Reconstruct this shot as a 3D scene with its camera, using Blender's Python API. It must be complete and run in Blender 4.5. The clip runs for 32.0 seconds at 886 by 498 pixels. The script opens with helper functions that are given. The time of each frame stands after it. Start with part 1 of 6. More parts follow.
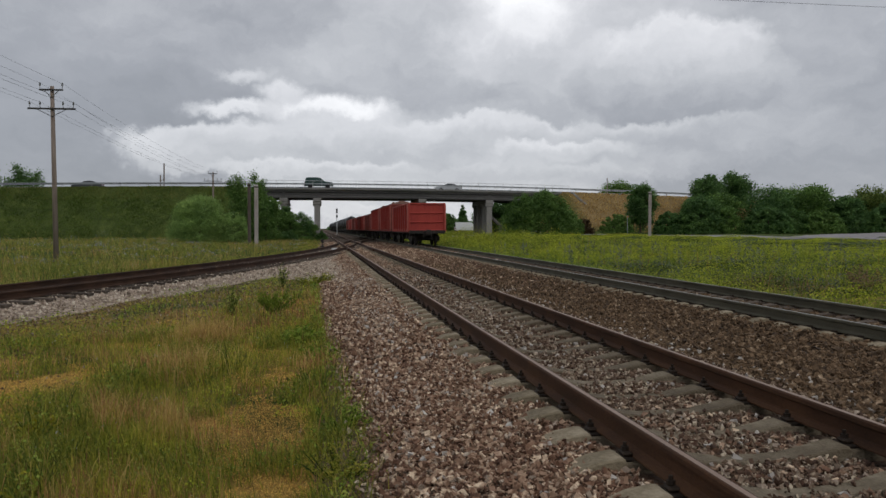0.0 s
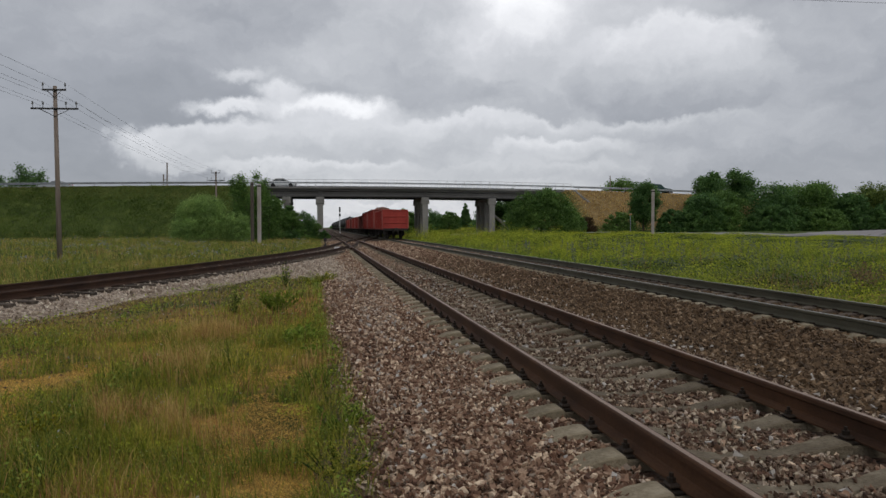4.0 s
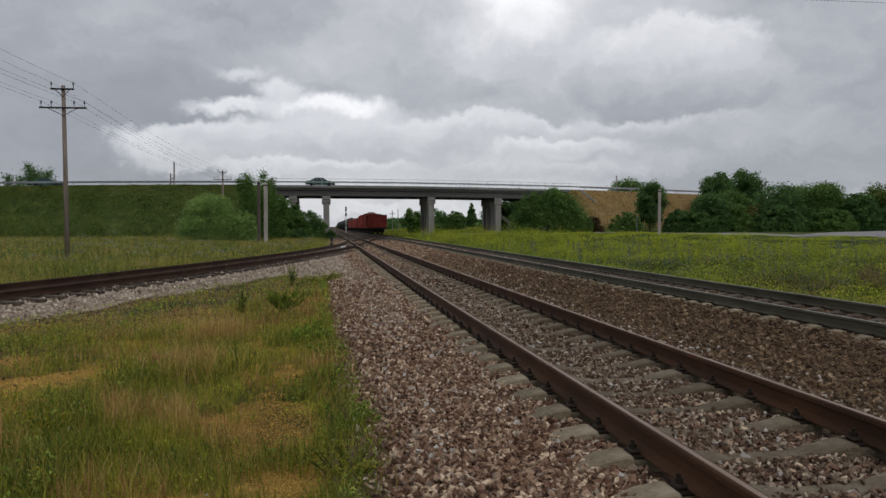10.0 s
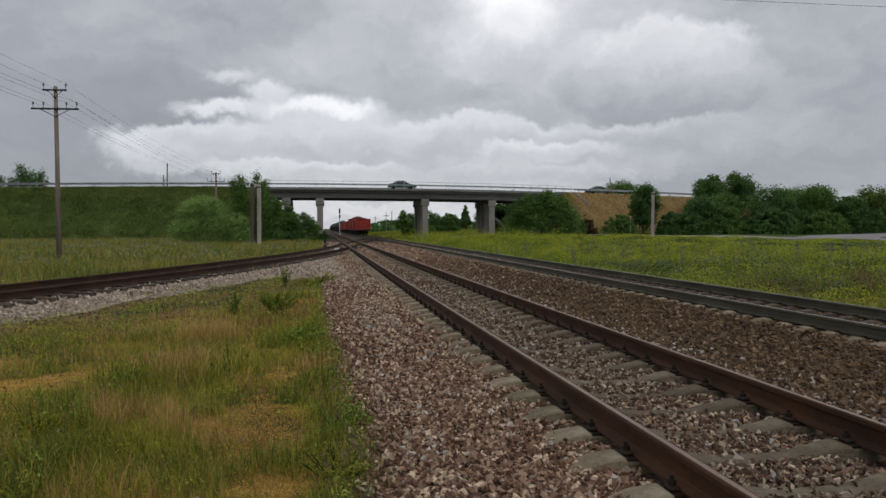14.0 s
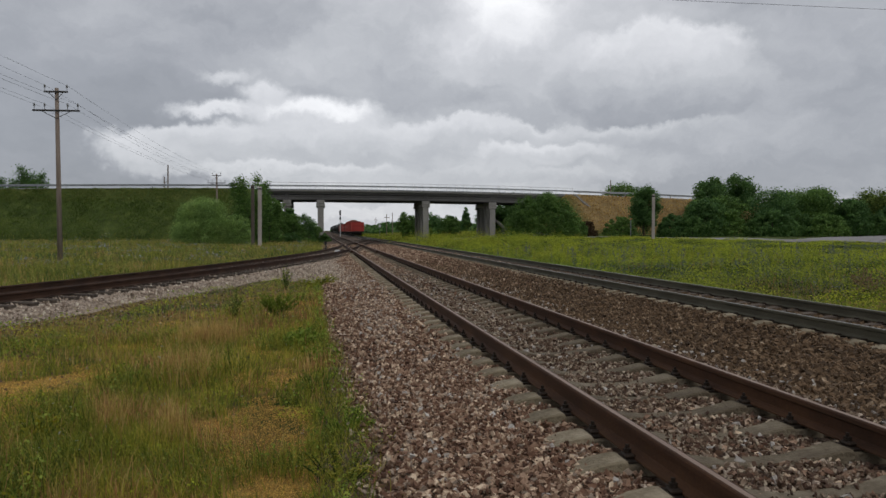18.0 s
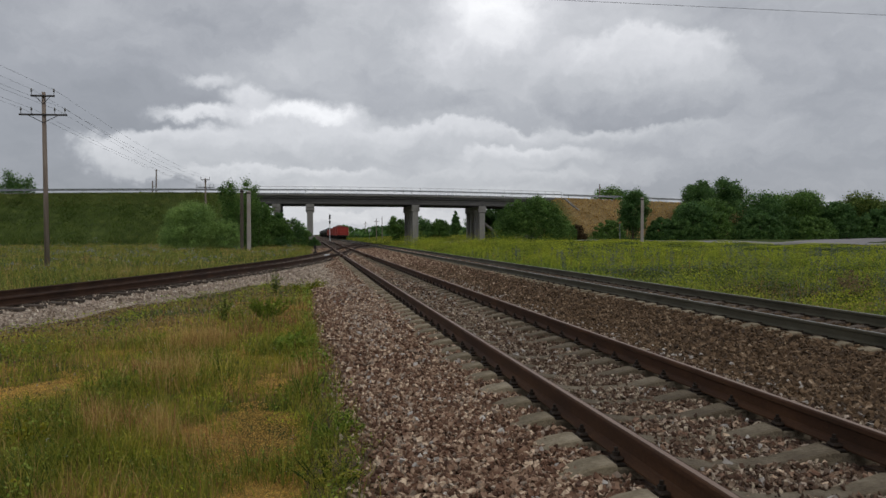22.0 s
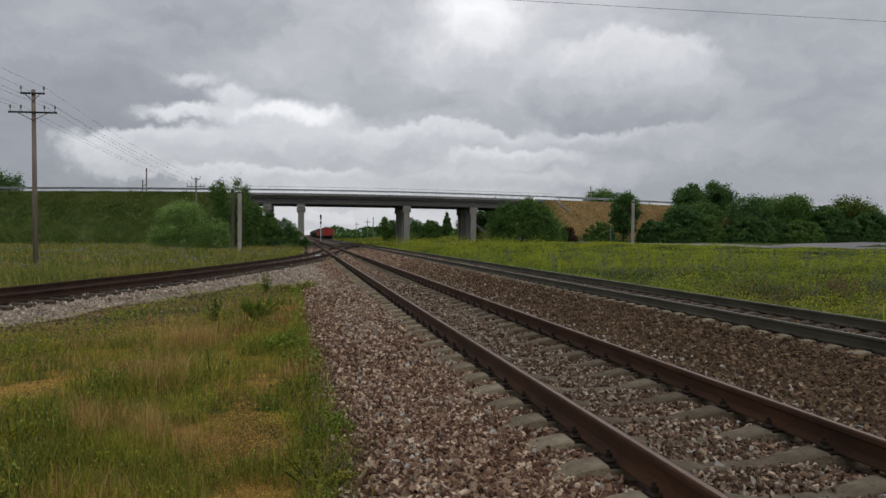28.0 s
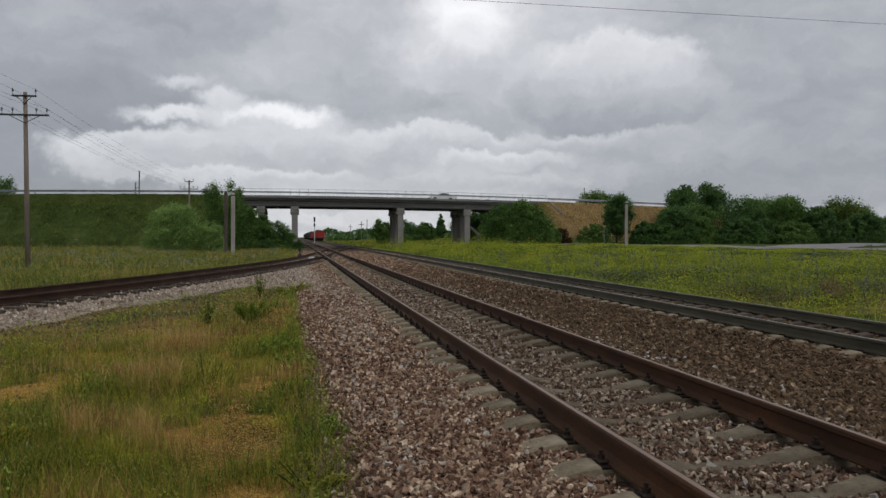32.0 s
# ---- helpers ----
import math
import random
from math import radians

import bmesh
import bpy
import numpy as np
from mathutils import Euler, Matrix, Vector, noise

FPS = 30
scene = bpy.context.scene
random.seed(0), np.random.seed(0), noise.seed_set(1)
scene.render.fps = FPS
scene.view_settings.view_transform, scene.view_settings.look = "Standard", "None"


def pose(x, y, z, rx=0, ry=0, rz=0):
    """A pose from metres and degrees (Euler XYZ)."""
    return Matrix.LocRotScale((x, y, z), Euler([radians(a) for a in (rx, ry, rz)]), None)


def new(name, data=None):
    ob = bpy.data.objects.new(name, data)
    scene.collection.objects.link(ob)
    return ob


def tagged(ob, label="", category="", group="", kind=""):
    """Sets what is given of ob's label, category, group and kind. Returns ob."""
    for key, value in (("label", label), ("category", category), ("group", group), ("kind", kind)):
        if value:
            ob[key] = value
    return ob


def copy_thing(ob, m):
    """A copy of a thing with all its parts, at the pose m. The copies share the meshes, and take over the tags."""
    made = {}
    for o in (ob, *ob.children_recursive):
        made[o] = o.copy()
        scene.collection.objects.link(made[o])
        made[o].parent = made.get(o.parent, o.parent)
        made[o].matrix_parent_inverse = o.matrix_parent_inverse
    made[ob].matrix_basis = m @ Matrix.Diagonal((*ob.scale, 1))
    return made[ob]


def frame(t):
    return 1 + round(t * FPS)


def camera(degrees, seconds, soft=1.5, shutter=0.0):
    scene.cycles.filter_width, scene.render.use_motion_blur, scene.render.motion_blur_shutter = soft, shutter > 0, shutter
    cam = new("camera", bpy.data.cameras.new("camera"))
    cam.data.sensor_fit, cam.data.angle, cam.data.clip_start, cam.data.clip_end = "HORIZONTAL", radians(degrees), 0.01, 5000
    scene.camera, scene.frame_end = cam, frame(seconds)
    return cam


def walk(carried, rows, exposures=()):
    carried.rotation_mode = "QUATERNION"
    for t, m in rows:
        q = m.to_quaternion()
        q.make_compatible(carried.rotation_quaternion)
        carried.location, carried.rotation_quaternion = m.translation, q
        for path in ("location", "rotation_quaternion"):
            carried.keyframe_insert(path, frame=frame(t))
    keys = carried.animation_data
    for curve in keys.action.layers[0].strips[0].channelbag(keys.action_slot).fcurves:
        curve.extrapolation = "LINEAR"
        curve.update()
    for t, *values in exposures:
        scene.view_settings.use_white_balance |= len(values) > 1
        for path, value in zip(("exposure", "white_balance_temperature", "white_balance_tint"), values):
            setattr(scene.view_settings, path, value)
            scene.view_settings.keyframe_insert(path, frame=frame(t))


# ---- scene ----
cam = camera(62.0, 32.0)
PATH = [
    (0.0, pose(-0.004, 0.013, 1.310, 88.368, 0.244, -9.615)),
    (0.5, pose(0.001, 0.007, 1.309, 88.500, 0.215, -9.418)),
    (1.0, pose(0.005, 0.021, 1.302, 88.353, 0.663, -9.569)),
    (1.5, pose(0.013, 0.019, 1.307, 88.002, 0.841, -9.590)),
    (2.0, pose(0.011, 0.010, 1.304, 88.028, 0.784, -9.688)),
    (2.5, pose(0.012, 0.008, 1.305, 88.019, 0.555, -9.521)),
    (3.0, pose(0.018, 0.006, 1.306, 88.036, 0.707, -9.399)),
    (3.5, pose(0.017, 0.012, 1.306, 88.235, 0.590, -9.475)),
    (5.5, pose(0.010, 0.004, 1.306, 88.243, 0.037, -9.007)),
    (6.0, pose(0.006, 0.005, 1.302, 88.134, 0.129, -9.010)),
    (6.5, pose(0.010, 0.009, 1.302, 88.106, 0.142, -8.832)),
    (7.0, pose(0.008, 0.019, 1.305, 88.115, 0.307, -9.075)),
    (7.5, pose(0.011, 0.005, 1.308, 88.123, 0.343, -8.898)),
    (8.0, pose(0.020, 0.015, 1.298, 88.249, 0.211, -8.886)),
    (8.5, pose(0.004, 0.009, 1.307, 88.240, 0.179, -9.037)),
    (9.0, pose(0.002, 0.007, 1.307, 88.230, 0.448, -8.880)),
    (9.5, pose(0.014, 0.021, 1.302, 88.141, 0.549, -8.884)),
    (10.0, pose(-0.001, -0.004, 1.310, 88.220, 0.282, -8.922)),
    (10.5, pose(0.003, 0.012, 1.303, 88.323, 0.310, -8.944)),
    (11.0, pose(-0.009, 0.010, 1.307, 88.359, 0.307, -8.808)),
    (11.5, pose(0.001, 0.010, 1.308, 88.360, 0.386, -8.803)),
    (12.0, pose(0.003, 0.014, 1.304, 88.358, 0.430, -8.883)),
    (12.5, pose(-0.006, 0.011, 1.308, 88.313, 0.300, -9.178)),
    (13.0, pose(0.000, -0.000, 1.310, 88.298, 0.500, -8.883)),
    (13.5, pose(0.006, 0.001, 1.307, 88.398, 0.340, -9.073)),
    (14.0, pose(0.009, 0.015, 1.302, 88.388, 0.213, -9.399)),
    (14.5, pose(0.000, 0.011, 1.305, 88.379, 0.002, -9.538)),
    (16.5, pose(-0.006, 0.016, 1.303, 88.476, -0.012, -9.527)),
    (17.0, pose(0.000, 0.005, 1.308, 88.408, 0.077, -9.750)),
    (17.5, pose(-0.011, 0.004, 1.305, 88.561, -0.021, -9.434)),
    (18.0, pose(0.000, 0.009, 1.307, 88.537, 0.150, -9.362)),
    (18.5, pose(-0.005, 0.005, 1.305, 88.656, 0.313, -9.565)),
    (19.0, pose(0.001, 0.001, 1.310, 88.422, 0.361, -9.357)),
    (19.5, pose(-0.008, -0.001, 1.308, 88.722, 0.291, -9.546)),
    (20.0, pose(-0.002, -0.007, 1.313, 88.714, 0.288, -9.459)),
    (20.5, pose(-0.000, 0.000, 1.313, 88.624, 0.107, -9.588)),
    (21.0, pose(-0.006, 0.008, 1.306, 88.830, 0.064, -9.911)),
    (21.5, pose(-0.007, 0.004, 1.312, 88.779, 0.169, -10.186)),
    (22.0, pose(0.003, -0.003, 1.312, 88.823, 0.316, -10.155)),
    (22.5, pose(-0.007, 0.002, 1.311, 88.820, 0.480, -10.208)),
    (23.0, pose(0.005, 0.001, 1.311, 88.812, 0.470, -10.260)),
    (23.5, pose(0.003, -0.007, 1.317, 88.821, 0.335, -10.477)),
    (24.0, pose(0.003, 0.005, 1.308, 88.797, 0.218, -10.695)),
    (24.5, pose(0.006, 0.005, 1.312, 89.004, 0.130, -11.077)),
    (25.0, pose(0.010, -0.017, 1.306, 89.122, 0.046, -11.240)),
    (25.5, pose(0.007, 0.002, 1.310, 89.170, 0.181, -11.015)),
    (27.5, pose(-0.015, 0.004, 1.305, 88.974, -0.264, -11.269)),
    (28.0, pose(-0.014, 0.007, 1.309, 88.915, -0.084, -10.845)),
    (28.5, pose(-0.009, 0.025, 1.306, 88.998, 0.076, -11.071)),
    (29.0, pose(0.000, -0.006, 1.312, 88.803, 0.086, -10.843)),
    (29.5, pose(-0.011, 0.021, 1.305, 88.910, -0.137, -11.462)),
    (30.0, pose(-0.016, 0.016, 1.309, 88.915, -0.029, -11.781)),
    (30.5, pose(-0.014, 0.018, 1.308, 88.932, 0.142, -11.668)),
    (31.0, pose(-0.004, 0.013, 1.309, 89.216, 0.119, -11.229)),
    (31.5, pose(-0.010, -0.002, 1.313, 88.955, 0.449, -11.010)),
    (32.0, pose(-0.005, -0.002, 1.309, 89.068, 0.068, -11.315)),
]
walk(cam, PATH, exposures=[(0.0, 0.0), (12.0, -0.01), (24.0, -0.05), (32.0, -0.07)])

# World axes: y runs along the main line away from the camera, x to its right, z = 0 on the rail heads of the nearer track.


# ---- light ----
SUN_ELEV, SUN_TURN = 48.0, 152.0
world = bpy.data.worlds.new("overcast_sky")
scene.world = world
world.use_nodes = True
wn, wl = world.node_tree.nodes, world.node_tree.links
wn.clear()
sky = wn.new("ShaderNodeTexSky")
sky.sky_type, sky.sun_disc = "NISHITA", False
sky.sun_elevation, sky.sun_rotation = radians(SUN_ELEV), radians(SUN_TURN)
sky_part = wn.new("ShaderNodeBackground")
sky_part.inputs["Strength"].default_value = 0.012
wl.new(sky.outputs[0], sky_part.inputs["Color"])
veil_part = wn.new("ShaderNodeBackground")
veil_part.inputs["Color"].default_value = (0.99, 0.985, 0.99, 1)
veil_part.inputs["Strength"].default_value = 1.3
both = wn.new("ShaderNodeAddShader")
wout = wn.new("ShaderNodeOutputWorld")
wl.new(sky_part.outputs[0], both.inputs[0])
wl.new(veil_part.outputs[0], both.inputs[1])
wl.new(both.outputs[0], wout.inputs["Surface"])

sun_data = bpy.data.lights.new("sun", "SUN")
sun_data.energy, sun_data.angle, sun_data.color = 1.5, radians(20), (1.0, 0.95, 0.86)
sun = new("sun", sun_data)
sun.matrix_world = pose(0, 0, 60, 90 - SUN_ELEV, 0, 180 - SUN_TURN)


# ---- materials ----
def nodes_of(m):
    m.use_nodes = True
    t = m.node_tree
    return t.nodes, t.links, t.nodes["Principled BSDF"]


def ramp(n, stops):
    r = n.new("ShaderNodeValToRGB")
    e = r.color_ramp.elements
    while len(e) < len(stops):
        e.new(0.5)
    for item, (at, col) in zip(e, stops):
        item.position, item.color = at, (*col, 1)
    return r


def mat(name, stops, scale=4.0, fine=40.0, rough=0.8, bump=0.3, metal=0.0, vary="none", spread=0.35, stretch=(1, 1, 1), dist=0.02):
    """A surface of several tones: a coarse noise through the stops, a finer one for grain and relief.
    vary: 'island' or 'object' gives each piece its own tone."""
    m = bpy.data.materials.new(name)
    n, l, b = nodes_of(m)
    co = n.new("ShaderNodeTexCoord")
    mp = n.new("ShaderNodeMapping")
    mp.inputs["Scale"].default_value = stretch
    l.new(co.outputs["Object"], mp.inputs["Vector"])
    big = n.new("ShaderNodeTexNoise")
    big.inputs["Scale"].default_value, big.inputs["Detail"].default_value = scale, 6
    small = n.new("ShaderNodeTexNoise")
    small.inputs["Scale"].default_value, small.inputs["Detail"].default_value = fine, 4
    l.new(mp.outputs[0], big.inputs["Vector"])
    l.new(mp.outputs[0], small.inputs["Vector"])
    mixv = n.new("ShaderNodeMath")
    mixv.operation = "MULTIPLY_ADD"
    mixv.inputs[1].default_value = 0.45
    l.new(small.outputs["Fac"], mixv.inputs[0])
    half = n.new("ShaderNodeMath")
    half.operation = "MULTIPLY_ADD"
    half.inputs[1].default_value, half.inputs[2].default_value = 0.9, -0.17
    l.new(big.outputs["Fac"], half.inputs[0])
    l.new(half.outputs[0], mixv.inputs[2])
    value = mixv.outputs[0]
    if vary != "none":
        if vary == "island":
            src = n.new("ShaderNodeNewGeometry").outputs["Random Per Island"]
        else:
            src = n.new("ShaderNodeObjectInfo").outputs["Random"]
        sh = n.new("ShaderNodeMath")
        sh.operation = "MULTIPLY_ADD"
        sh.inputs[1].default_value = spread * 2
        l.new(src, sh.inputs[0])
        off = n.new("ShaderNodeMath")
        off.operation = "ADD"
        off.inputs[1].default_value = -spread
        l.new(value, off.inputs[0])
        l.new(off.outputs[0], sh.inputs[2])
        value = sh.outputs[0]
    r = ramp(n, stops)
    l.new(value, r.inputs["Fac"])
    l.new(r.outputs[0], b.inputs["Base Color"])
    b.inputs["Roughness"].default_value, b.inputs["Metallic"].default_value = rough, metal
    b.inputs["Specular IOR Level"].default_value = 0.3
    if bump:
        bp = n.new("ShaderNodeBump")
        bp.inputs["Strength"].default_value, bp.inputs["Distance"].default_value = bump, dist
        l.new(small.outputs["Fac"], bp.inputs["Height"])
        l.new(bp.outputs[0], b.inputs["Normal"])
    return m


def leafy(name, stops, spread=0.5, scale=0.4):
    m = mat(name, stops, scale=scale, fine=6, rough=0.65, bump=0, vary="island", spread=spread)
    n, l, b = nodes_of(m)
    b.inputs["Specular IOR Level"].default_value = 0.2
    thin = n.new("ShaderNodeBsdfTranslucent")
    l.new(b.inputs["Base Color"].links[0].from_socket, thin.inputs["Color"])
    mx = n.new("ShaderNodeMixShader")
    mx.inputs[0].default_value = 0.4
    l.new(b.outputs[0], mx.inputs[1])
    l.new(thin.outputs[0], mx.inputs[2])
    l.new(mx.outputs[0], n["Material Output"].inputs["Surface"])
    return m


M_rail_rust = mat("rusty_rail_steel", [(0.2, (0.021, 0.009, 0.003)), (0.5, (0.051, 0.021, 0.008)), (0.8, (0.093, 0.040, 0.015))], scale=3, fine=90, rough=0.85, bump=0.35, metal=0.0, stretch=(1, 0.4, 1), dist=0.004)
M_rail_top = mat("worn_rail_head", [(0.2, (0.168, 0.108, 0.076)), (0.6, (0.296, 0.209, 0.157)), (0.9, (0.415, 0.320, 0.252))], scale=2, fine=60, rough=0.5, bump=0.1, metal=0.35, stretch=(3, 0.3, 1), dist=0.002)
M_rail_grey = mat("greasy_grey_rail_steel", [(0.2, (0.037, 0.034, 0.021)), (0.55, (0.083, 0.075, 0.050)), (0.85, (0.140, 0.130, 0.092))], scale=3, fine=90, rough=0.65, bump=0.2, metal=0.3, stretch=(1, 0.4, 1), dist=0.004)
M_rail_shiny = mat("polished_rail_head", [(0.2, (0.22, 0.22, 0.20)), (0.8, (0.36, 0.36, 0.34))], scale=3, fine=60, rough=0.4, bump=0.05, metal=0.6, stretch=(3, 0.3, 1), dist=0.002)
M_sleeper = mat("weathered_concrete_sleeper", [(0.15, (0.061, 0.045, 0.028)), (0.5, (0.130, 0.103, 0.068)), (0.85, (0.227, 0.189, 0.133))], scale=7, fine=38, rough=0.92, bump=0.8, vary="object", spread=0.12, dist=0.02)
M_sleeper_end = mat("bleached_mossy_concrete", [(0.15, (0.111, 0.089, 0.056)), (0.5, (0.220, 0.179, 0.118)), (0.85, (0.360, 0.304, 0.216))], scale=9, fine=38, rough=0.92, bump=0.8, vary="object", spread=0.15, dist=0.02)
M_sleeper_brown = mat("soiled_concrete_sleeper", [(0.15, (0.039, 0.028, 0.020)), (0.5, (0.086, 0.064, 0.048)), (0.85, (0.158, 0.128, 0.101))], scale=7, fine=38, rough=0.92, bump=0.8, vary="object", spread=0.12, dist=0.02)
M_rail_dark = mat("dark_rusty_siding_steel", [(0.2, (0.016, 0.008, 0.005)), (0.5, (0.036, 0.017, 0.009)), (0.85, (0.080, 0.038, 0.020))], scale=3, fine=90, rough=0.85, bump=0.25, metal=0.1, stretch=(1, 0.4, 1), dist=0.004)
M_timber = mat("tarred_timber_sleeper", [(0.2, (0.03, 0.022, 0.016)), (0.8, (0.11, 0.085, 0.065))], scale=3, fine=50, rough=0.9, bump=0.5, stretch=(1, 6, 1), vary="object", spread=0.15)
M_fasten = mat("oily_iron_fastening", [(0.2, (0.010, 0.008, 0.006)), (0.8, (0.050, 0.032, 0.021))], scale=20, fine=150, rough=0.7, bump=0.3, metal=0.4, dist=0.003)
STONE = [(0.0, (0.045, 0.024, 0.015)), (0.3, (0.104, 0.059, 0.037)), (0.6, (0.157, 0.102, 0.067)), (0.85, (0.244, 0.180, 0.125)), (1.0, (0.434, 0.360, 0.260))]
STONE_BROWN = [(0.0, (0.030, 0.018, 0.009)), (0.35, (0.083, 0.051, 0.027)), (0.7, (0.145, 0.090, 0.049)), (0.93, (0.225, 0.152, 0.090)), (1.0, (0.41, 0.31, 0.21))]
STONE_GREY = [(0.0, (0.123, 0.090, 0.066)), (0.4, (0.296, 0.228, 0.171)), (0.8, (0.512, 0.422, 0.332)), (1.0, (0.809, 0.754, 0.620))]
STONE_DUSTY = [tuple((at, tuple(min(0.8, c * k) for c, k in zip(col, (1.56, 1.46, 1.43))))) for at, col in STONE]
M_stone_dusty = mat("dusty_pink_granite", STONE_DUSTY, scale=14, fine=80, rough=0.88, bump=0.5, vary="island", spread=0.50, dist=0.006)
M_stone = mat("crushed_granite", STONE, scale=14, fine=80, rough=0.85, bump=0.5, vary="island", spread=0.50, dist=0.006)
M_stone_brown = mat("dusty_brown_ballast_stone", STONE_BROWN, scale=14, fine=80, rough=0.88, bump=0.5, vary="island", spread=0.40, dist=0.006)
M_stone_dust = mat("pale_dusty_stone", [(0.0, (0.130, 0.094, 0.067)), (0.5, (0.324, 0.251, 0.190)), (1.0, (0.568, 0.465, 0.365))], scale=9, fine=60, rough=0.9, bump=0.4, vary="island", spread=0.4, dist=0.006)
M_stone_grey = mat("pale_ballast_stone", STONE_GREY, scale=9, fine=60, rough=0.88, bump=0.4, vary="island", spread=0.42, dist=0.006)


def bed_material(name, stones, size):
    """Ballast as one sheet, with stones as cells of their own tone and relief."""
    m = bpy.data.materials.new(name)
    n, l, b = nodes_of(m)
    co = n.new("ShaderNodeTexCoord")
    v = n.new("ShaderNodeTexVoronoi")
    v.inputs["Scale"].default_value = 1 / size
    v.inputs["Randomness"].default_value = 1
    l.new(co.outputs["Object"], v.inputs["Vector"])
    patch = n.new("ShaderNodeTexNoise")
    patch.inputs["Scale"].default_value, patch.inputs["Detail"].default_value = 0.6, 5
    l.new(co.outputs["Object"], patch.inputs["Vector"])
    sep = n.new("ShaderNodeSeparateColor")
    l.new(v.outputs["Color"], sep.inputs[0])
    mx = n.new("ShaderNodeMath")
    mx.operation = "MULTIPLY_ADD"
    mx.inputs[1].default_value, mx.inputs[2].default_value = 0.7, 0.0
    l.new(sep.outputs[0], mx.inputs[0])
    add = n.new("ShaderNodeMath")
    add.operation = "MULTIPLY_ADD"
    add.inputs[1].default_value = 0.5
    l.new(patch.outputs["Fac"], add.inputs[0])
    l.new(mx.outputs[0], add.inputs[2])
    off = n.new("ShaderNodeMath")
    off.operation = "SUBTRACT"
    off.inputs[1].default_value = 0.14
    l.new(add.outputs[0], off.inputs[0])
    r = ramp(n, stones)
    l.new(off.outputs[0], r.inputs["Fac"])
    l.new(r.outputs[0], b.inputs["Base Color"])
    b.inputs["Roughness"].default_value = 0.9
    b.inputs["Specular IOR Level"].default_value = 0.25
    bp = n.new("ShaderNodeBump")
    bp.invert = True
    bp.inputs["Strength"].default_value, bp.inputs["Distance"].default_value = 0.9, size * 0.8
    l.new(v.outputs["Distance"], bp.inputs["Height"])
    l.new(bp.outputs[0], b.inputs["Normal"])
    return m


# stone tones scaled down: shade in the gaps between loose stones, as bed colour
M_bed = bed_material("gap_shaded_granite_bed", [(at, tuple(c * 0.5 for c in col)) for at, col in STONE], 0.05)
M_bed_dusty = bed_material("gap_shaded_dusty_bed", [(at, tuple(c * 0.75 for c in col)) for at, col in STONE], 0.05)
BED_BROWN = [(0.0, (0.030, 0.019, 0.012)), (0.35, (0.070, 0.046, 0.030)), (0.7, (0.125, 0.086, 0.057)), (1.0, (0.28, 0.21, 0.15))]
M_bed_brown = bed_material("brown_ballast_bed", BED_BROWN, 0.05)
M_bed_grey = bed_material("pale_ballast_bed", STONE_GREY, 0.05)
M_concrete = mat("weathered_concrete", [(0.15, (0.124, 0.115, 0.104)), (0.5, (0.223, 0.212, 0.193)), (0.85, (0.323, 0.308, 0.285))], scale=0.5, fine=7, rough=0.9, bump=0.25, stretch=(1, 1, 0.35), dist=0.03)
# stained concrete whose dark tone also includes the shade below the deck
M_concrete_dark = mat("stained_shaded_bridge_concrete", [(0.15, (0.040, 0.038, 0.037)), (0.5, (0.077, 0.074, 0.071)), (0.85, (0.129, 0.125, 0.119))], scale=0.4, fine=5, rough=0.9, bump=0.25, stretch=(0.35, 1, 1), dist=0.03)
M_post = mat("pinkish_concrete_post", [(0.15, (0.204, 0.173, 0.150)), (0.5, (0.355, 0.311, 0.285)), (0.85, (0.495, 0.451, 0.419))], scale=1.2, fine=12, rough=0.9, bump=0.3, stretch=(1, 1, 0.3), dist=0.02)
M_post_dark = mat("damp_brown_concrete_post", [(0.15, (0.052, 0.039, 0.030)), (0.5, (0.095, 0.076, 0.062)), (0.85, (0.155, 0.129, 0.107))], scale=1.2, fine=12, rough=0.9, bump=0.3, stretch=(1, 1, 0.3), dist=0.02)
M_wood = mat("grey_weathered_pole_wood", [(0.15, (0.101, 0.078, 0.062)), (0.5, (0.196, 0.155, 0.126)), (0.85, (0.311, 0.257, 0.216))], scale=1.5, fine=25, rough=0.9, bump=0.4, stretch=(6, 6, 0.4), dist=0.01)
M_asphalt = mat("grey_asphalt", [(0.2, (0.05, 0.05, 0.052)), (0.8, (0.085, 0.085, 0.088))], scale=0.8, fine=40, rough=0.9, bump=0.2)
M_deck = mat("grey_deck_concrete", [(0.15, (0.108, 0.104, 0.096)), (0.5, (0.188, 0.181, 0.170)), (0.85, (0.286, 0.277, 0.262))], scale=0.5, fine=7, rough=0.9, bump=0.25, stretch=(0.3, 1, 1), dist=0.03)
M_road_pale = mat("pale_worn_asphalt", [(0.2, (0.189, 0.176, 0.176)), (0.8, (0.292, 0.275, 0.271))], scale=0.25, fine=10, rough=0.9, bump=0.15)
M_galv = mat("galvanised_steel", [(0.2, (0.206, 0.220, 0.234)), (0.8, (0.344, 0.358, 0.372))], scale=2, fine=20, rough=0.5, bump=0.05, metal=0.4)
M_white_rail = mat("faded_white_paint", [(0.2, (0.413, 0.421, 0.430)), (0.8, (0.619, 0.628, 0.636))], scale=3, fine=25, rough=0.6, bump=0.1)
M_iron = mat("dark_iron", [(0.2, (0.02, 0.02, 0.02)), (0.8, (0.06, 0.055, 0.05))], scale=6, fine=50, rough=0.6, bump=0.15, metal=0.4, dist=0.004)
M_wire = mat("dull_wire", [(0.2, (0.05, 0.05, 0.055)), (0.8, (0.11, 0.11, 0.12))], rough=0.5, bump=0, metal=0.3)
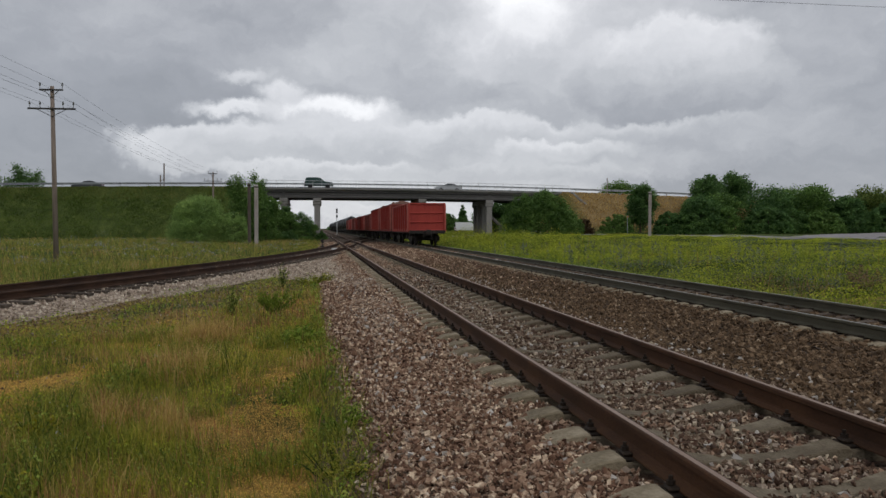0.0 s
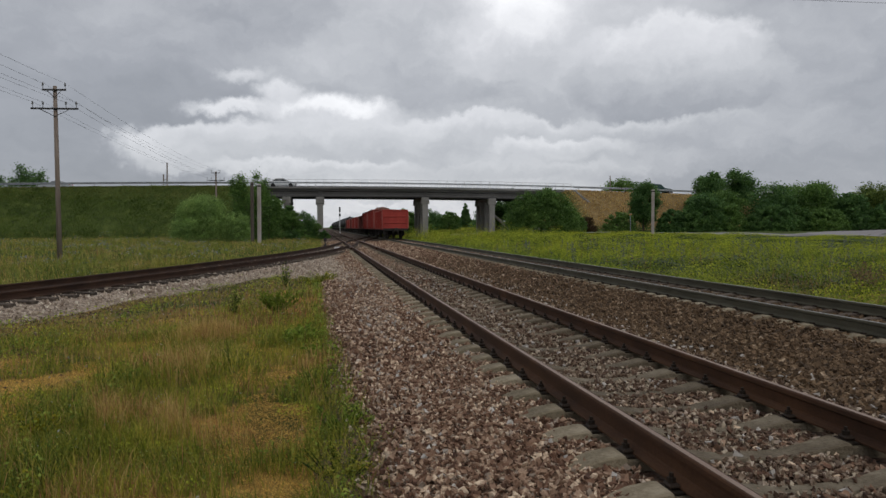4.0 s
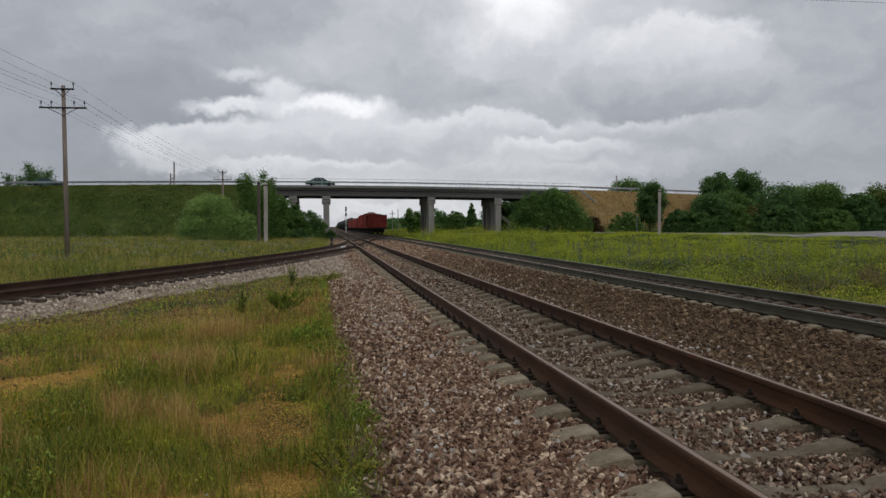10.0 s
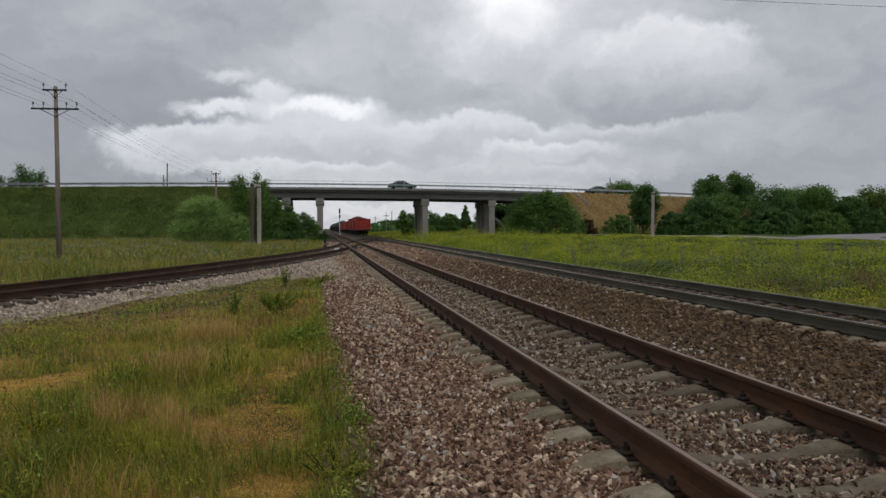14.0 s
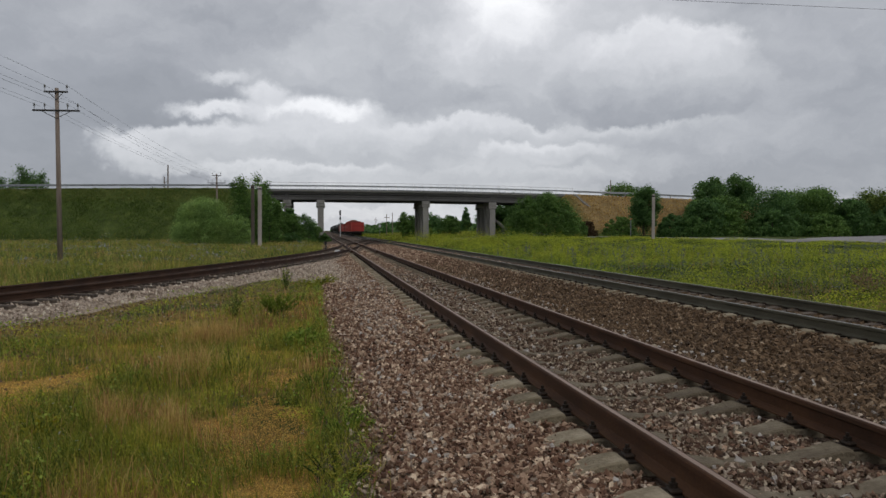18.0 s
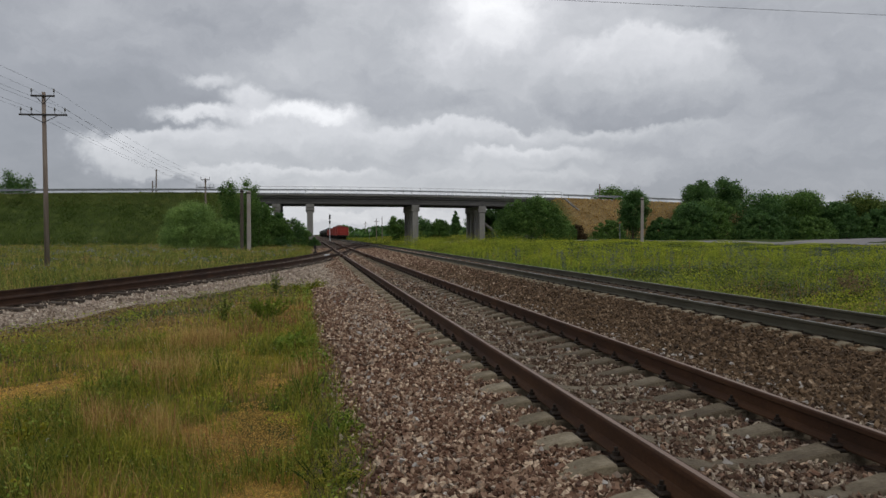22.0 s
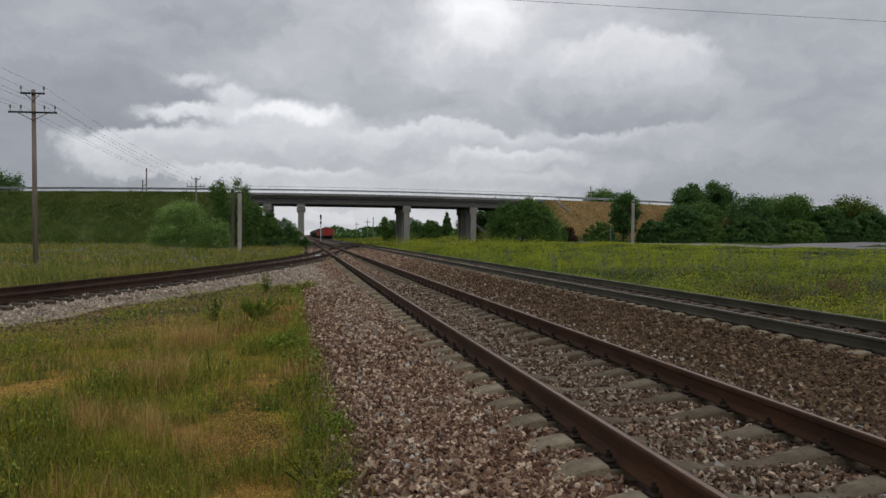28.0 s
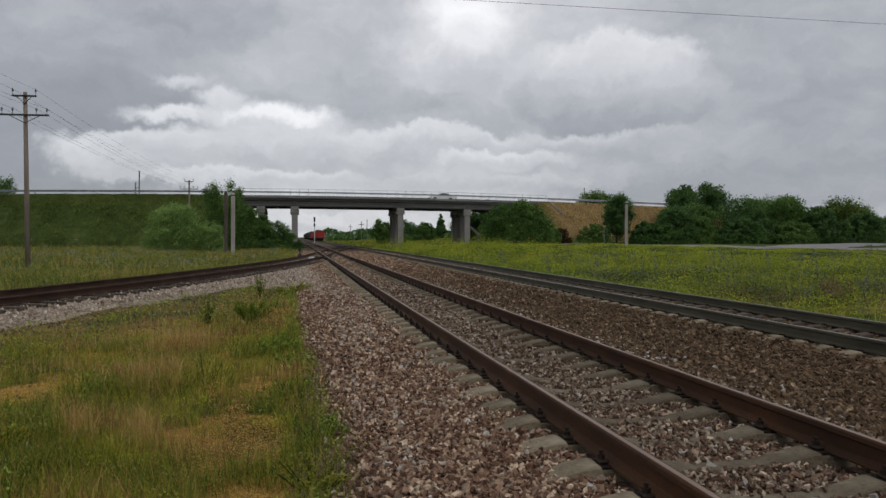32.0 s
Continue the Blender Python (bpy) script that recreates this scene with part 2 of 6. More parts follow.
M_ceramic = mat("dark_glazed_insulator", [(0.2, (0.05, 0.05, 0.05)), (0.8, (0.16, 0.16, 0.15))], rough=0.25, bump=0)
M_red = mat("faded_red_wagon_paint", [(0.1, (0.135, 0.020, 0.015)), (0.45, (0.298, 0.034, 0.025)), (0.8, (0.396, 0.058, 0.039))], scale=0.9, fine=14, rough=0.6, bump=0.1, stretch=(1, 1, 0.4), dist=0.01)
# paler red for the outermost side posts: light on wagon edges, painted in
M_redlit = mat("light_catching_red_wagon_paint", [(0.1, (0.258, 0.065, 0.052)), (0.5, (0.413, 0.120, 0.095)), (0.9, (0.516, 0.189, 0.155))], scale=1.5, fine=14, rough=0.65, bump=0.1, dist=0.01)
M_redbrown = mat("rust_brown_wagon_paint", [(0.1, (0.070, 0.019, 0.015)), (0.45, (0.155, 0.034, 0.026)), (0.8, (0.245, 0.058, 0.042))], scale=0.9, fine=14, rough=0.7, bump=0.1, stretch=(1, 1, 0.4), dist=0.01)
M_tank = mat("sooty_black_tank_paint", [(0.2, (0.013, 0.013, 0.013)), (0.8, (0.038, 0.036, 0.035))], scale=0.8, fine=12, rough=0.6, bump=0.1)
M_under = mat("grimy_black_running_gear", [(0.2, (0.010, 0.009, 0.008)), (0.8, (0.04, 0.033, 0.028))], scale=4, fine=30, rough=0.8, bump=0.2)
M_load = mat("rusty_brown_scrap_load", [(0.15, (0.06, 0.032, 0.024)), (0.5, (0.14, 0.07, 0.05)), (0.85, (0.23, 0.12, 0.085))], scale=2, fine=9, rough=0.95, bump=0.6, dist=0.1)
M_tyre = mat("black_rubber", [(0.2, (0.012, 0.012, 0.012)), (0.8, (0.03, 0.03, 0.03))], rough=0.9, bump=0.1)
M_rim = mat("grey_wheel_metal", [(0.2, (0.22, 0.22, 0.23)), (0.8, (0.38, 0.38, 0.39))], rough=0.4, bump=0, metal=0.7)
M_glass = mat("dark_tinted_glass", [(0.2, (0.015, 0.018, 0.02)), (0.8, (0.03, 0.035, 0.038))], rough=0.08, bump=0)
M_lamp_red = mat("red_lens", [(0.2, (0.25, 0.01, 0.01)), (0.8, (0.4, 0.02, 0.02))], rough=0.2, bump=0)
M_lamp_clear = mat("clear_lens", [(0.2, (0.5, 0.5, 0.5)), (0.8, (0.7, 0.7, 0.7))], rough=0.15, bump=0)
M_bark = mat("brown_bark", [(0.2, (0.04, 0.03, 0.022)), (0.8, (0.12, 0.095, 0.075))], scale=3, fine=20, rough=0.95, bump=0.5, stretch=(4, 4, 0.6))


def paint(name, c):
    return mat(name, [(0.2, tuple(v * 0.85 for v in c)), (0.8, c)], scale=1.5, fine=30, rough=0.3, bump=0.02)


# ---- mesh helpers ----
def mesh_of(name, verts, faces, material, smooth=False):
    me = bpy.data.meshes.new(name)
    me.from_pydata(verts, [], faces)
    if not isinstance(material, (list, tuple)):
        material = [material]
    for m in material:
        me.materials.append(m)
    if smooth:
        me.shade_smooth()
    me.update()
    return me


def part(name, me, parent=None, label="", m=None):
    """One mesh object, a part of its thing where a parent is given. A bmesh is turned into a mesh."""
    ob = new(name, me)
    if parent is not None:
        ob.parent = parent
    if m is not None:
        ob.matrix_basis = m
    if label:
        ob["label"] = label
    return ob


def bm_mesh(name, bm, material, smooth=False):
    me = bpy.data.meshes.new(name)
    bmesh.ops.recalc_face_normals(bm, faces=bm.faces)
    bm.to_mesh(me)
    bm.free()
    me.materials.append(material)
    if smooth:
        me.shade_smooth()
    return me


def box(bm, x0, x1, y0, y1, z0, z1, bevel=0.0):
    made = bmesh.ops.create_cube(bm, size=1, matrix=Matrix.LocRotScale(((x0 + x1) / 2, (y0 + y1) / 2, (z0 + z1) / 2), None, (x1 - x0, y1 - y0, z1 - z0)))["verts"]
    if bevel:
        edges = list({e for v in made for e in v.link_edges})
        bmesh.ops.bevel(bm, geom=edges, offset=bevel, segments=1, affect="EDGES")


def rod(bm, a, b, r0, r1=None, n=8):
    a, b = Vector(a), Vector(b)
    r1 = r0 if r1 is None else r1
    m = Matrix.Translation((a + b) / 2) @ (b - a).to_track_quat("Z", "Y").to_matrix().to_4x4()
    bmesh.ops.create_cone(bm, cap_ends=True, segments=n, radius1=r0, radius2=r1, depth=(b - a).length, matrix=m)


def sweep(name, profile, path, material, closed=True, smooth=False):
    """The profile (offset to the right, height) along a path of points (x, y, z)."""
    p = np.array(path, float)
    d = np.gradient(p[:, :2], axis=0)
    d /= np.linalg.norm(d, axis=1)[:, None]
    right = np.stack([d[:, 1], -d[:, 0]], 1)
    pr = np.array(profile, float)
    k = len(pr)
    verts = np.zeros((len(p), k, 3))
    verts[:, :, :2] = p[:, None, :2] + right[:, None] * pr[None, :, :1]
    verts[:, :, 2] = p[:, None, 2] + pr[None, :, 1]
    faces = []
    for i in range(len(p) - 1):
        for j in range(k if closed else k - 1):
            j2 = (j + 1) % k
            faces.append((i * k + j, i * k + j2, (i + 1) * k + j2, (i + 1) * k + j))
    if closed:
        faces.append(tuple(range(k - 1, -1, -1)))
        faces.append(tuple((len(p) - 1) * k + j for j in range(k)))
    return mesh_of(name, verts.reshape(-1, 3).tolist(), faces, material, smooth)


def raw_mesh(name, verts, tris, material, mat_index=None):
    """A large triangle mesh straight from arrays."""
    me = bpy.data.meshes.new(name)
    me.from_pydata(np.asarray(verts).reshape(-1, 3).tolist(), [], np.asarray(tris).reshape(-1, 3).tolist())
    if mat_index is not None:
        me.polygons.foreach_set("material_index", np.asarray(mat_index, np.int32))
    for m in material if isinstance(material, (list, tuple)) else [material]:
        me.materials.append(m)
    me.update()
    return me


rng = np.random.default_rng(7)

# ---- plan ----
NEAR_X, MAIN_X, MAIN_Z, HALF = 2.86, 8.3, -0.05, 0.797
TURN_R, TURN_Y = 187.0, 78.0
BRIDGE_Y0, BRIDGE_Y1 = 116.0, 127.0
BRIDGE_X0, BRIDGE_X1 = -10.0, 41.0


def smooth(a, b, v):
    s = np.clip((v - a) / (b - a), 0, 1)
    return s * s * (3 - 2 * s)


def road_z(x):
    """Height of the overpass road along its length: a crest over the bridge, level ground far off."""
    x = np.asarray(x, float)
    return np.maximum(7.6 - np.where(x > -5, 0.0003, 0.00017) * (x + 5) ** 2, 0.25)


def left_x(y):
    """Centre of the curved siding at y."""
    y = np.minimum(np.asarray(y, float), TURN_Y)
    return NEAR_X - TURN_R + np.sqrt(TURN_R**2 - (TURN_Y - y) ** 2)


def lumps(x, y, size, seed):
    """Smooth bumps between -1 and 1 from a few crossed waves."""
    r = np.random.default_rng(seed)
    out = 0
    for _ in range(7):
        a, f, p = r.uniform(0, 6.28), r.uniform(0.5, 1.7) * 6.28 / size, r.uniform(0, 6.28)
        out = out + np.sin((x * np.cos(a) + y * np.sin(a)) * f + p)
    return out / 4


def ground_z(x, y):
    x, y = np.asarray(x, float), np.asarray(y, float)
    z = -0.46 + 0.05 * lumps(x, y, 3.0, 3) + 0.10 * lumps(x, y, 17.0, 4) * smooth(10, 30, np.abs(x - 5))
    z = z + smooth(40, 92, y) * 0.9 * smooth(14, 34, x) + smooth(35, 95, y) * 0.3 * smooth(6, 20, -x)
    z = z - 0.17 * smooth(10.1, 11.7, x)
    # embankment on both sides of the bridge
    top = road_z(x) + 0.1
    side = np.maximum(np.maximum(BRIDGE_Y0 - 1.2 - y, y - BRIDGE_Y1 - 1.2), 0) / 1.65
    end = np.where(x < 15, np.maximum(x - (BRIDGE_X0 - 0.5), 0), np.maximum((BRIDGE_X1 - 1.5) - x, 0)) / 1.35
    bank = top - 0.12 - np.hypot(side, end) + 0.10 * lumps(x, y, 5.0, 6)
    flat = (side + end) == 0
    bank = np.where(flat, top - 0.14, bank)
    return np.maximum(z, bank)


def steps(*runs):
    out = []
    for a, b, n in runs:
        out += list(np.linspace(a, b, n, endpoint=False))
    return np.array(out)


# ---- ground ----
gx = np.concatenate([-np.geomspace(3600, 75, 18), steps((-70, -14, 70), (-14, 14, 90), (14, 90, 84)), np.geomspace(90, 3600, 18)])
gy = np.concatenate([-np.geomspace(3600, 10, 14), steps((-9, 32, 110), (32, 98, 60), (98, 136, 58), (136, 200, 20)), np.geomspace(200, 4300, 22)])
GX, GY = np.meshgrid(gx, gy)
GZ = ground_z(GX, GY)
nx, ny = len(gx), len(gy)
ids = np.arange(nx * ny).reshape(ny, nx)
quads = np.stack([ids[:-1, :-1], ids[:-1, 1:], ids[1:, 1:], ids[1:, :-1]], -1).reshape(-1, 4)


def ground_material():
    m = bpy.data.materials.new("rough_grassland")
    n, l, b = nodes_of(m)
    co = n.new("ShaderNodeTexCoord")

    def tex(scale, detail=6, rough=0.6):
        t = n.new("ShaderNodeTexNoise")
        t.inputs["Scale"].default_value, t.inputs["Detail"].default_value, t.inputs["Roughness"].default_value = scale, detail, rough
        l.new(co.outputs["Object"], t.inputs["Vector"])
        return t.outputs["Fac"]

    def rng_of(sock, a, c):
        r = n.new("ShaderNodeMapRange")
        r.inputs["From Min"].default_value, r.inputs["From Max"].default_value = a, c
        l.new(sock, r.inputs["Value"])
        return r.outputs[0]

    def mix(fac, a, c):
        mx = n.new("ShaderNodeMix")
        mx.data_type = "RGBA"
        l.new(fac, mx.inputs["Factor"])
        l.new(a, mx.inputs["A"])
        l.new(c, mx.inputs["B"])
        return mx.outputs["Result"]

    sep = n.new("ShaderNodeSeparateXYZ")
    l.new(co.outputs["Object"], sep.inputs[0])
    green = ramp(n, [(0.3, (0.033, 0.048, 0.013)), (0.5, (0.059, 0.082, 0.020)), (0.7, (0.098, 0.121, 0.030))])
    l.new(tex(0.9), green.inputs["Fac"])
    moss = ramp(n, [(0.25, (0.132, 0.087, 0.032)), (0.5, (0.284, 0.190, 0.055)), (0.75, (0.459, 0.328, 0.098))])
    l.new(tex(7, 8, 0.7), moss.inputs["Fac"])
    dry = ramp(n, [(0.25, (0.117, 0.076, 0.033)), (0.5, (0.211, 0.144, 0.062)), (0.75, (0.289, 0.207, 0.098))])
    l.new(tex(0.5, 8, 0.7), dry.inputs["Fac"])
    near = n.new("ShaderNodeMath")
    near.operation = "MULTIPLY"
    l.new(rng_of(sep.outputs["Y"], 30, 12), near.inputs[0])
    l.new(rng_of(tex(0.75, 5), 0.36, 0.50), near.inputs[1])
    c = mix(near.outputs[0], green.outputs[0], moss.outputs[0])
    right_bank = n.new("ShaderNodeMath")
    right_bank.operation = "MULTIPLY"
    l.new(rng_of(sep.outputs["X"], 38.5, 41), right_bank.inputs[0])
    l.new(rng_of(sep.outputs["Z"], 0.8, 1.6), right_bank.inputs[1])
    c = mix(right_bank.outputs[0], c, dry.outputs[0])
    l.new(c, b.inputs["Base Color"])
    b.inputs["Roughness"].default_value = 0.95
    b.inputs["Specular IOR Level"].default_value = 0.1
    bp = n.new("ShaderNodeBump")
    bp.inputs["Strength"].default_value, bp.inputs["Distance"].default_value = 0.9, 0.12
    l.new(tex(5, 9, 0.75), bp.inputs["Height"])
    l.new(bp.outputs[0], b.inputs["Normal"])
    return m


ground = part("ground", mesh_of("ground", np.stack([GX, GY, GZ], -1).reshape(-1, 3).tolist(), quads.tolist(), ground_material(), True))
tagged(ground, "rough grassland with mossy dry patches and a high grassy embankment", "ground", kind="structure")


# ---- ballast beds ----
def bed_z(x):
    """Height of the ballast across both straight tracks."""
    return np.interp(x, [-0.3, 0.1, 0.8, 1.45, 1.75, 2.2, 3.5, 4.3, 5.1, 6.1, 6.7, 7.0, 7.2, 7.4, 9.2, 9.4, 9.8, 10.7],
                     [-0.60, -0.41, -0.32, -0.262, -0.256, -0.270, -0.270, -0.28, -0.36, -0.37, -0.325, -0.288, -0.285, -0.305, -0.300, -0.275, -0.33, -0.70])


def straight(y0, y1, x, z=0.0, n=40):
    return [(x, y, z) for y in np.linspace(y0, y1, n)]


for nm, xs, mt, lab in (("ballast_bed", [-0.3, 0.1, 0.8, 1.45, 1.75, 2.06], M_bed_dusty, "dusty pinkish crushed granite ballast shoulder beside the nearer track"),
                        ("ballast_bed", [2.06, 2.2, 3.5, 4.3], M_bed, "reddish grey crushed granite ballast under the nearer track"),
                        ("ballast_bed", [4.3, 5.1, 6.1, 6.7, 7.0, 7.2, 7.4, 9.2, 9.4, 9.8, 10.7], M_bed_brown, "dusty brown crushed stone ballast under the main track")):
    bed = part(nm, sweep(nm, [(x, float(bed_z(x))) for x in xs], straight(-14, 1500, 0), mt, closed=False))
    tagged(bed, lab, "ballast", kind="structure")

siding_path = [(NEAR_X - TURN_R + TURN_R * math.cos(a), TURN_Y - TURN_R * math.sin(a), 0.0) for a in np.linspace(0.03, 0.50, 90)][::-1]
bed = part("ballast_bed", sweep("siding_bed", [(-2.2, -0.55), (-1.5, -0.30), (-0.9, -0.235), (0.9, -0.235), (1.5, -0.285), (2.0, -0.36), (2.6, -0.56)], siding_path, M_bed_grey, closed=False))
tagged(bed, "pale crushed stone ballast under the curved siding", "ballast", kind="structure")
av, af = [], []
for i, y in enumerate(np.linspace(22.5, 76, 70)):
    xa, xb = float(left_x(y)) + 0.9, 1.3
    xa = max(xa, -0.05 - max(0, y - 24) * 0.5 + 0.12 * math.sin(y * 2.1))
    av += [(xa, y, -0.62), (xa + 0.3, y, -0.40), ((xa + xb) / 2 + 0.1, y, -0.30), (xb, y, -0.30)]
    if i:
        k = i * 4
        af += [(k - 4 + j, k - 3 + j, k + 1 + j, k + j) for j in range(3)]
bed = part("ballast_bed", mesh_of("apron_bed", av, af, M_bed_grey))
tagged(bed, "pale gravel apron between the siding and the nearer track", "ballast", kind="structure")

# ---- rails ----
RAIL = [(-0.075, -0.18), (0.075, -0.18), (0.075, -0.168), (0.022, -0.150), (0.010, -0.138), (0.010, -0.056), (0.0365, -0.040), (0.0365, -0.012), (0.030, -0.003), (0.018, 0.0), (-0.018, 0.0), (-0.030, -0.003), (-0.0365, -0.012), (-0.0365, -0.040), (-0.010, -0.056), (-0.010, -0.138), (-0.022, -0.150), (-0.075, -0.168)]


def rail_mesh(name, path, body, head):
    me = sweep(name, RAIL, path, body)
    me.materials.append(head)
    k = len(RAIL)
    for p in me.polygons:
        if abs(p.normal.z) > 0.9 and p.center.z > path[0][2] - 0.001:
            p.material_index = 1
    return me


def empty(name):
    return new(name)


# half a sleeper from its end to its middle: place along it, height and half width; the rail seat is sunk between shoulders
HALF_SLEEPER = [(1.0, -0.285, 0.10), (0.985, -0.262, 0.105), (0.90, -0.222, 0.11), (0.84, -0.192, 0.11), (0.72, -0.172, 0.115), (0.697, -0.177, 0.115), (0.688, -0.200, 0.115), (0.492, -0.200, 0.115), (0.484, -0.182, 0.115), (0.45, -0.180, 0.11), (0.30, -0.196, 0.10), (0.16, -0.202, 0.095), (0.0, -0.204, 0.092)]


def sleeper_mesh(name, material, length=2.7, dish=0.045):
    """Concrete sleeper along x, its rail seats at z = -0.2, the middle lower and the ends sloping."""
    v, f = [], []
    for x, z, w in [(s * x, z, w) for s, run in ((-1, HALF_SLEEPER), (1, HALF_SLEEPER[-2::-1])) for x, z, w in run]:
        x *= length / 2
        z -= dish * smooth(0.42, 0.18, abs(x) / length * 2)
        v += [(x, -w - 0.035, z - 0.17), (x, -w, z - 0.012), (x, -w + 0.014, z), (x, w - 0.014, z), (x, w, z - 0.012), (x, w + 0.035, z - 0.17)]
    last = len(v) // 6 - 1
    for i in range(last):
        for j in range(5):
            a = i * 6 + j
            f.append((a, a + 1, a + 7, a + 6))
    flat = len(f)
    f += [(0, 1, 2, 3, 4, 5), tuple(last * 6 + j for j in (5, 4, 3, 2, 1, 0))]
    me = mesh_of(name, v, f, [material, M_sleeper_end])
    for p in me.polygons[:flat]:
        p.material_index = int(abs(p.center.x) > length / 2 * 0.69)
    return me


def timber_mesh(name, material, length=2.75):
    bm = bmesh.new()
    box(bm, -length / 2, length / 2, -0.12, 0.12, -0.36, -0.20, 0.015)
    return bm_mesh(name, bm, material)


def fastening_mesh(name):
    """Tie plate, two clips and two bolts for one rail seat at x = 0."""
    bm = bmesh.new()
    box(bm, -0.135, 0.135, -0.09, 0.09, -0.203, -0.181, 0.006)
    for s in (-1, 1):
        box(bm, min(s * 0.065, s * 0.135), max(s * 0.065, s * 0.135), -0.05, 0.05, -0.182, -0.150, 0.012)
        rod(bm, (s * 0.105, 0, -0.16), (s * 0.105, 0, -0.095), 0.013, n=6)
        rod(bm, (s * 0.105, 0, -0.15), (s * 0.105, 0, -0.122), 0.026, n=6)
    return bm_mesh(name, bm, M_fasten)


FAST = fastening_mesh("rail_fastening")
bm = bmesh.new()
box(bm, -0.125, 0.125, -0.08, 0.08, -0.203, -0.181, 0.006)
for s in (-1, 1):
    box(bm, min(s * 0.06, s * 0.115), max(s * 0.06, s * 0.115), -0.045, 0.045, -0.182, -0.155, 0.01)
FAST_LOW = bm_mesh("low_rail_fastening", bm, M_fasten)


def lay_track(name, label, ys, rails, sleeper, seat_z, body, head, fast_to, fast=FAST):
    """A track: two rails, and a sleeper with two fastenings at each place (centre x, y, turn) of ys."""
    track = tagged(empty(name), label, "railway track")
    for r in rails:
        part("rail", rail_mesh("rail", r, body, head), track)
    for i, (x, y, a) in enumerate(ys):
        s = part("sleeper", sleeper, track, m=pose(x, y, seat_z + 0.006 * math.sin(i * 2.7), 0.25 * math.sin(i * 1.9), 0.2 * math.sin(i * 3.1), a + 0.5 * math.sin(i * 4.3)))
        if y < fast_to:
            for side in (-HALF, HALF):
                part("rail_fastening", fast, s, m=pose(side, 0, 0))
    return track


M_S1 = sleeper_mesh("sleeper", M_sleeper)
M_S2 = sleeper_mesh("sleeper_main", M_sleeper_brown, dish=0.02)
near_ys = [(NEAR_X, 4.52 + 0.625 * k, 0) for k in range(-10, 118)]
main_ys = [(MAIN_X, 2.15 + 0.535 * k, 0) for k in range(-14, 156)]


def long_path(x, z):
    return [(x, y, z) for y in np.concatenate([np.linspace(-14, 100, 30), np.linspace(110, 1400, 20)])]


near_track = lay_track("near_track", "rusty rails on weathered concrete sleepers in granite ballast", near_ys,
                       [long_path(NEAR_X - HALF, 0), long_path(NEAR_X + HALF, 0)], M_S1, 0.0, M_rail_rust, M_rail_top, 45)
main_track = lay_track("main_track", "dark greasy rails with polished heads on concrete sleepers", main_ys,
                       [long_path(MAIN_X - HALF, MAIN_Z), long_path(MAIN_X + HALF, MAIN_Z)], M_S2, MAIN_Z, M_rail_grey, M_rail_shiny, 30, FAST_LOW)
side_rails = []
for s in (-HALF, HALF):
    side_rails.append([(NEAR_X - TURN_R + (TURN_R + s) * math.cos(a), TURN_Y - (TURN_R + s) * math.sin(a), 0.0) for a in np.linspace(0.032, 0.50, 90)][::-1])
side_ys = []
for k in range(0, 124):
    a = 0.045 + k * 0.66 / TURN_R
    side_ys.append((NEAR_X - TURN_R + TURN_R * math.cos(a), TURN_Y - TURN_R * math.sin(a), -math.degrees(a) * -1 * -1))
siding = lay_track("siding_track", "dark rusty rails curving away on old timber sleepers", side_ys, side_rails, timber_mesh("timber_sleeper", M_timber), 0.0, M_rail_dark, M_rail_dark, 0)

# far sleepers, too small to pick apart
fv, ff = [], []
for x, z, y0, dy in ((NEAR_X, 0.0, 4.52 + 0.625 * 118, 0.625), (MAIN_X, MAIN_Z, 2.15 + 0.535 * 156, 0.535)):
    for k in range(240):
        y, b = y0 + k * dy, len(fv)
        fv += [(x + sx * 1.35, y + sy * 0.11, z - 0.2 - (0.1 if sz else 0)) for sz in (0, 1) for sx, sy in ((-1, -1), (1, -1), (1, 1), (-1, 1))]
        ff += [(b, b + 1, b + 2, b + 3), (b + 4, b + 5, b + 1, b), (b + 7, b + 4, b, b + 3), (b + 5, b + 6, b + 2, b + 1)]
far_sleepers = part("distant_sleeper_run", mesh_of("distant_sleeper_run", fv, ff, M_sleeper_brown), main_track)
tagged(far_sleepers, "distant concrete sleepers", kind="stuff")


# ---- loose stones ----
def stone_shapes(kind, count, seed):
    r = np.random.default_rng(seed)
    bm = bmesh.new()
    if kind == "ico":
        bmesh.ops.create_icosphere(bm, subdivisions=1, radius=1)
    elif kind == "block":
        bmesh.ops.create_cube(bm, size=1.45)
        bmesh.ops.triangulate(bm, faces=bm.faces)
    else:
        for v in ((1, 0, 0), (0, 1, 0), (-1, 0, 0), (0, -1, 0), (0, 0, 1), (0, 0, -1)):
            bm.verts.new(v)
        bm.verts.ensure_lookup_table()
        for a, b in ((0, 1), (1, 2), (2, 3), (3, 0)):
            bm.faces.new((bm.verts[a], bm.verts[b], bm.verts[4]))
            bm.faces.new((bm.verts[b], bm.verts[a], bm.verts[5]))
    bm.verts.ensure_lookup_table()
    bm.verts.index_update()
    base = np.array([v.co[:] for v in bm.verts])
    tri = np.array([[v.index for v in f.verts] for f in bm.faces])
    bm.free()
    return np.stack([base * r.uniform(0.55, 1.3, (len(base), 1)) + r.normal(0, 0.16, base.shape) for _ in range(count)]), tri


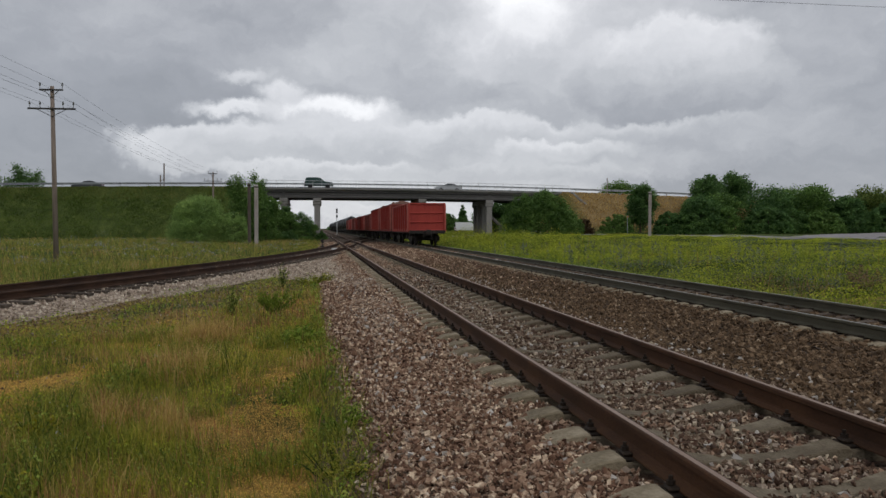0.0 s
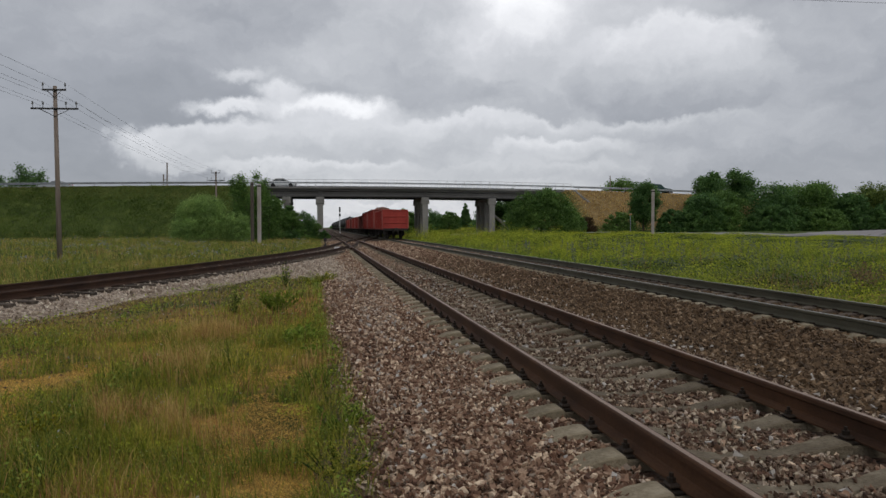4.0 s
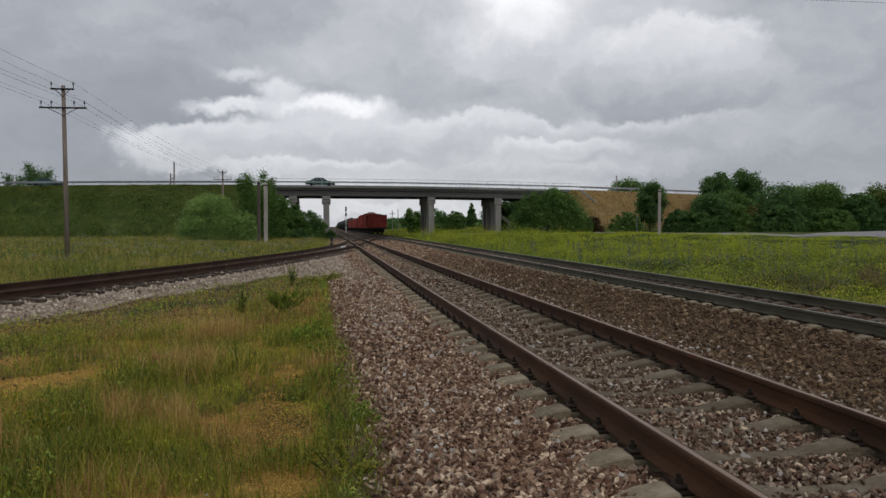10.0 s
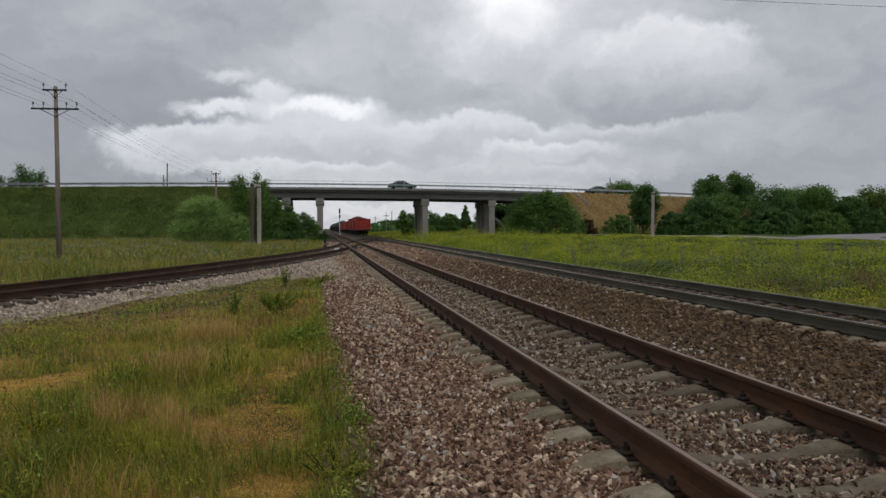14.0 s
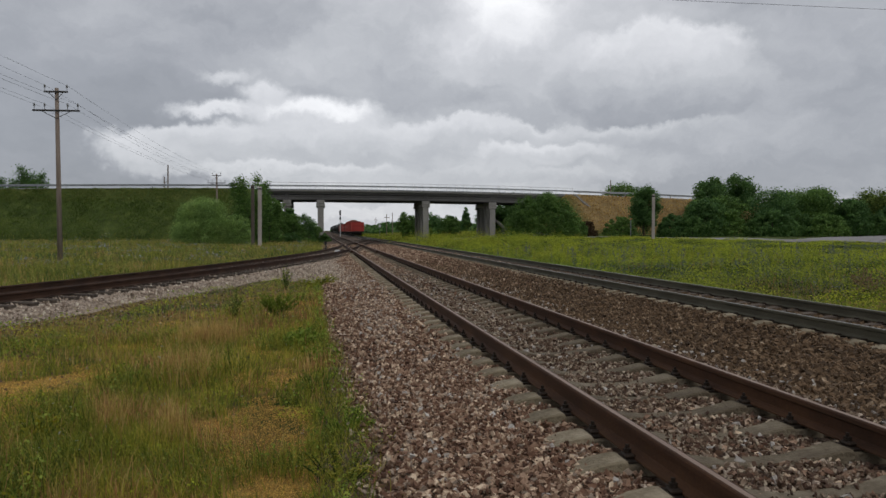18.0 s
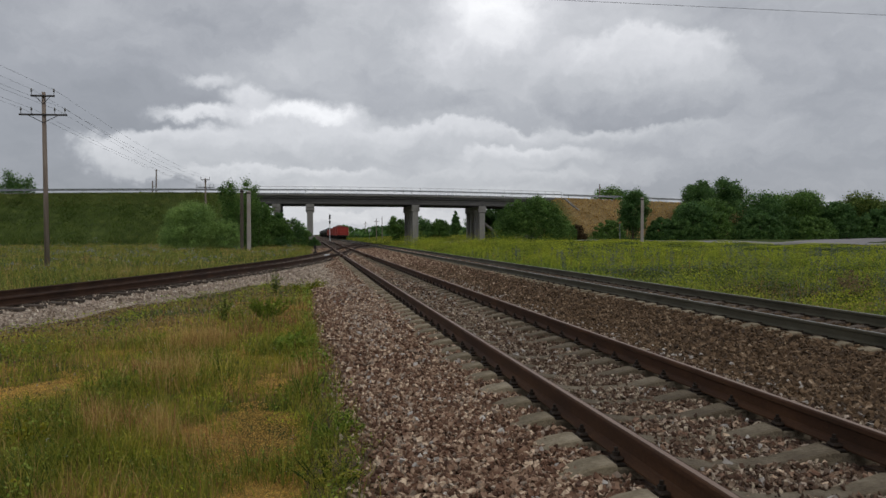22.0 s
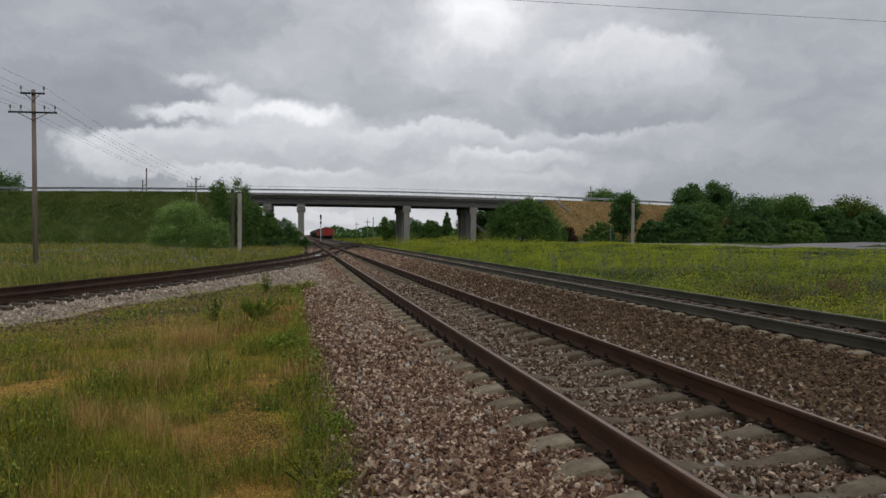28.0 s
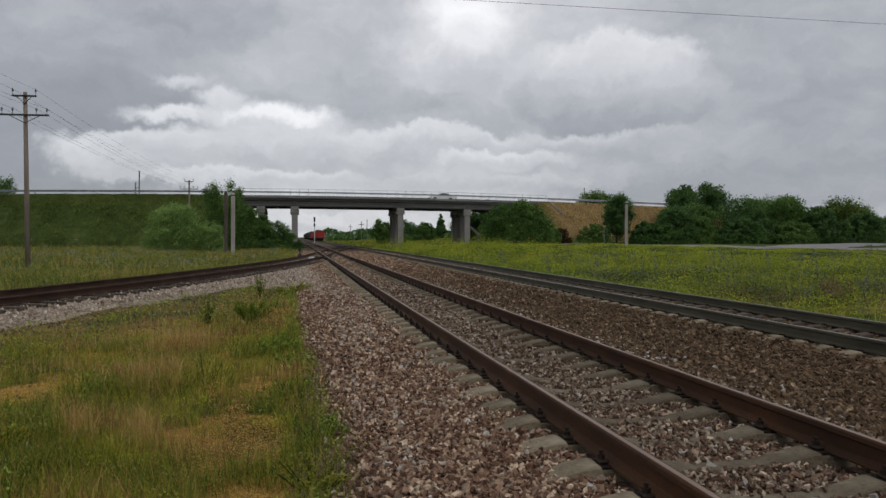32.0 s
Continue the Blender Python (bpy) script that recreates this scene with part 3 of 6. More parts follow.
def stones(name, label, pts, size, material, kind="ico", seed=1):
    r = np.random.default_rng(seed)
    shapes, tri = stone_shapes(kind, 24, seed)
    n, k = len(pts), shapes.shape[1]
    v = shapes[r.integers(0, 24, n)]
    s = size * r.uniform(0.55, 1.35, (n, 1, 1)) ** 1.3
    v = v * s * np.stack([r.uniform(0.9, 1.35, n), r.uniform(0.6, 1.0, n), r.uniform(0.4, 0.8, n)], -1)[:, None]
    q = r.normal(size=(n, 4)) 
    q /= np.linalg.norm(q, axis=1)[:, None]
    x, y, z, w = q.T
    R = np.stack([1 - 2 * (y * y + z * z), 2 * (x * y - z * w), 2 * (x * z + y * w), 2 * (x * y + z * w), 1 - 2 * (x * x + z * z), 2 * (y * z - x * w), 2 * (x * z - y * w), 2 * (y * z + x * w), 1 - 2 * (x * x + y * y)], -1).reshape(n, 3, 3)
    v = np.einsum("nij,nkj->nki", R, v) + pts[:, None]
    t = tri[None] + (np.arange(n) * k)[:, None, None]
    ob = part(name, raw_mesh(name, v, t, material))
    return tagged(ob, label, "stones", kind="stuff")


def scatter(x0, x1, y0, y1, per, seed):
    r = np.random.default_rng(seed)
    n = int((x1 - x0) * (y1 - y0) * per)
    return r.uniform(x0, x1, n), r.uniform(y0, y1, n), r


def off_track(x, y, r, keep=0.13):
    """True where a stone may lie: off rails, and but for a few off the sleepers' tops."""
    ok = np.ones(len(x), bool)
    for cx, y0, dy in ((NEAR_X, 4.52, 0.625), (MAIN_X, 2.15, 0.535)):
        k = np.abs((y - y0 + dy / 2) % dy - dy / 2)
        side = np.abs(x - cx)
        bare = np.where(side < 0.62, 0.07, 0.105)
        ok &= ~((k < bare) & (side < (1.17 if cx == NEAR_X else 1.08)) & (r.random(len(x)) > keep + 0.2 * (y > 9)))
        ok &= np.abs(np.abs(x - cx) - HALF) > 0.10
    return ok


def edge_x(y):
    """Edge between grass and ballast beside the nearer track."""
    return np.interp(y, [3, 4.2, 5.6, 7.4, 9.5, 13, 21, 26], [0.15, 0.24, 0.45, 0.31, 0.19, 0.08, -0.02, -0.2])


# runs along the track: from, to, stones per square metre of the nearer and the main track, size, shape
RUNS = ((3.3, 8.5, 1900, 820, 0.0195, 0.029, "block"), (8.5, 17, 640, 440, 0.0245, 0.031, "block"), (17, 46, 190, 180, 0.041, 0.042, "oct"), (46, 84, 80, 75, 0.066, 0.066, "oct"))
for nm, lab, xr, mt, seed in (("ballast_stones", "loose dusty pinkish granite stones of the ballast shoulder", (0.0, 2.06), M_stone_dusty, 11), ("ballast_stones", "loose reddish grey granite ballast stones between the rails", (2.06, 4.5), M_stone, 10), ("ballast_stones", "loose dusty brown ballast stones between the tracks", (4.5, 10.6), M_stone_brown, 12)):
    for y0, y1, per, per_main, size, size_main, kind in RUNS:
        x, y, r = scatter(xr[0], xr[1], y0, y1, per if seed < 12 else per_main, seed + int(y0))
        ok = off_track(x, y, r) & (x > edge_x(y) + r.normal(0, 0.10, len(x))) & (x < 0.95 * y + 0.5)
        x, y = x[ok], y[ok]
        p = np.stack([x, y, bed_z(x) + r.uniform(-0.014, 0.036, len(x))], -1)
        # the ballast grows dustier along the line
        pale = r.random(len(x)) < (smooth(14, 60, y) if seed == 12 else smooth(10, 40, y) if seed == 10 else 1)
        grey = (r.random(len(x)) < 0.12) & (seed < 12)
        for sel, tone in ((pale & ~grey, M_stone_dusty), (~pale & ~grey, mt), (grey, M_stone_dust)):
            if sel.any():
                stones(nm, lab, p[sel], size if seed < 12 else size_main, tone, kind, seed)

# scattered pale larger stones
x, y, r = scatter(0.5, 5.2, 3.4, 26, 13, 31)
ok = off_track(x, y, r, 0.25)
stones("pale_stones", "scattered pale quartz stones among the ballast", np.stack([x[ok], y[ok], bed_z(x[ok]) + 0.03], -1), 0.023, mat("pale_quartz", [(0.2, (0.30, 0.27, 0.24)), (0.8, (0.52, 0.48, 0.43))], fine=60, vary="island", spread=0.3), "block", 32)
# pale dusty strip trodden into the ballast shoulder
x, y, r = scatter(0.2, 1.8, 11, 44, 330, 35)
ok = (np.abs(x - 1.0 + 0.012 * (y - 20)) < 0.34 + 0.14 * lumps(x, y, 4, 36)) & (lumps(x, y, 6, 37) > -0.25)
stones("dusty_stones", "pale dusty small stones on the ballast shoulder", np.stack([x[ok], y[ok], bed_z(x[ok]) + 0.022], -1), 0.026, M_stone_dust, "oct", 36)
# pale ballast along the siding and on the apron
x, y, r = scatter(-16, 2.0, 9, 62, 85, 33)
d = (x - left_x(y)) * np.cos(np.arcsin(np.clip((TURN_Y - y) / TURN_R, -1, 1)))
ok = (np.abs(np.abs(d) - HALF) > 0.1) & (d > -1.7) & ((d < 2.35 + 0.25 * r.normal(0, 1, len(x))) | ((y > 23) & (x > 0.1 - (y - 24) * 0.5)))
x, y, d = x[ok], y[ok], d[ok]
stones("siding_stones", "loose pale ballast stones beside the curved siding", np.stack([x, y, np.interp(np.abs(d), [0, 0.9, 1.5, 2.2, 3], [-0.235, -0.235, -0.285, -0.33, -0.30]) + 0.015], -1), 0.034, M_stone_grey, "oct", 34)

# thin gravel showing through the verge near the siding
x, y, r = scatter(-10, 0.2, 7, 25, 110, 38)
d = x - left_x(y)
ok = (d > 2.0) & (r.random(len(x)) < smooth(7.5, 2.0, d) * 0.9 + 0.04) & (x < edge_x(y))
stones("verge_gravel", "thin gravel showing through the verge grass", np.stack([x[ok], y[ok], ground_z(x[ok], y[ok]) + 0.008], -1), 0.024, M_stone, "oct", 39)


# ---- overpass ----
MID_Y = (BRIDGE_Y0 + BRIDGE_Y1) / 2
bridge = tagged(empty("road_bridge"), "grey concrete road bridge on column piers with steel railings", "bridge")


def along(x0, x1, y, dz=0.0, step=3.0):
    n = max(2, int((x1 - x0) / step) + 1)
    return [(x, y, float(road_z(x)) + dz) for x in np.linspace(x0, x1, n)]


part("deck_slab", sweep("deck_slab", [(5.6, 0.02), (5.6, -0.22), (5.35, -0.42), (-5.35, -0.42), (-5.6, -0.22), (-5.6, 0.02)], along(BRIDGE_X0, BRIDGE_X1, MID_Y), M_deck), bridge, "grey concrete deck slab with drip-stained edge")
PIERS = (-5.2, -0.1, 16.4, 27.3)
ends = (BRIDGE_X0 + 0.3, *PIERS, BRIDGE_X1 - 0.4)
for a, b in zip(ends, ends[1:]):
    for gy_ in (116.45, 118.9, 121.5, 124.1, 126.55):
        za, zb = float(road_z(a)), float(road_z(b))
        bm = bmesh.new()
        prof = [(-0.28, -0.43), (0.28, -0.43), (0.28, -0.62), (0.12, -0.78), (0.12, -1.18), (0.24, -1.32), (0.24, -1.52), (-0.24, -1.52), (-0.24, -1.32), (-0.12, -1.18), (-0.12, -0.78), (-0.28, -0.62)]
        va = [bm.verts.new((a + 0.04, gy_ + p, za + q)) for p, q in prof]
        vb = [bm.verts.new((b - 0.04, gy_ + p, zb + q)) for p, q in prof]
        bm.faces.new(va), bm.faces.new(vb)
        for i in range(len(prof)):
            j = (i + 1) % len(prof)
            bm.faces.new((va[i], va[j], vb[j], vb[i]))
        part("girder", bm_mesh("girder", bm, M_concrete_dark), bridge, "stained concrete girder, darkened in colour for the shade under the deck")
for px in PIERS:
    pier = part("pier", None, bridge)
    top = float(road_z(px)) - 1.54
    bm = bmesh.new()
    box(bm, px - 0.62, px + 0.62, 116.15, 126.85, top - 0.55, top, 0.04)
    part("cap_beam", bm_mesh("cap_beam", bm, M_concrete), pier)
    bm = bmesh.new()
    box(bm, px - 0.35, px + 0.35, 116.25, 126.75, top - 0.01, top + 1.13, 0.02)
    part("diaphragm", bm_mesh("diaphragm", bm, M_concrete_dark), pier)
    for cy in (116.75, 119.9, 123.1, 126.2):
        bm = bmesh.new()
        base = float(ground_z(px, cy)) - 0.5
        box(bm, px - 0.47, px + 0.47, cy - 0.40, cy + 0.40, base, top - 1.0, 0.05)
        box(bm, px - 0.68, px + 0.68, cy - 0.52, cy + 0.52, top - 1.02, top - 0.5, 0.06)
        part("column", bm_mesh("column", bm, M_concrete), pier)
        bm = bmesh.new()
        box(bm, px - 0.8, px + 0.8, cy - 0.75, cy + 0.75, base - 0.2, base + 0.62, 0.05)
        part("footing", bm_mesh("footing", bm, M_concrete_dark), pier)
for x0, x1 in ((BRIDGE_X0 - 2.4, BRIDGE_X0 + 0.25), (BRIDGE_X1 - 0.35, BRIDGE_X1 + 1.6)):
    bm = bmesh.new()
    box(bm, x0, x1, 115.7, 127.3, 4.6, float(road_z(x0)) - 0.05, 0.05)
    part("abutment", bm_mesh("abutment", bm, M_concrete), bridge, "weathered concrete abutment")

# pedestrian railings with a guard beam, and roadside barriers
for y in (BRIDGE_Y0 + 0.12, BRIDGE_Y1 - 0.12):
    rail = tagged(empty("bridge_railing"), "thin white steel railing with guard beam on the bridge edge", "railing", "bridge railings")
    x0, x1 = -13.2, 40.7
    part("top_rail", sweep("top_rail", [(0.02, 1.11), (0.02, 1.155), (-0.02, 1.155), (-0.02, 1.11)], along(x0, x1, y), M_white_rail), rail)
    part("guard_beam", sweep("guard_beam", [(0.06, 0.55), (0.06, 0.75), (0.02, 0.65), (-0.02, 0.75), (-0.06, 0.55)], along(x0, x1, y), M_galv), rail)
    bm = bmesh.new()
    box(bm, -0.032, 0.032, -0.032, 0.032, -0.02, 1.14)
    post = bm_mesh("railing_post", bm, M_white_rail)
    for k in range(40):
        x = x0 + 0.05 + k * (x1 - x0 - 0.1) / 39
        part("post", post, rail, m=pose(x, y, float(road_z(x))))
bm = bmesh.new()
box(bm, -0.05, 0.05, -0.05, 0.05, -0.5, 0.72)
POST = bm_mesh("barrier_post", bm, M_galv)
for y in (BRIDGE_Y0 + 0.5, BRIDGE_Y1 - 0.5):
    for x0, x1 in ((-130, -13.0), (41.0, 140)):
        barrier = tagged(empty("crash_barrier"), "grey galvanised steel crash barrier along the embankment road", "crash barrier", "crash barriers")
        part("beam", sweep("barrier_beam", [(0.04, 0.50), (0.08, 0.57), (0.02, 0.655), (0.08, 0.74), (0.04, 0.81), (-0.02, 0.81), (-0.02, 0.50)], along(x0, x1, y), M_galv), barrier)
        for x in np.arange(x0 + 1, x1, 4.0):
            part("post", POST, barrier, m=pose(float(x), y, float(road_z(x))))
road = part("road", sweep("overpass_road", [(-5.15, 0.0), (-5.15, 0.06), (5.15, 0.06), (5.15, 0.0)], along(-680, 680, MID_Y, 0.0, 4.0), M_asphalt))
tagged(road, "grey asphalt road over the bridge and embankment", "road", kind="structure")

# gutter and stairs beside the bridge
gut = [(40.6 + 0.34 * s, 114.9 - s, float(ground_z(40.6 + 0.34 * s, 114.9 - s)) + 0.05) for s in np.linspace(0, 3.6, 8)]
part("gutter", sweep("slope_gutter", [(0.2, 0.14), (0.15, 0.14), (0.1, 0.05), (-0.1, 0.05), (-0.15, 0.14), (-0.2, 0.14), (-0.2, -0.2), (0.2, -0.2)], gut, M_concrete), bridge, "pale concrete drainage gutter down the slope")
stair = tagged(empty("slope_stairs"), "pale concrete stairs with stringers on the slope under the bridge", "stairs")
for s in (-0.55, 0.55):
    bm = bmesh.new()
    va = [bm.verts.new(v) for v in ((27.9, 118.6 + s, 3.05), (27.9, 118.6 + s, 3.40), (31.2, 118.6 + s, 0.75), (31.2, 118.6 + s, 0.3))]
    vb = [bm.verts.new((v.co.x, v.co.y + 0.14, v.co.z)) for v in va]
    bm.faces.new(va), bm.faces.new(vb)
    for i in range(4):
        bm.faces.new((va[i], va[(i + 1) % 4], vb[(i + 1) % 4], vb[i]))
    part("stringer", bm_mesh("stringer", bm, M_concrete), stair)
for k in range(14):
    bm = bmesh.new()
    f = k / 13
    box(bm, 27.95 + 3.0 * f, 28.28 + 3.0 * f, 118.05, 119.2, 2.85 - 2.45 * f, 3.0 - 2.45 * f)
    part("step", bm_mesh("step", bm, M_concrete), stair)
bm = bmesh.new()
for sx in (27.95, 29.6):
    box(bm, sx - 0.2, sx + 0.2, 118.2, 119.05, -0.5, 2.95 - (sx - 27.95) * 0.85)
part("support", bm_mesh("support", bm, M_concrete_dark), stair)

# ---- posts, poles and signals ----


def slab_post(x, y, top, w, d, material, label):
    p = tagged(empty("concrete_post"), label, "concrete post", "tall concrete posts")
    base = float(ground_z(x, y)) - 0.4
    bm = bmesh.new()
    box(bm, -w / 2, w / 2, -d / 2, d / 2, base, top, 0.03)
    part("shaft", bm_mesh("shaft", bm, material), p)
    bm = bmesh.new()
    box(bm, -w / 2 - 0.02, w / 2 + 0.02, -d / 2 - 0.02, d / 2 + 0.02, top - 0.28, top - 0.16, 0.01)
    part("band", bm_mesh("band", bm, M_iron), p, "rusty iron band")
    p.matrix_basis = pose(x, y, 0, 0, 0.4, -10 if x < 0 else -25)
    return p


slab_post(-6.42, 80, 5.92, 0.36, 0.32, M_post, "pale concrete post standing in the grass by the siding")
slab_post(-7.5, 84, 6.3, 0.32, 0.30, M_post_dark, "dark damp concrete post with creeper beside a pale one")
slab_post(37.75, 80, 5.36, 0.34, 0.32, M_post, "pale concrete post among weeds before the embankment")


def insulator_mesh():
    bm = bmesh.new()
    rod(bm, (0, 0, -0.12), (0, 0, 0.16), 0.016, n=6)
    rod(bm, (0, 0, 0.12), (0, 0, 0.22), 0.055, 0.045, 8)
    rod(bm, (0, 0, 0.22), (0, 0, 0.30), 0.045, 0.02, 8)
    return bm_mesh("insulator", bm, M_ceramic)


INSUL = insulator_mesh()
ARMS = ((8.83, 0.60, (-0.56, 0.56)), (7.82, 1.20, (-1.10, -0.58, 0.58, 1.10)))


def telegraph_pole(x, y, lean=0.0):
    p = tagged(empty("telegraph_pole"), "weathered wooden telegraph pole with two cross arms and insulators", "telegraph pole", "telegraph poles")
    base = float(ground_z(x, y)) - 0.8
    bm = bmesh.new()
    rod(bm, (0, 0, base), (0, 0, 9.05), 0.145, 0.10, 12)
    part("mast", bm_mesh("mast", bm, M_wood, True), p)
    for z, half, pins in ARMS:
        bm = bmesh.new()
        box(bm, -half, half, -0.19, -0.10, z - 0.045, z + 0.045, 0.008)
        part("cross_arm", bm_mesh("cross_arm", bm, M_iron), p)
        for s in (-1, 1):
            bm = bmesh.new()
            rod(bm, (s * half * 0.62, -0.15, z - 0.03), (0, -0.13, z - 0.42), 0.018, n=6)
            part("brace", bm_mesh("brace", bm, M_iron), p)
        for s in pins:
            part("insulator", INSUL, p, m=pose(s, -0.145, z + 0.1))
    p.matrix_basis = pose(x, y, 0, 0, lean, 0)
    return p


LINE_X = -14.05
pole_ys = (-16.0, 43.0, 104.5)
for y in pole_ys:
    telegraph_pole(LINE_X, y, -0.25 if y == 43.0 else 0.0)


def wire(a, b, sag, r=0.0065, label="thin sagging overhead line wire"):
    n = 22
    pts = [Vector(a).lerp(Vector(b), i / n) - Vector((0, 0, 4 * sag * (i / n) * (1 - i / n))) for i in range(n + 1)]
    v, f = [], []
    d = (Vector(b) - Vector(a)).normalized()
    side = d.cross(Vector((0, 0, 1))).normalized()
    up = side.cross(d)
    for i, p in enumerate(pts):
        for k in range(4):
            v.append(p + (side * math.cos(k * 1.571) + up * math.sin(k * 1.571)) * r)
        if i:
            for k in range(4):
                k2 = (k + 1) % 4
                f.append(((i - 1) * 4 + k, (i - 1) * 4 + k2, i * 4 + k2, i * 4 + k))
    ob = part("overhead_wire", mesh_of("overhead_wire", v, f, M_wire))
    return tagged(ob, label, "wire", "overhead wires")


for ya, yb in zip(pole_ys, pole_ys[1:]):
    for z, half, pins in ARMS:
        for s in pins:
            wire((LINE_X + s, ya, z + 0.33), (LINE_X + s, yb, z + 0.33), 0.55 + 0.12 * s)
wire((-60, 24, 8.95), (70, 24, 9.65), 0.12, 0.0065, "single overhead cable crossing high above the tracks")

# strutted pole and short poles behind the bank
p = tagged(empty("strutted_pole"), "thin dark wooden pole with a strut behind the embankment", "utility pole")
for a, b, r in (((0, 0, -1.5), (0.2, 0, 13.2), 0.14), ((-0.9, 0, -1.5), (-0.45, 0, 11.1), 0.13)):
    bm = bmesh.new()
    rod(bm, a, b, r, r * 0.8, 8)
    part("mast", bm_mesh("mast", bm, M_wood), p)
bm = bmesh.new()
rod(bm, (-0.55, 0, 9.9), (0.2, 0, 10.4), 0.05)
part("brace", bm_mesh("brace", bm, M_wood), p)
p.matrix_basis = pose(-27.5, 140, 0)
for x, y, top in ((57.0, 140, 11.15), (20.1, 230, 6.3), (21.9, 230, 6.8), (24, 330, 7.0)):
    p = tagged(empty("utility_pole"), "thin distant wooden utility pole", "utility pole", "distant utility poles")
    bm = bmesh.new()
    rod(bm, (0, 0, -1), (0, 0, top), 0.13, 0.10, 8)
    part("mast", bm_mesh("mast", bm, M_wood), p)
    if y > 200 and x != 21.9:
        bm = bmesh.new()
        box(bm, -0.9, 0.9, -0.06, 0.06, top - 1.1, top - 0.95)
        part("cross_arm", bm_mesh("cross_arm", bm, M_wood), p)
    p.matrix_basis = pose(x, y, 0)

mark = tagged(empty("track_sign"), "small white board on a post beside the distant line", "track sign")
bm = bmesh.new()
rod(bm, (0, 0, -1.0), (0, 0, 2.3), 0.05, n=6)
part("post", bm_mesh("track_sign_post", bm, M_galv), mark)
bm = bmesh.new()
box(bm, -0.32, 0.32, -0.09, -0.05, 2.1, 2.8, 0.02)
part("board", bm_mesh("track_sign_board", bm, M_white_rail), mark, "white painted board")
mark.matrix_basis = pose(15.6, 200, 0)

sig = tagged(empty("railway_signal"), "slim white signal mast with black signal heads beside the track", "railway signal")
bm = bmesh.new()
rod(bm, (0, 0, -0.4), (0, 0, 5.6), 0.09, n=8)
part("mast", bm_mesh("mast", bm, M_white_rail), sig)
for z0, z1 in ((5.0, 6.15), (3.9, 4.6)):
    bm = bmesh.new()
    box(bm, -0.2, 0.2, -0.24, -0.06, z0, z1, 0.04)
    head = part("signal_head", bm_mesh("signal_head", bm, M_iron), sig, "black signal head")
    for k in range(2):
        bm = bmesh.new()
        rod(bm, (0, -0.30, z0 + 0.25 + k * (z1 - z0 - 0.5)), (0, -0.24, z0 + 0.25 + k * (z1 - z0 - 0.5)), 0.11, n=10)
        part("lens", bm_mesh("lens", bm, M_glass), head)
bm = bmesh.new()
box(bm, -0.25, 0.25, -0.25, 0.25, -0.6, -0.1, 0.03)
part("foundation", bm_mesh("foundation", bm, M_concrete), sig)
sig.matrix_basis = pose(4.5, 180, 0)

sw = tagged(empty("switch_stand"), "small dark iron switch stand beside the turnout", "switch stand")
bm = bmesh.new()
box(bm, -0.22, 0.22, -0.3, 0.3, -0.4, -0.1, 0.03)
part("base", bm_mesh("switch_base", bm, M_iron), sw)
bm = bmesh.new()
rod(bm, (0, 0, -0.12), (0, 0, 0.62), 0.07, n=8)
box(bm, -0.17, 0.17, -0.12, 0.12, 0.28, 0.75, 0.04)
part("lantern", bm_mesh("switch_lantern", bm, M_iron), sw)
bm = bmesh.new()
rod(bm, (0.05, 0, 0.05), (0.5, 0.1, 0.25), 0.03, n=6)
part("lever", bm_mesh("switch_lever", bm, M_iron), sw)
sw.matrix_basis = pose(0.35, 64, -0.1) @ Matrix.Scale(0.66, 4)

# frog and guard rails of the turnout
turnout = tagged(empty("turnout_crossing"), "rusty cast crossing with guard rails where the siding joins", "turnout crossing")
for x0, x1, y0, y1 in ((NEAR_X + HALF - 0.115, NEAR_X + HALF - 0.115, 48, 54), (1.15, 1.55, 48.5, 53.5)):
    part("guard_rail", sweep("guard_rail", [(-0.03, -0.17), (0.03, -0.17), (0.03, 0.012), (-0.03, 0.012)], [(x0 + (x1 - x0) * f, y0 + (y1 - y0) * f, 0) for f in np.linspace(0, 1, 5)], M_rail_rust), turnout)
bm = bmesh.new()
box(bm, NEAR_X - HALF - 0.16, NEAR_X - HALF + 0.16, 49.2, 52.4, -0.19, -0.05, 0.02)
part("frog_block", bm_mesh("frog_block", bm, M_rail_rust), turnout)
bm = bmesh.new()
box(bm, -0.16, 0.16, -0.1, 0.1, -0.35, 0.06, 0.02)
mk = part("clearance_marker", bm_mesh("clearance_marker", bm, M_white_rail), m=pose(1.0, 47.6, 0))
tagged(mk, "small pale painted clearance marker post in the gravel", "marker post")

# crossover from the nearer track to the main track
cross = tagged(empty("crossover_track"), "rusty rails of a crossover between the two tracks", "railway track")
for side in (-HALF, HALF):
    pts = []
    for f in np.linspace(0.06, 0.94, 40):
        g = f * f * (3 - 2 * f)
        pts.append((NEAR_X + (MAIN_X - NEAR_X) * g + side, 62 + 58 * f, MAIN_Z * g + 0.002))
    part("rail", rail_mesh("crossover_rail", pts, M_rail_dark, M_rail_top), cross)

# road sign and side road
sn = tagged(empty("road_sign"), "small road sign on a thin grey post beside the side road", "road sign")
bm = bmesh.new()
rod(bm, (0, 0, -0.4), (0, 0, 2.85), 0.035, n=8)
part("post", bm_mesh("sign_post", bm, M_galv), sn)
bm = bmesh.new()
rod(bm, (0, -0.06, 2.62), (0, -0.035, 2.66), 0.20, n=16)
part("plate", bm_mesh("sign_plate", bm, mat("faded_orange_sign", [(0.2, (0.45, 0.22, 0.07)), (0.8, (0.6, 0.35, 0.15))])), sn, "faded orange round plate")
sn.matrix_basis = pose(39.4, 90, 0)


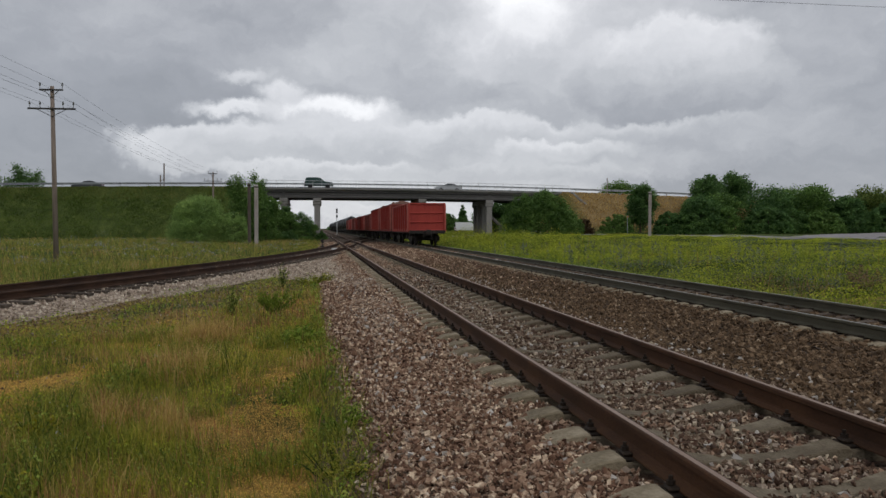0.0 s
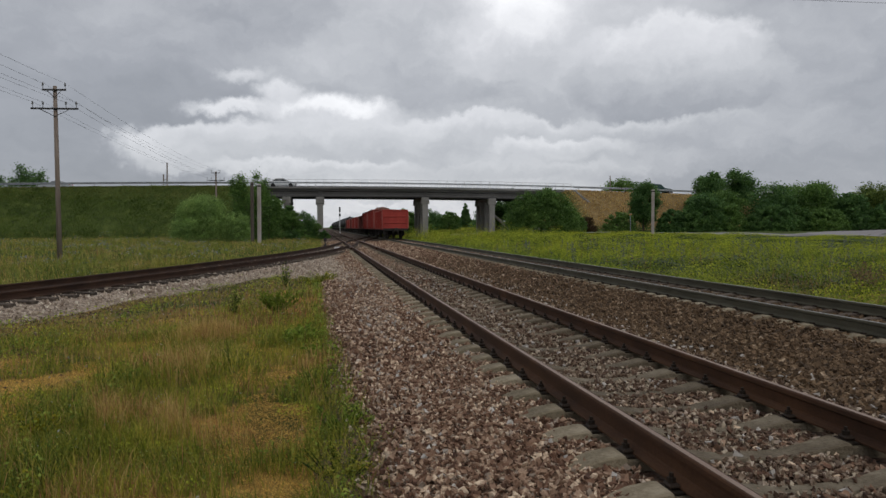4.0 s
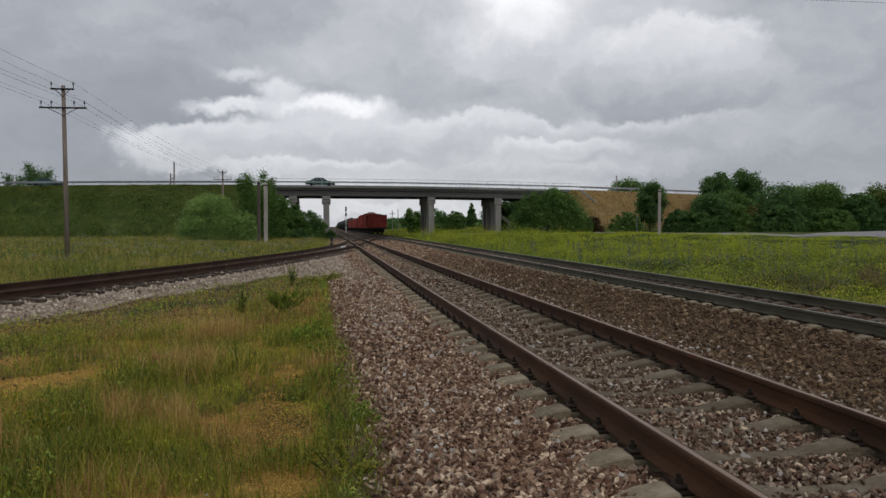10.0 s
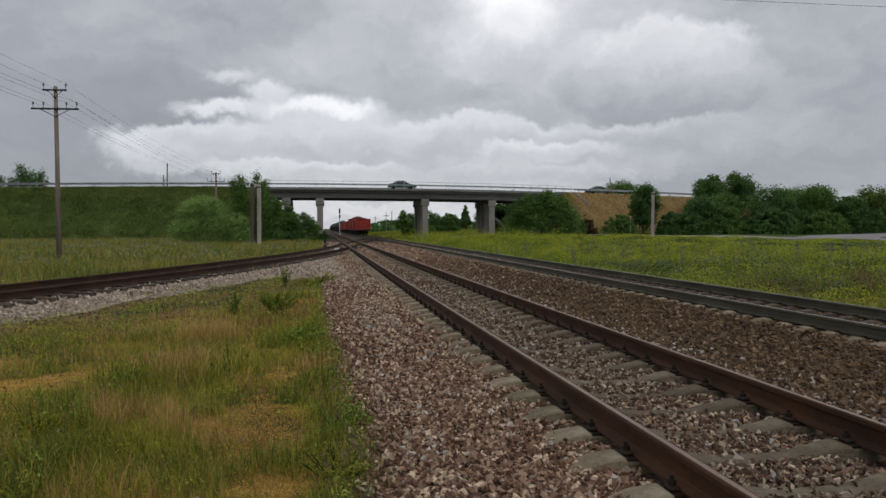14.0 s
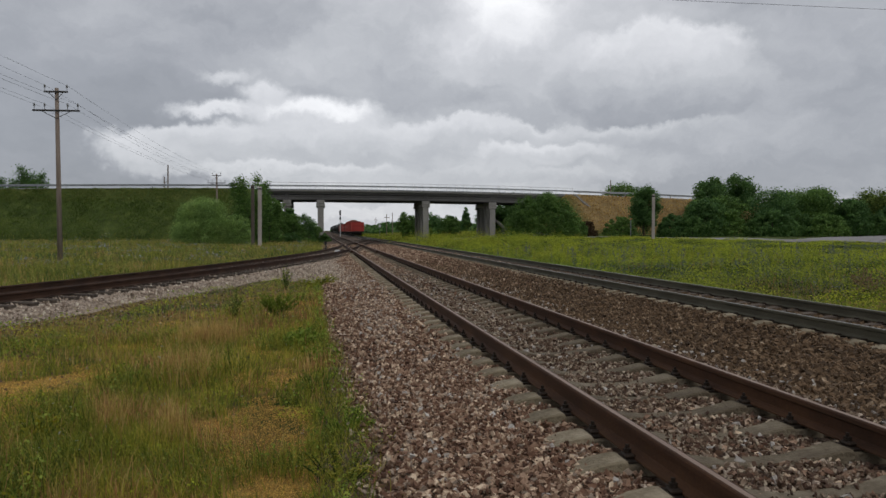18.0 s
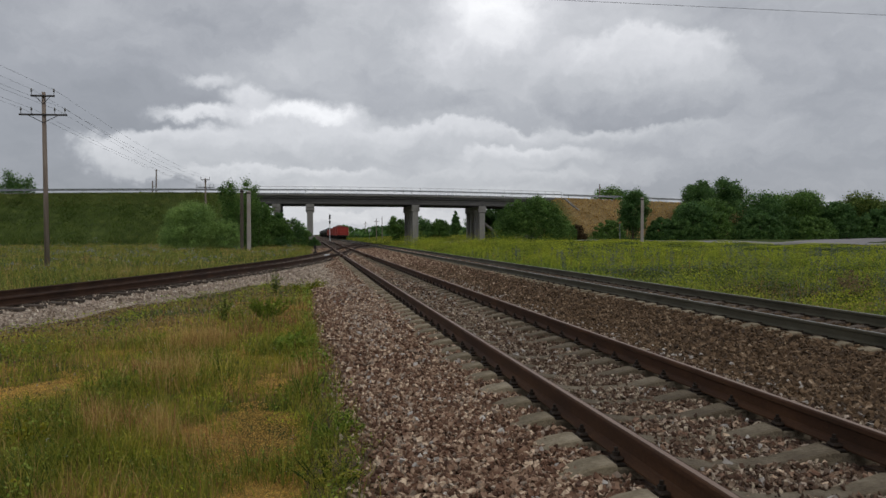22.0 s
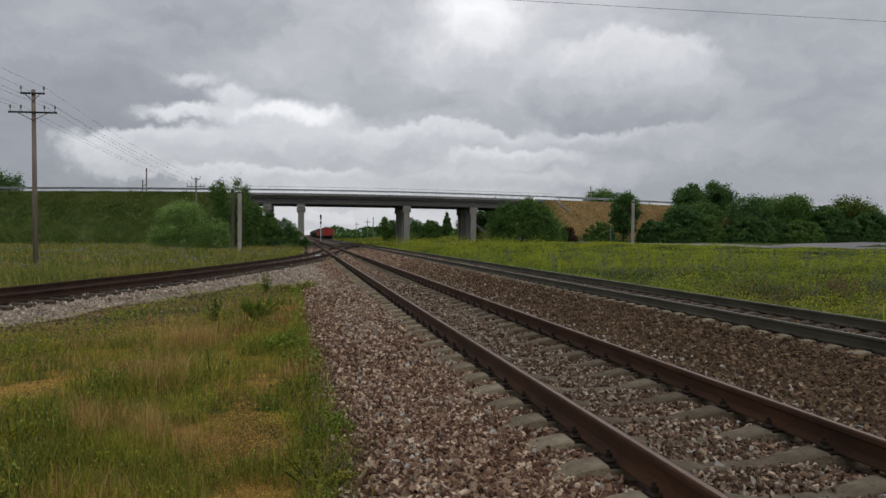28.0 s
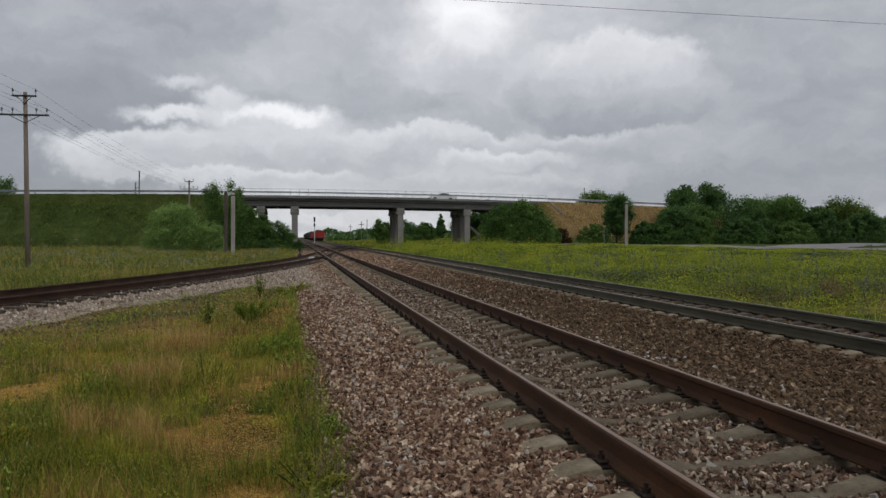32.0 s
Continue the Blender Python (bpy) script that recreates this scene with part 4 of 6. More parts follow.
def draped(name, pts, width, material, label, lift=0.02):
    """A road strip on the ground along points in the plan."""
    p = np.array(pts, float)
    s = np.linspace(0, len(p) - 1, 70)
    c = np.stack([np.interp(s, range(len(p)), p[:, k]) for k in (0, 1)], 1)
    for _ in range(6):
        c[1:-1] = (c[:-2] + c[1:-1] * 2 + c[2:]) / 4
    d = np.gradient(c, axis=0)
    d /= np.linalg.norm(d, axis=1)[:, None]
    v, f = [], []
    k = 9
    for i, (q, t) in enumerate(zip(c, d)):
        for j in range(k):
            o = (j / (k - 1) - 0.5) * width
            x, y = q[0] + t[1] * o, q[1] - t[0] * o
            v.append((x, y, float(ground_z(x, y)) + lift + 0.05 * (1 - (2 * j / (k - 1) - 1) ** 2)))
        if i:
            for j in range(k - 1):
                a = (i - 1) * k + j
                f.append((a, a + 1, a + k + 1, a + k))
    ob = part(name, mesh_of(name, v, f, material))
    return tagged(ob, label, "road", kind="structure")


draped("side_road", [(260, 120), (150, 84), (90, 71), (62, 69), (50, 76), (42, 86), (35, 96), (29, 108), (25, 125), (28, 142), (60, 148), (140, 150)], 7.0, M_road_pale, "pale worn side road that bends past the embankment")
draped("side_road", [(52, 72), (60, 78), (70, 84), (84, 90), (110, 97), (160, 108)], 8.0, M_road_pale, "pale worn branch of the side road", 0.035)


# ---- train ----
def wheelset(name):
    bm = bmesh.new()
    rod(bm, (-0.9, 0, 0.475), (0.9, 0, 0.475), 0.08, n=8)
    for s in (-1, 1):
        rod(bm, (s * 0.73, 0, 0.475), (s * 0.86, 0, 0.475), 0.475, n=20)
        rod(bm, (s * 0.715, 0, 0.475), (s * 0.735, 0, 0.475), 0.505, n=20)
        rod(bm, (s * 0.86, 0, 0.475), (s * 1.08, 0, 0.475), 0.13, n=8)
    return bm_mesh(name, bm, M_under)


WHEELSET = wheelset("wheelset")
bm = bmesh.new()
for s in (-1, 1):
    for pts in (((-1.2, 0.62), (-0.75, 0.78), (0.75, 0.78), (1.2, 0.62), (1.2, 0.42), (0.8, 0.40), (0.45, 0.30), (-0.45, 0.30), (-0.8, 0.40), (-1.2, 0.42)),):
        va = [bm.verts.new((s * 1.02 - 0.07, y, z)) for y, z in pts]
        vb = [bm.verts.new((s * 1.02 + 0.07, y, z)) for y, z in pts]
        bm.faces.new(va), bm.faces.new(vb)
        for i in range(len(pts)):
            j = (i + 1) % len(pts)
            bm.faces.new((va[i], va[j], vb[j], vb[i]))
    for k in (-0.12, 0.12):
        rod(bm, (s * 1.02, k, 0.38), (s * 1.02, k, 0.70), 0.09, n=8)
box(bm, -1.15, 1.15, -0.25, 0.25, 0.55, 0.9, 0.04)
BOGIE = bm_mesh("bogie", bm, M_under)
LEN = 13.92


def running_gear(w):
    for y in (2.65, LEN - 2.65):
        b = part("bogie", BOGIE, w, "grimy black two-axle bogie", m=pose(0, y, 0))
        for a in (-0.925, 0.925):
            part("wheelset", WHEELSET, b, m=pose(0, a, 0))


def frame_mesh():
    bm = bmesh.new()
    box(bm, -0.22, 0.22, 0.5, LEN - 0.5, 0.78, 1.16, 0.02)
    for y in (0.75, 2.65, 5.2, 7.0, 8.7, LEN - 2.65, LEN - 0.75):
        box(bm, -1.4, 1.4, y - 0.11, y + 0.11, 0.92, 1.18, 0.02)
    for s in (-1, 1):
        box(bm, min(s * 1.22, s * 1.40), max(s * 1.22, s * 1.40), 0.62, LEN - 0.62, 0.98, 1.19, 0.02)
    box(bm, -0.9, -0.3, 6.2, 7.4, 0.45, 0.85, 0.08)
    rod(bm, (0.55, 5.6, 0.7), (0.55, 6.8, 0.7), 0.17, n=10)
    return bm_mesh("underframe", bm, M_under)


FRAME = frame_mesh()
bm = bmesh.new()
box(bm, -0.12, 0.12, -0.55, 0.35, 0.92, 1.16, 0.03)
box(bm, -0.22, 0.22, -0.72, -0.42, 0.86, 1.24, 0.06)
rod(bm, (0.3, 0.1, 0.95), (0.34, -0.28, 0.45), 0.035, n=6)
rod(bm, (-0.3, 0.1, 0.95), (-0.33, -0.25, 0.5), 0.035, n=6)
COUPLER = bm_mesh("coupler", bm, M_under)
Y0, Y1, ZB, WX = 0.95, LEN - 0.95, 1.10, 1.39
LOW, TALL = 3.30, 3.66


def side_mesh(paint_, ZT):
    bm = bmesh.new()
    box(bm, WX - 0.03, WX + 0.01, Y0, Y1, ZB, ZT)
    box(bm, WX - 0.04, WX + 0.09, Y0, Y1, ZT - 0.12, ZT, 0.02)
    box(bm, WX - 0.04, WX + 0.07, Y0, Y1, ZB - 0.04, ZB + 0.16, 0.02)
    return bm_mesh("side_wall", bm, paint_)


def rib_mesh(paint_, ZT):
    bm = bmesh.new()
    box(bm, 0, 0.13, -0.10, 0.10, ZB, ZT - 0.1, 0.03)
    return bm_mesh("side_post", bm, paint_)


def end_mesh(paint_, ZT):
    bm = bmesh.new()
    box(bm, -WX, WX, -0.02, 0.03, ZB - 0.02, ZT)
    return bm_mesh("end_wall", bm, paint_)


def end_details(wall, paint_, ZT):
    """Cross ribs, top rail and corner posts of an end wall."""
    for z in (ZB + 0.02, ZB + 0.30 * (ZT - ZB), ZB + 0.62 * (ZT - ZB)):
        bm = bmesh.new()
        box(bm, -WX + 0.1, WX - 0.1, -0.095, -0.018, z, z + 0.13, 0.035)
        part("end_rib", bm_mesh("end_rib", bm, paint_), wall)
    bm = bmesh.new()
    box(bm, -WX + 0.1, WX - 0.1, -0.10, 0.03, ZT - 0.13, ZT + 0.003, 0.02)
    part("top_rail", bm_mesh("top_rail", bm, paint_), wall)
    for s in (-1, 1):
        bm = bmesh.new()
        box(bm, min(s * (WX - 0.1), s * (WX + 0.05)), max(s * (WX - 0.1), s * (WX + 0.05)), -0.09, 0.08, ZB - 0.05, ZT, 0.02)
        part("corner_post", bm_mesh("corner_post", bm, paint_), wall)


def load_mesh(seed, ZT):
    r = np.random.default_rng(seed)
    nx_, ny_ = 9, 36
    v, f = [], []
    for j in range(ny_):
        for i in range(nx_):
            u, t = i / (nx_ - 1) * 2 - 1, j / (ny_ - 1) * 2 - 1
            h = ZT - 0.4 + 0.72 * (1 - abs(u) ** 2.2) * (1 - abs(t) ** 7) + r.normal(0, 0.08)
            v.append((u * (WX - 0.06), (Y0 + Y1) / 2 + t * (Y1 - Y0 - 0.16) / 2, h))
    for j in range(ny_ - 1):
        for i in range(nx_ - 1):
            a = j * nx_ + i
            f.append((a, a + 1, a + nx_ + 1, a + nx_))
    return mesh_of("scrap_load", v, f, M_load)


def gondola(paint_, panel, ZT, label, load=None):
    w = tagged(empty("freight_wagon"), label, "freight wagon", "wagons of the freight train")
    part("underframe", FRAME, w, "grimy black underframe")
    running_gear(w)
    for y, a in ((0.62, 0), (LEN - 0.62, 180)):
        part("coupler", COUPLER, w, "black coupler", m=pose(0, y, 0, 0, 0, a))
        # ends beside brown panels take that darker tone, imitating shade between wagons
        tone = paint_ if panel is M_red else panel
        end_details(part("end_wall", end_mesh(tone, ZT), w, m=pose(0, Y0 if a == 0 else Y1, 0, 0, 0, a)), tone, ZT)
    # the corner posts' paler colour imitates edges catching the light
    side, rib, corner = side_mesh(panel, ZT), rib_mesh(paint_, ZT), rib_mesh(M_redlit, ZT)
    for a in (0, 180):
        s = part("side_wall", side, w, m=pose(0, 0 if a == 0 else LEN, 0, 0, 0, a))
        for k in range(9):
            part("side_post", corner if k in (0, 8) else rib, s, m=pose(WX, Y0 + 0.09 + k * (Y1 - Y0 - 0.18) / 8, 0))
    part("floor", gondola.floor, w)
    if load is not None:
        part("load", load, w, "heaped rusty brown scrap load")
    return w


bm = bmesh.new()
box(bm, -WX + 0.03, WX - 0.03, Y0, Y1, ZB - 0.02, ZB + 0.06)
gondola.floor = bm_mesh("wagon_floor", bm, M_under)


def tank_mesh():
    bm = bmesh.new()
    rod(bm, (0, 0.9, 2.75), (0, LEN - 0.9, 2.75), 1.45, n=28)
    rod(bm, (0, LEN / 2, 4.1), (0, LEN / 2, 4.5), 0.35, n=14)
    edges = [e for e in bm.edges if len(e.link_faces) == 2 and any(len(f.verts) > 8 for f in e.link_faces)]
    bmesh.ops.bevel(bm, geom=edges, offset=0.3, segments=2, affect="EDGES")
    return bm_mesh("tank", bm, M_tank, True)


TANK = tank_mesh()


def tank_wagon(label):
    w = tagged(empty("tank_wagon"), label, "tank wagon", "wagons of the freight train")
    part("underframe", FRAME, w, "grimy black underframe")
    running_gear(w)
    for y, a in ((0.62, 0), (LEN - 0.62, 180)):
        part("coupler", COUPLER, w, m=pose(0, y, 0, 0, 0, a))
    part("tank", TANK, w, "sooty black tank barrel")
    return w


TRAIN = [gondola(M_red, M_red, LOW, "faded red open freight wagon at the end of the train"),
         gondola(M_red, M_redbrown, TALL, "tall faded red open freight wagon heaped with scrap", load_mesh(0, TALL)),
         gondola(M_red, M_redbrown, TALL, "tall rust brown open freight wagon with brighter red posts", load_mesh(1, TALL)),
         gondola(M_redbrown, M_redbrown, LOW, "rust brown open freight wagon", load_mesh(2, LOW)),
         gondola(M_red, M_red, LOW, "faded red open freight wagon")]
for k in range(5, 9):
    TRAIN.append(copy_thing(TRAIN[3 + k % 2], Matrix()))
tank = tank_wagon("sooty black tank wagon far ahead in the train")
TRAIN.append(tank)
for k in range(10, 30):
    TRAIN.append(copy_thing(tank, Matrix()))


# ---- vehicles ----
def prism(bm, prof, x0, x1, inset=0.0, z_in=None):
    """A side outline (length, height) pushed across the width; points above z_in are drawn in by inset."""
    def w(z, s):
        k = 0.0 if z_in is None else max(0.0, min(1.0, (z - z_in) / 0.5))
        return s - math.copysign(inset * k, s)
    va = [bm.verts.new((y, w(z, x0), z)) for y, z in prof]
    vb = [bm.verts.new((y, w(z, x1), z)) for y, z in prof]
    bm.faces.new(va), bm.faces.new(vb)
    for i in range(len(prof)):
        j = (i + 1) % len(prof)
        bm.faces.new((va[i], va[j], vb[j], vb[i]))


SHAPES = {
    "sedan": dict(body=[(-2.25, 0.35), (-2.27, 0.75), (-2.2, 0.92), (-1.55, 0.98), (1.0, 0.96), (2.05, 0.80), (2.22, 0.62), (2.22, 0.32)],
                  cabin=[(-1.6, 0.95), (-1.0, 1.38), (-0.5, 1.44), (0.25, 1.42), (1.05, 0.93)], side=[(-1.38, 0.98), (-0.93, 1.32), (0.2, 1.36), (0.86, 0.98)], wx=1.36),
    "suv": dict(body=[(-2.2, 0.42), (-2.25, 0.85), (-2.2, 1.05), (1.05, 1.08), (2.05, 0.98), (2.25, 0.75), (2.25, 0.42)],
                cabin=[(-2.2, 1.04), (-2.02, 1.68), (-1.7, 1.75), (0.1, 1.74), (0.95, 1.05)], side=[(-2.0, 1.12), (-1.86, 1.62), (0.05, 1.66), (0.72, 1.12)], wx=1.38),
    "van": dict(body=[(-2.45, 0.42), (-2.5, 1.1), (1.7, 1.12), (2.35, 0.95), (2.5, 0.7), (2.5, 0.42)],
                cabin=[(-2.5, 1.08), (-2.45, 2.0), (-2.2, 2.12), (0.9, 2.1), (1.75, 1.1)], side=[(0.1, 1.2), (0.1, 1.85), (0.85, 1.85), (1.4, 1.2)], wx=1.55)}


def car(shape, body_mat, label):
    """A car heading to +x, standing on z = 0."""
    s = SHAPES[shape]
    c = tagged(empty("car" if shape != "van" else "van"), label, "car" if shape != "van" else "van")
    bm = bmesh.new()
    prism(bm, s["body"], -0.86, 0.86)
    bmesh.ops.bevel(bm, geom=list(bm.edges), offset=0.05, segments=2, affect="EDGES")
    part("body", bm_mesh("car_body", bm, body_mat, False), c)
    bm = bmesh.new()
    prism(bm, s["cabin"], -0.82, 0.82, 0.17, 0.95)
    bmesh.ops.bevel(bm, geom=list(bm.edges), offset=0.04, segments=2, affect="EDGES")
    part("roof", bm_mesh("car_cabin", bm, body_mat), c)
    zs = [z for _, z in s["side"]]
    for sg in (-1, 1):
        bm = bmesh.new()
        lo, hi = min(zs), max(zs)
        v = []
        for y, z in s["side"]:
            off = 0.82 - 0.17 * min(1, max(0, (z - 0.95) / 0.5))
            v.append(bm.verts.new((y, sg * (off + 0.006), z)))
        w = [bm.verts.new((p.co.x, p.co.y - sg * 0.03, p.co.z)) for p in v]
        bm.faces.new(v), bm.faces.new(w)
        for i in range(len(v)):
            j = (i + 1) % len(v)
            bm.faces.new((v[i], v[j], w[j], w[i]))
        part("side_window", bm_mesh("side_window", bm, M_glass), c, "dark tinted window")
    (ya, za), (yb, zb) = s["cabin"][-2], s["cabin"][-1]
    for (ya, za), (yb, zb), nm in (((s["cabin"][-2]), (s["cabin"][-1]), "windscreen"), ((s["cabin"][1]), (s["cabin"][0]), "rear_window")):
        bm = bmesh.new()
        dx = 0.02 if nm == "windscreen" else -0.02
        q = []
        for f, wd in ((0.12, 0.60), (0.88, 0.70)):
            for sg in (-1, 1):
                q.append((ya + (yb - ya) * f + dx, sg * wd, za + (zb - za) * f + 0.012))
        v = [bm.verts.new(q[i]) for i in (0, 1, 3, 2)]
        w = [bm.verts.new((p.co.x - dx * 1.6, p.co.y, p.co.z - 0.02)) for p in v]
        bm.faces.new(v), bm.faces.new(w)
        for i in range(4):
            bm.faces.new((v[i], v[(i + 1) % 4], w[(i + 1) % 4], w[i]))
        part(nm, bm_mesh(nm, bm, M_glass), c, "dark tinted window")
    r = 0.36 if shape == "suv" else 0.32
    for x in (-s["wx"], s["wx"]):
        for sg in (-1, 1):
            wh = part("wheel", car.tyre, c, m=Matrix.Translation((x, sg * 0.80, r)) @ Matrix.Scale(r / 0.32, 4))
            part("rim", car.rim, wh)
            part("tyre", car.tread, wh)
    for sg in (-0.62, 0.62):
        part("headlight", car.lamp, c, "clear lens", m=pose(max(y for y, _ in s["body"]) - 0.03, sg, 0.68))
        part("tail_light", car.tail, c, "red lens", m=pose(min(y for y, _ in s["body"]) + 0.01, sg, 0.80))
    for x in (max(y for y, _ in s["body"]) - 0.05, min(y for y, _ in s["body"]) + 0.05):
        bm = bmesh.new()
        box(bm, -0.08, 0.08, -0.84, 0.84, 0.34, 0.52, 0.03)
        part("bumper", bm_mesh("bumper", bm, M_tyre), c, m=pose(x, 0, 0))
    return c


bm = bmesh.new()
rod(bm, (0, -0.09, 0), (0, 0.09, 0), 0.12, n=12)
car.tyre = bm_mesh("wheel_hub", bm, M_under)
bm = bmesh.new()
rod(bm, (0, -0.095, 0), (0, 0.095, 0), 0.20, n=16)
car.rim = bm_mesh("rim", bm, M_rim)
bm = bmesh.new()
rod(bm, (0, -0.10, 0), (0, -0.085, 0), 0.30, 0.32, 18)
rod(bm, (0, -0.085, 0), (0, 0.085, 0), 0.32, n=18)
car.tread = bm_mesh("tyre", bm, M_tyre)
bm = bmesh.new()
box(bm, -0.05, 0.05, -0.16, 0.16, -0.07, 0.07, 0.02)
car.lamp = bm_mesh("headlight", bm, M_lamp_clear)
car.tail = bm_mesh("tail_light", (lambda b: (box(b, -0.04, 0.04, -0.14, 0.14, -0.09, 0.09, 0.02), b)[1])(bmesh.new()), M_lamp_red)
P_green, P_darkgreen = paint("dark_green_car_paint", (0.022, 0.105, 0.075)), paint("blackish_green_car_paint", (0.015, 0.050, 0.042))
P_silver, P_white, P_grey = paint("silver_car_paint", (0.42, 0.44, 0.45)), paint("white_car_paint", (0.75, 0.76, 0.76)), paint("dark_grey_car_paint", (0.05, 0.055, 0.06))
NEAR_LANE, FAR_LANE = 119.3, 124.0
# car, lane, (second, x) at two moments on its way
TRAFFIC = [
    (car("suv", P_darkgreen, "dark green off-road car driving over the bridge"), NEAR_LANE, (0, 0.2), (3, 43.0)),
    (car("sedan", P_grey, "dark grey saloon car driving along the embankment"), FAR_LANE, (0, -35.7), (0.5, -42.8)),
    (car("sedan", P_silver, "silver saloon car driving over the bridge"), FAR_LANE, (0, 21.9), (1, 6.2)),
    (car("sedan", P_white, "white saloon car driving over the bridge"), NEAR_LANE, (1, -43.2), (8, 43.6)),
    (car("sedan", P_green, "dark green saloon car driving slowly over the bridge"), NEAR_LANE, (7, -36.6), (14, 46.6)),
    (car("sedan", P_green, "dark green saloon car driving over the bridge"), NEAR_LANE, (12.5, -7.4), (14.5, 19.9)),
    (car("sedan", P_white, "white hatchback car driving over the bridge"), FAR_LANE, (31, 38.7), (32, 24.6)),
]
VAN = car("van", P_white, "white delivery van on the road beyond the bridge")


# ---- plants ----
def blades(name, label, pts, h, w, lean, material, category="grass", seed=3):
    """Many single blades, each bent over in its own direction, as one mesh."""
    r = np.random.default_rng(seed)
    n = len(pts)
    a, b = r.uniform(0, 6.283, n), r.uniform(0, 6.283, n)
    side = np.stack([np.cos(a), np.sin(a), np.zeros(n)], -1) * (w / 2)[:, None]
    out = np.stack([np.cos(b), np.sin(b), np.zeros(n)], -1) * (h * lean)[:, None]
    up = np.zeros((n, 3))
    up[:, 2] = h
    v = np.stack([pts - side, pts + side, pts + out * 0.3 + up * 0.55 - side * 0.8, pts + out * 0.3 + up * 0.55 + side * 0.8, pts + out + up * (1 - 0.35 * lean[:, None] ** 2)], 1)
    t = np.array([[0, 1, 3], [0, 3, 2], [2, 3, 4]])[None] + (np.arange(n) * 5)[:, None, None]
    ob = part(name, raw_mesh(name, v, t, material))
    return tagged(ob, label, category, kind="stuff")


def flakes(name, label, pts, size, material, category="flowers", seed=5, flat=0.0):
    """Small leaf or petal pieces of four corners, turned every way, as one mesh."""
    r = np.random.default_rng(seed)
    n = len(pts)
    u = r.normal(size=(n, 3))
    u[:, 2] *= 1 - flat
    u /= np.linalg.norm(u, axis=1)[:, None]
    q = r.normal(size=(n, 3))
    q[:, 2] *= 1 - flat
    v = np.cross(u, q)
    v /= np.linalg.norm(v, axis=1)[:, None] + 1e-9
    if flat:
        v = np.cross(np.stack([np.zeros(n), np.zeros(n), np.ones(n)], -1) + 0.4 * q, u)
        v /= np.linalg.norm(v, axis=1)[:, None] + 1e-9
    s = (size * r.uniform(0.6, 1.4, n))[:, None]
    w = np.stack([pts - u * s, pts + v * s * 0.55, pts + u * s, pts - v * s * 0.55], 1)
    t = np.array([[0, 1, 2], [0, 2, 3]])[None] + (np.arange(n) * 4)[:, None, None]
    ob = part(name, raw_mesh(name, w, t, material))
    return tagged(ob, label, category, kind="stuff")


L_grass = leafy("green_grass", [(0.1, (0.071, 0.105, 0.013)), (0.45, (0.204, 0.230, 0.028)), (0.75, (0.382, 0.348, 0.050)), (1.0, (0.592, 0.480, 0.095))], 0.32, 1.3)
L_lush = leafy("lush_dark_grass", [(0.1, (0.048, 0.072, 0.011)), (0.5, (0.132, 0.165, 0.024)), (0.9, (0.293, 0.286, 0.044))], 0.45, 0.6)
L_bright = leafy("fresh_green_weed", [(0.1, (0.099, 0.161, 0.017)), (0.5, (0.209, 0.301, 0.038)), (0.9, (0.368, 0.434, 0.076))], 0.4)
L_straw = leafy("dry_straw", [(0.1, (0.250, 0.145, 0.049)), (0.5, (0.465, 0.291, 0.097)), (0.9, (0.678, 0.495, 0.181))], 0.45)
L_rust = leafy("rusty_sorrel_stem", [(0.1, (0.206, 0.085, 0.045)), (0.5, (0.394, 0.178, 0.085)), (0.9, (0.581, 0.299, 0.140))], 0.45)
L_dock = leafy("brown_dock_seed", [(0.1, (0.105, 0.075, 0.040)), (0.5, (0.225, 0.150, 0.085)), (0.9, (0.360, 0.250, 0.150))], 0.35)
L_moss = leafy("yellow_moss", [(0.1, (0.324, 0.176, 0.048)), (0.5, (0.654, 0.371, 0.088)), (0.9, (0.866, 0.592, 0.143))], 0.45)
L_meadow = leafy("meadow_grass", [(0.1, (0.081, 0.121, 0.022)), (0.5, (0.208, 0.257, 0.049)), (0.9, (0.400, 0.406, 0.099))], 0.45, 0.15)
L_bank = leafy("embankment_grass", [(0.1, (0.017, 0.040, 0.007)), (0.5, (0.029, 0.062, 0.011)), (0.9, (0.050, 0.088, 0.017))], 0.14, 0.35)
L_weed = leafy("yellow_green_weed", [(0.1, (0.068, 0.112, 0.016)), (0.5, (0.176, 0.232, 0.026)), (0.9, (0.298, 0.336, 0.046))], 0.13, 0.55)
L_yellow = leafy("yellow_blossom", [(0.1, (0.170, 0.163, 0.009)), (0.5, (0.286, 0.258, 0.014)), (0.9, (0.374, 0.333, 0.034))], 0.45)
L_blue = leafy("blue_violet_blossom", [(0.1, (0.154, 0.157, 0.218)), (0.5, (0.284, 0.283, 0.360)), (0.9, (0.525, 0.522, 0.595))], 0.45)
L_dusk = leafy("grey_blue_thistle", [(0.1, (0.066, 0.089, 0.058)), (0.5, (0.133, 0.156, 0.115)), (0.9, (0.221, 0.237, 0.207))], 0.45)
L_top = leafy("yellow_weed_tops", [(0.1, (0.187, 0.241, 0.024)), (0.5, (0.422, 0.469, 0.042)), (0.9, (0.686, 0.709, 0.079))], 0.13, 0.55)
L_white = leafy("white_petal", [(0.1, (0.360, 0.360, 0.336)), (0.9, (0.600, 0.600, 0.576))], 0.4)


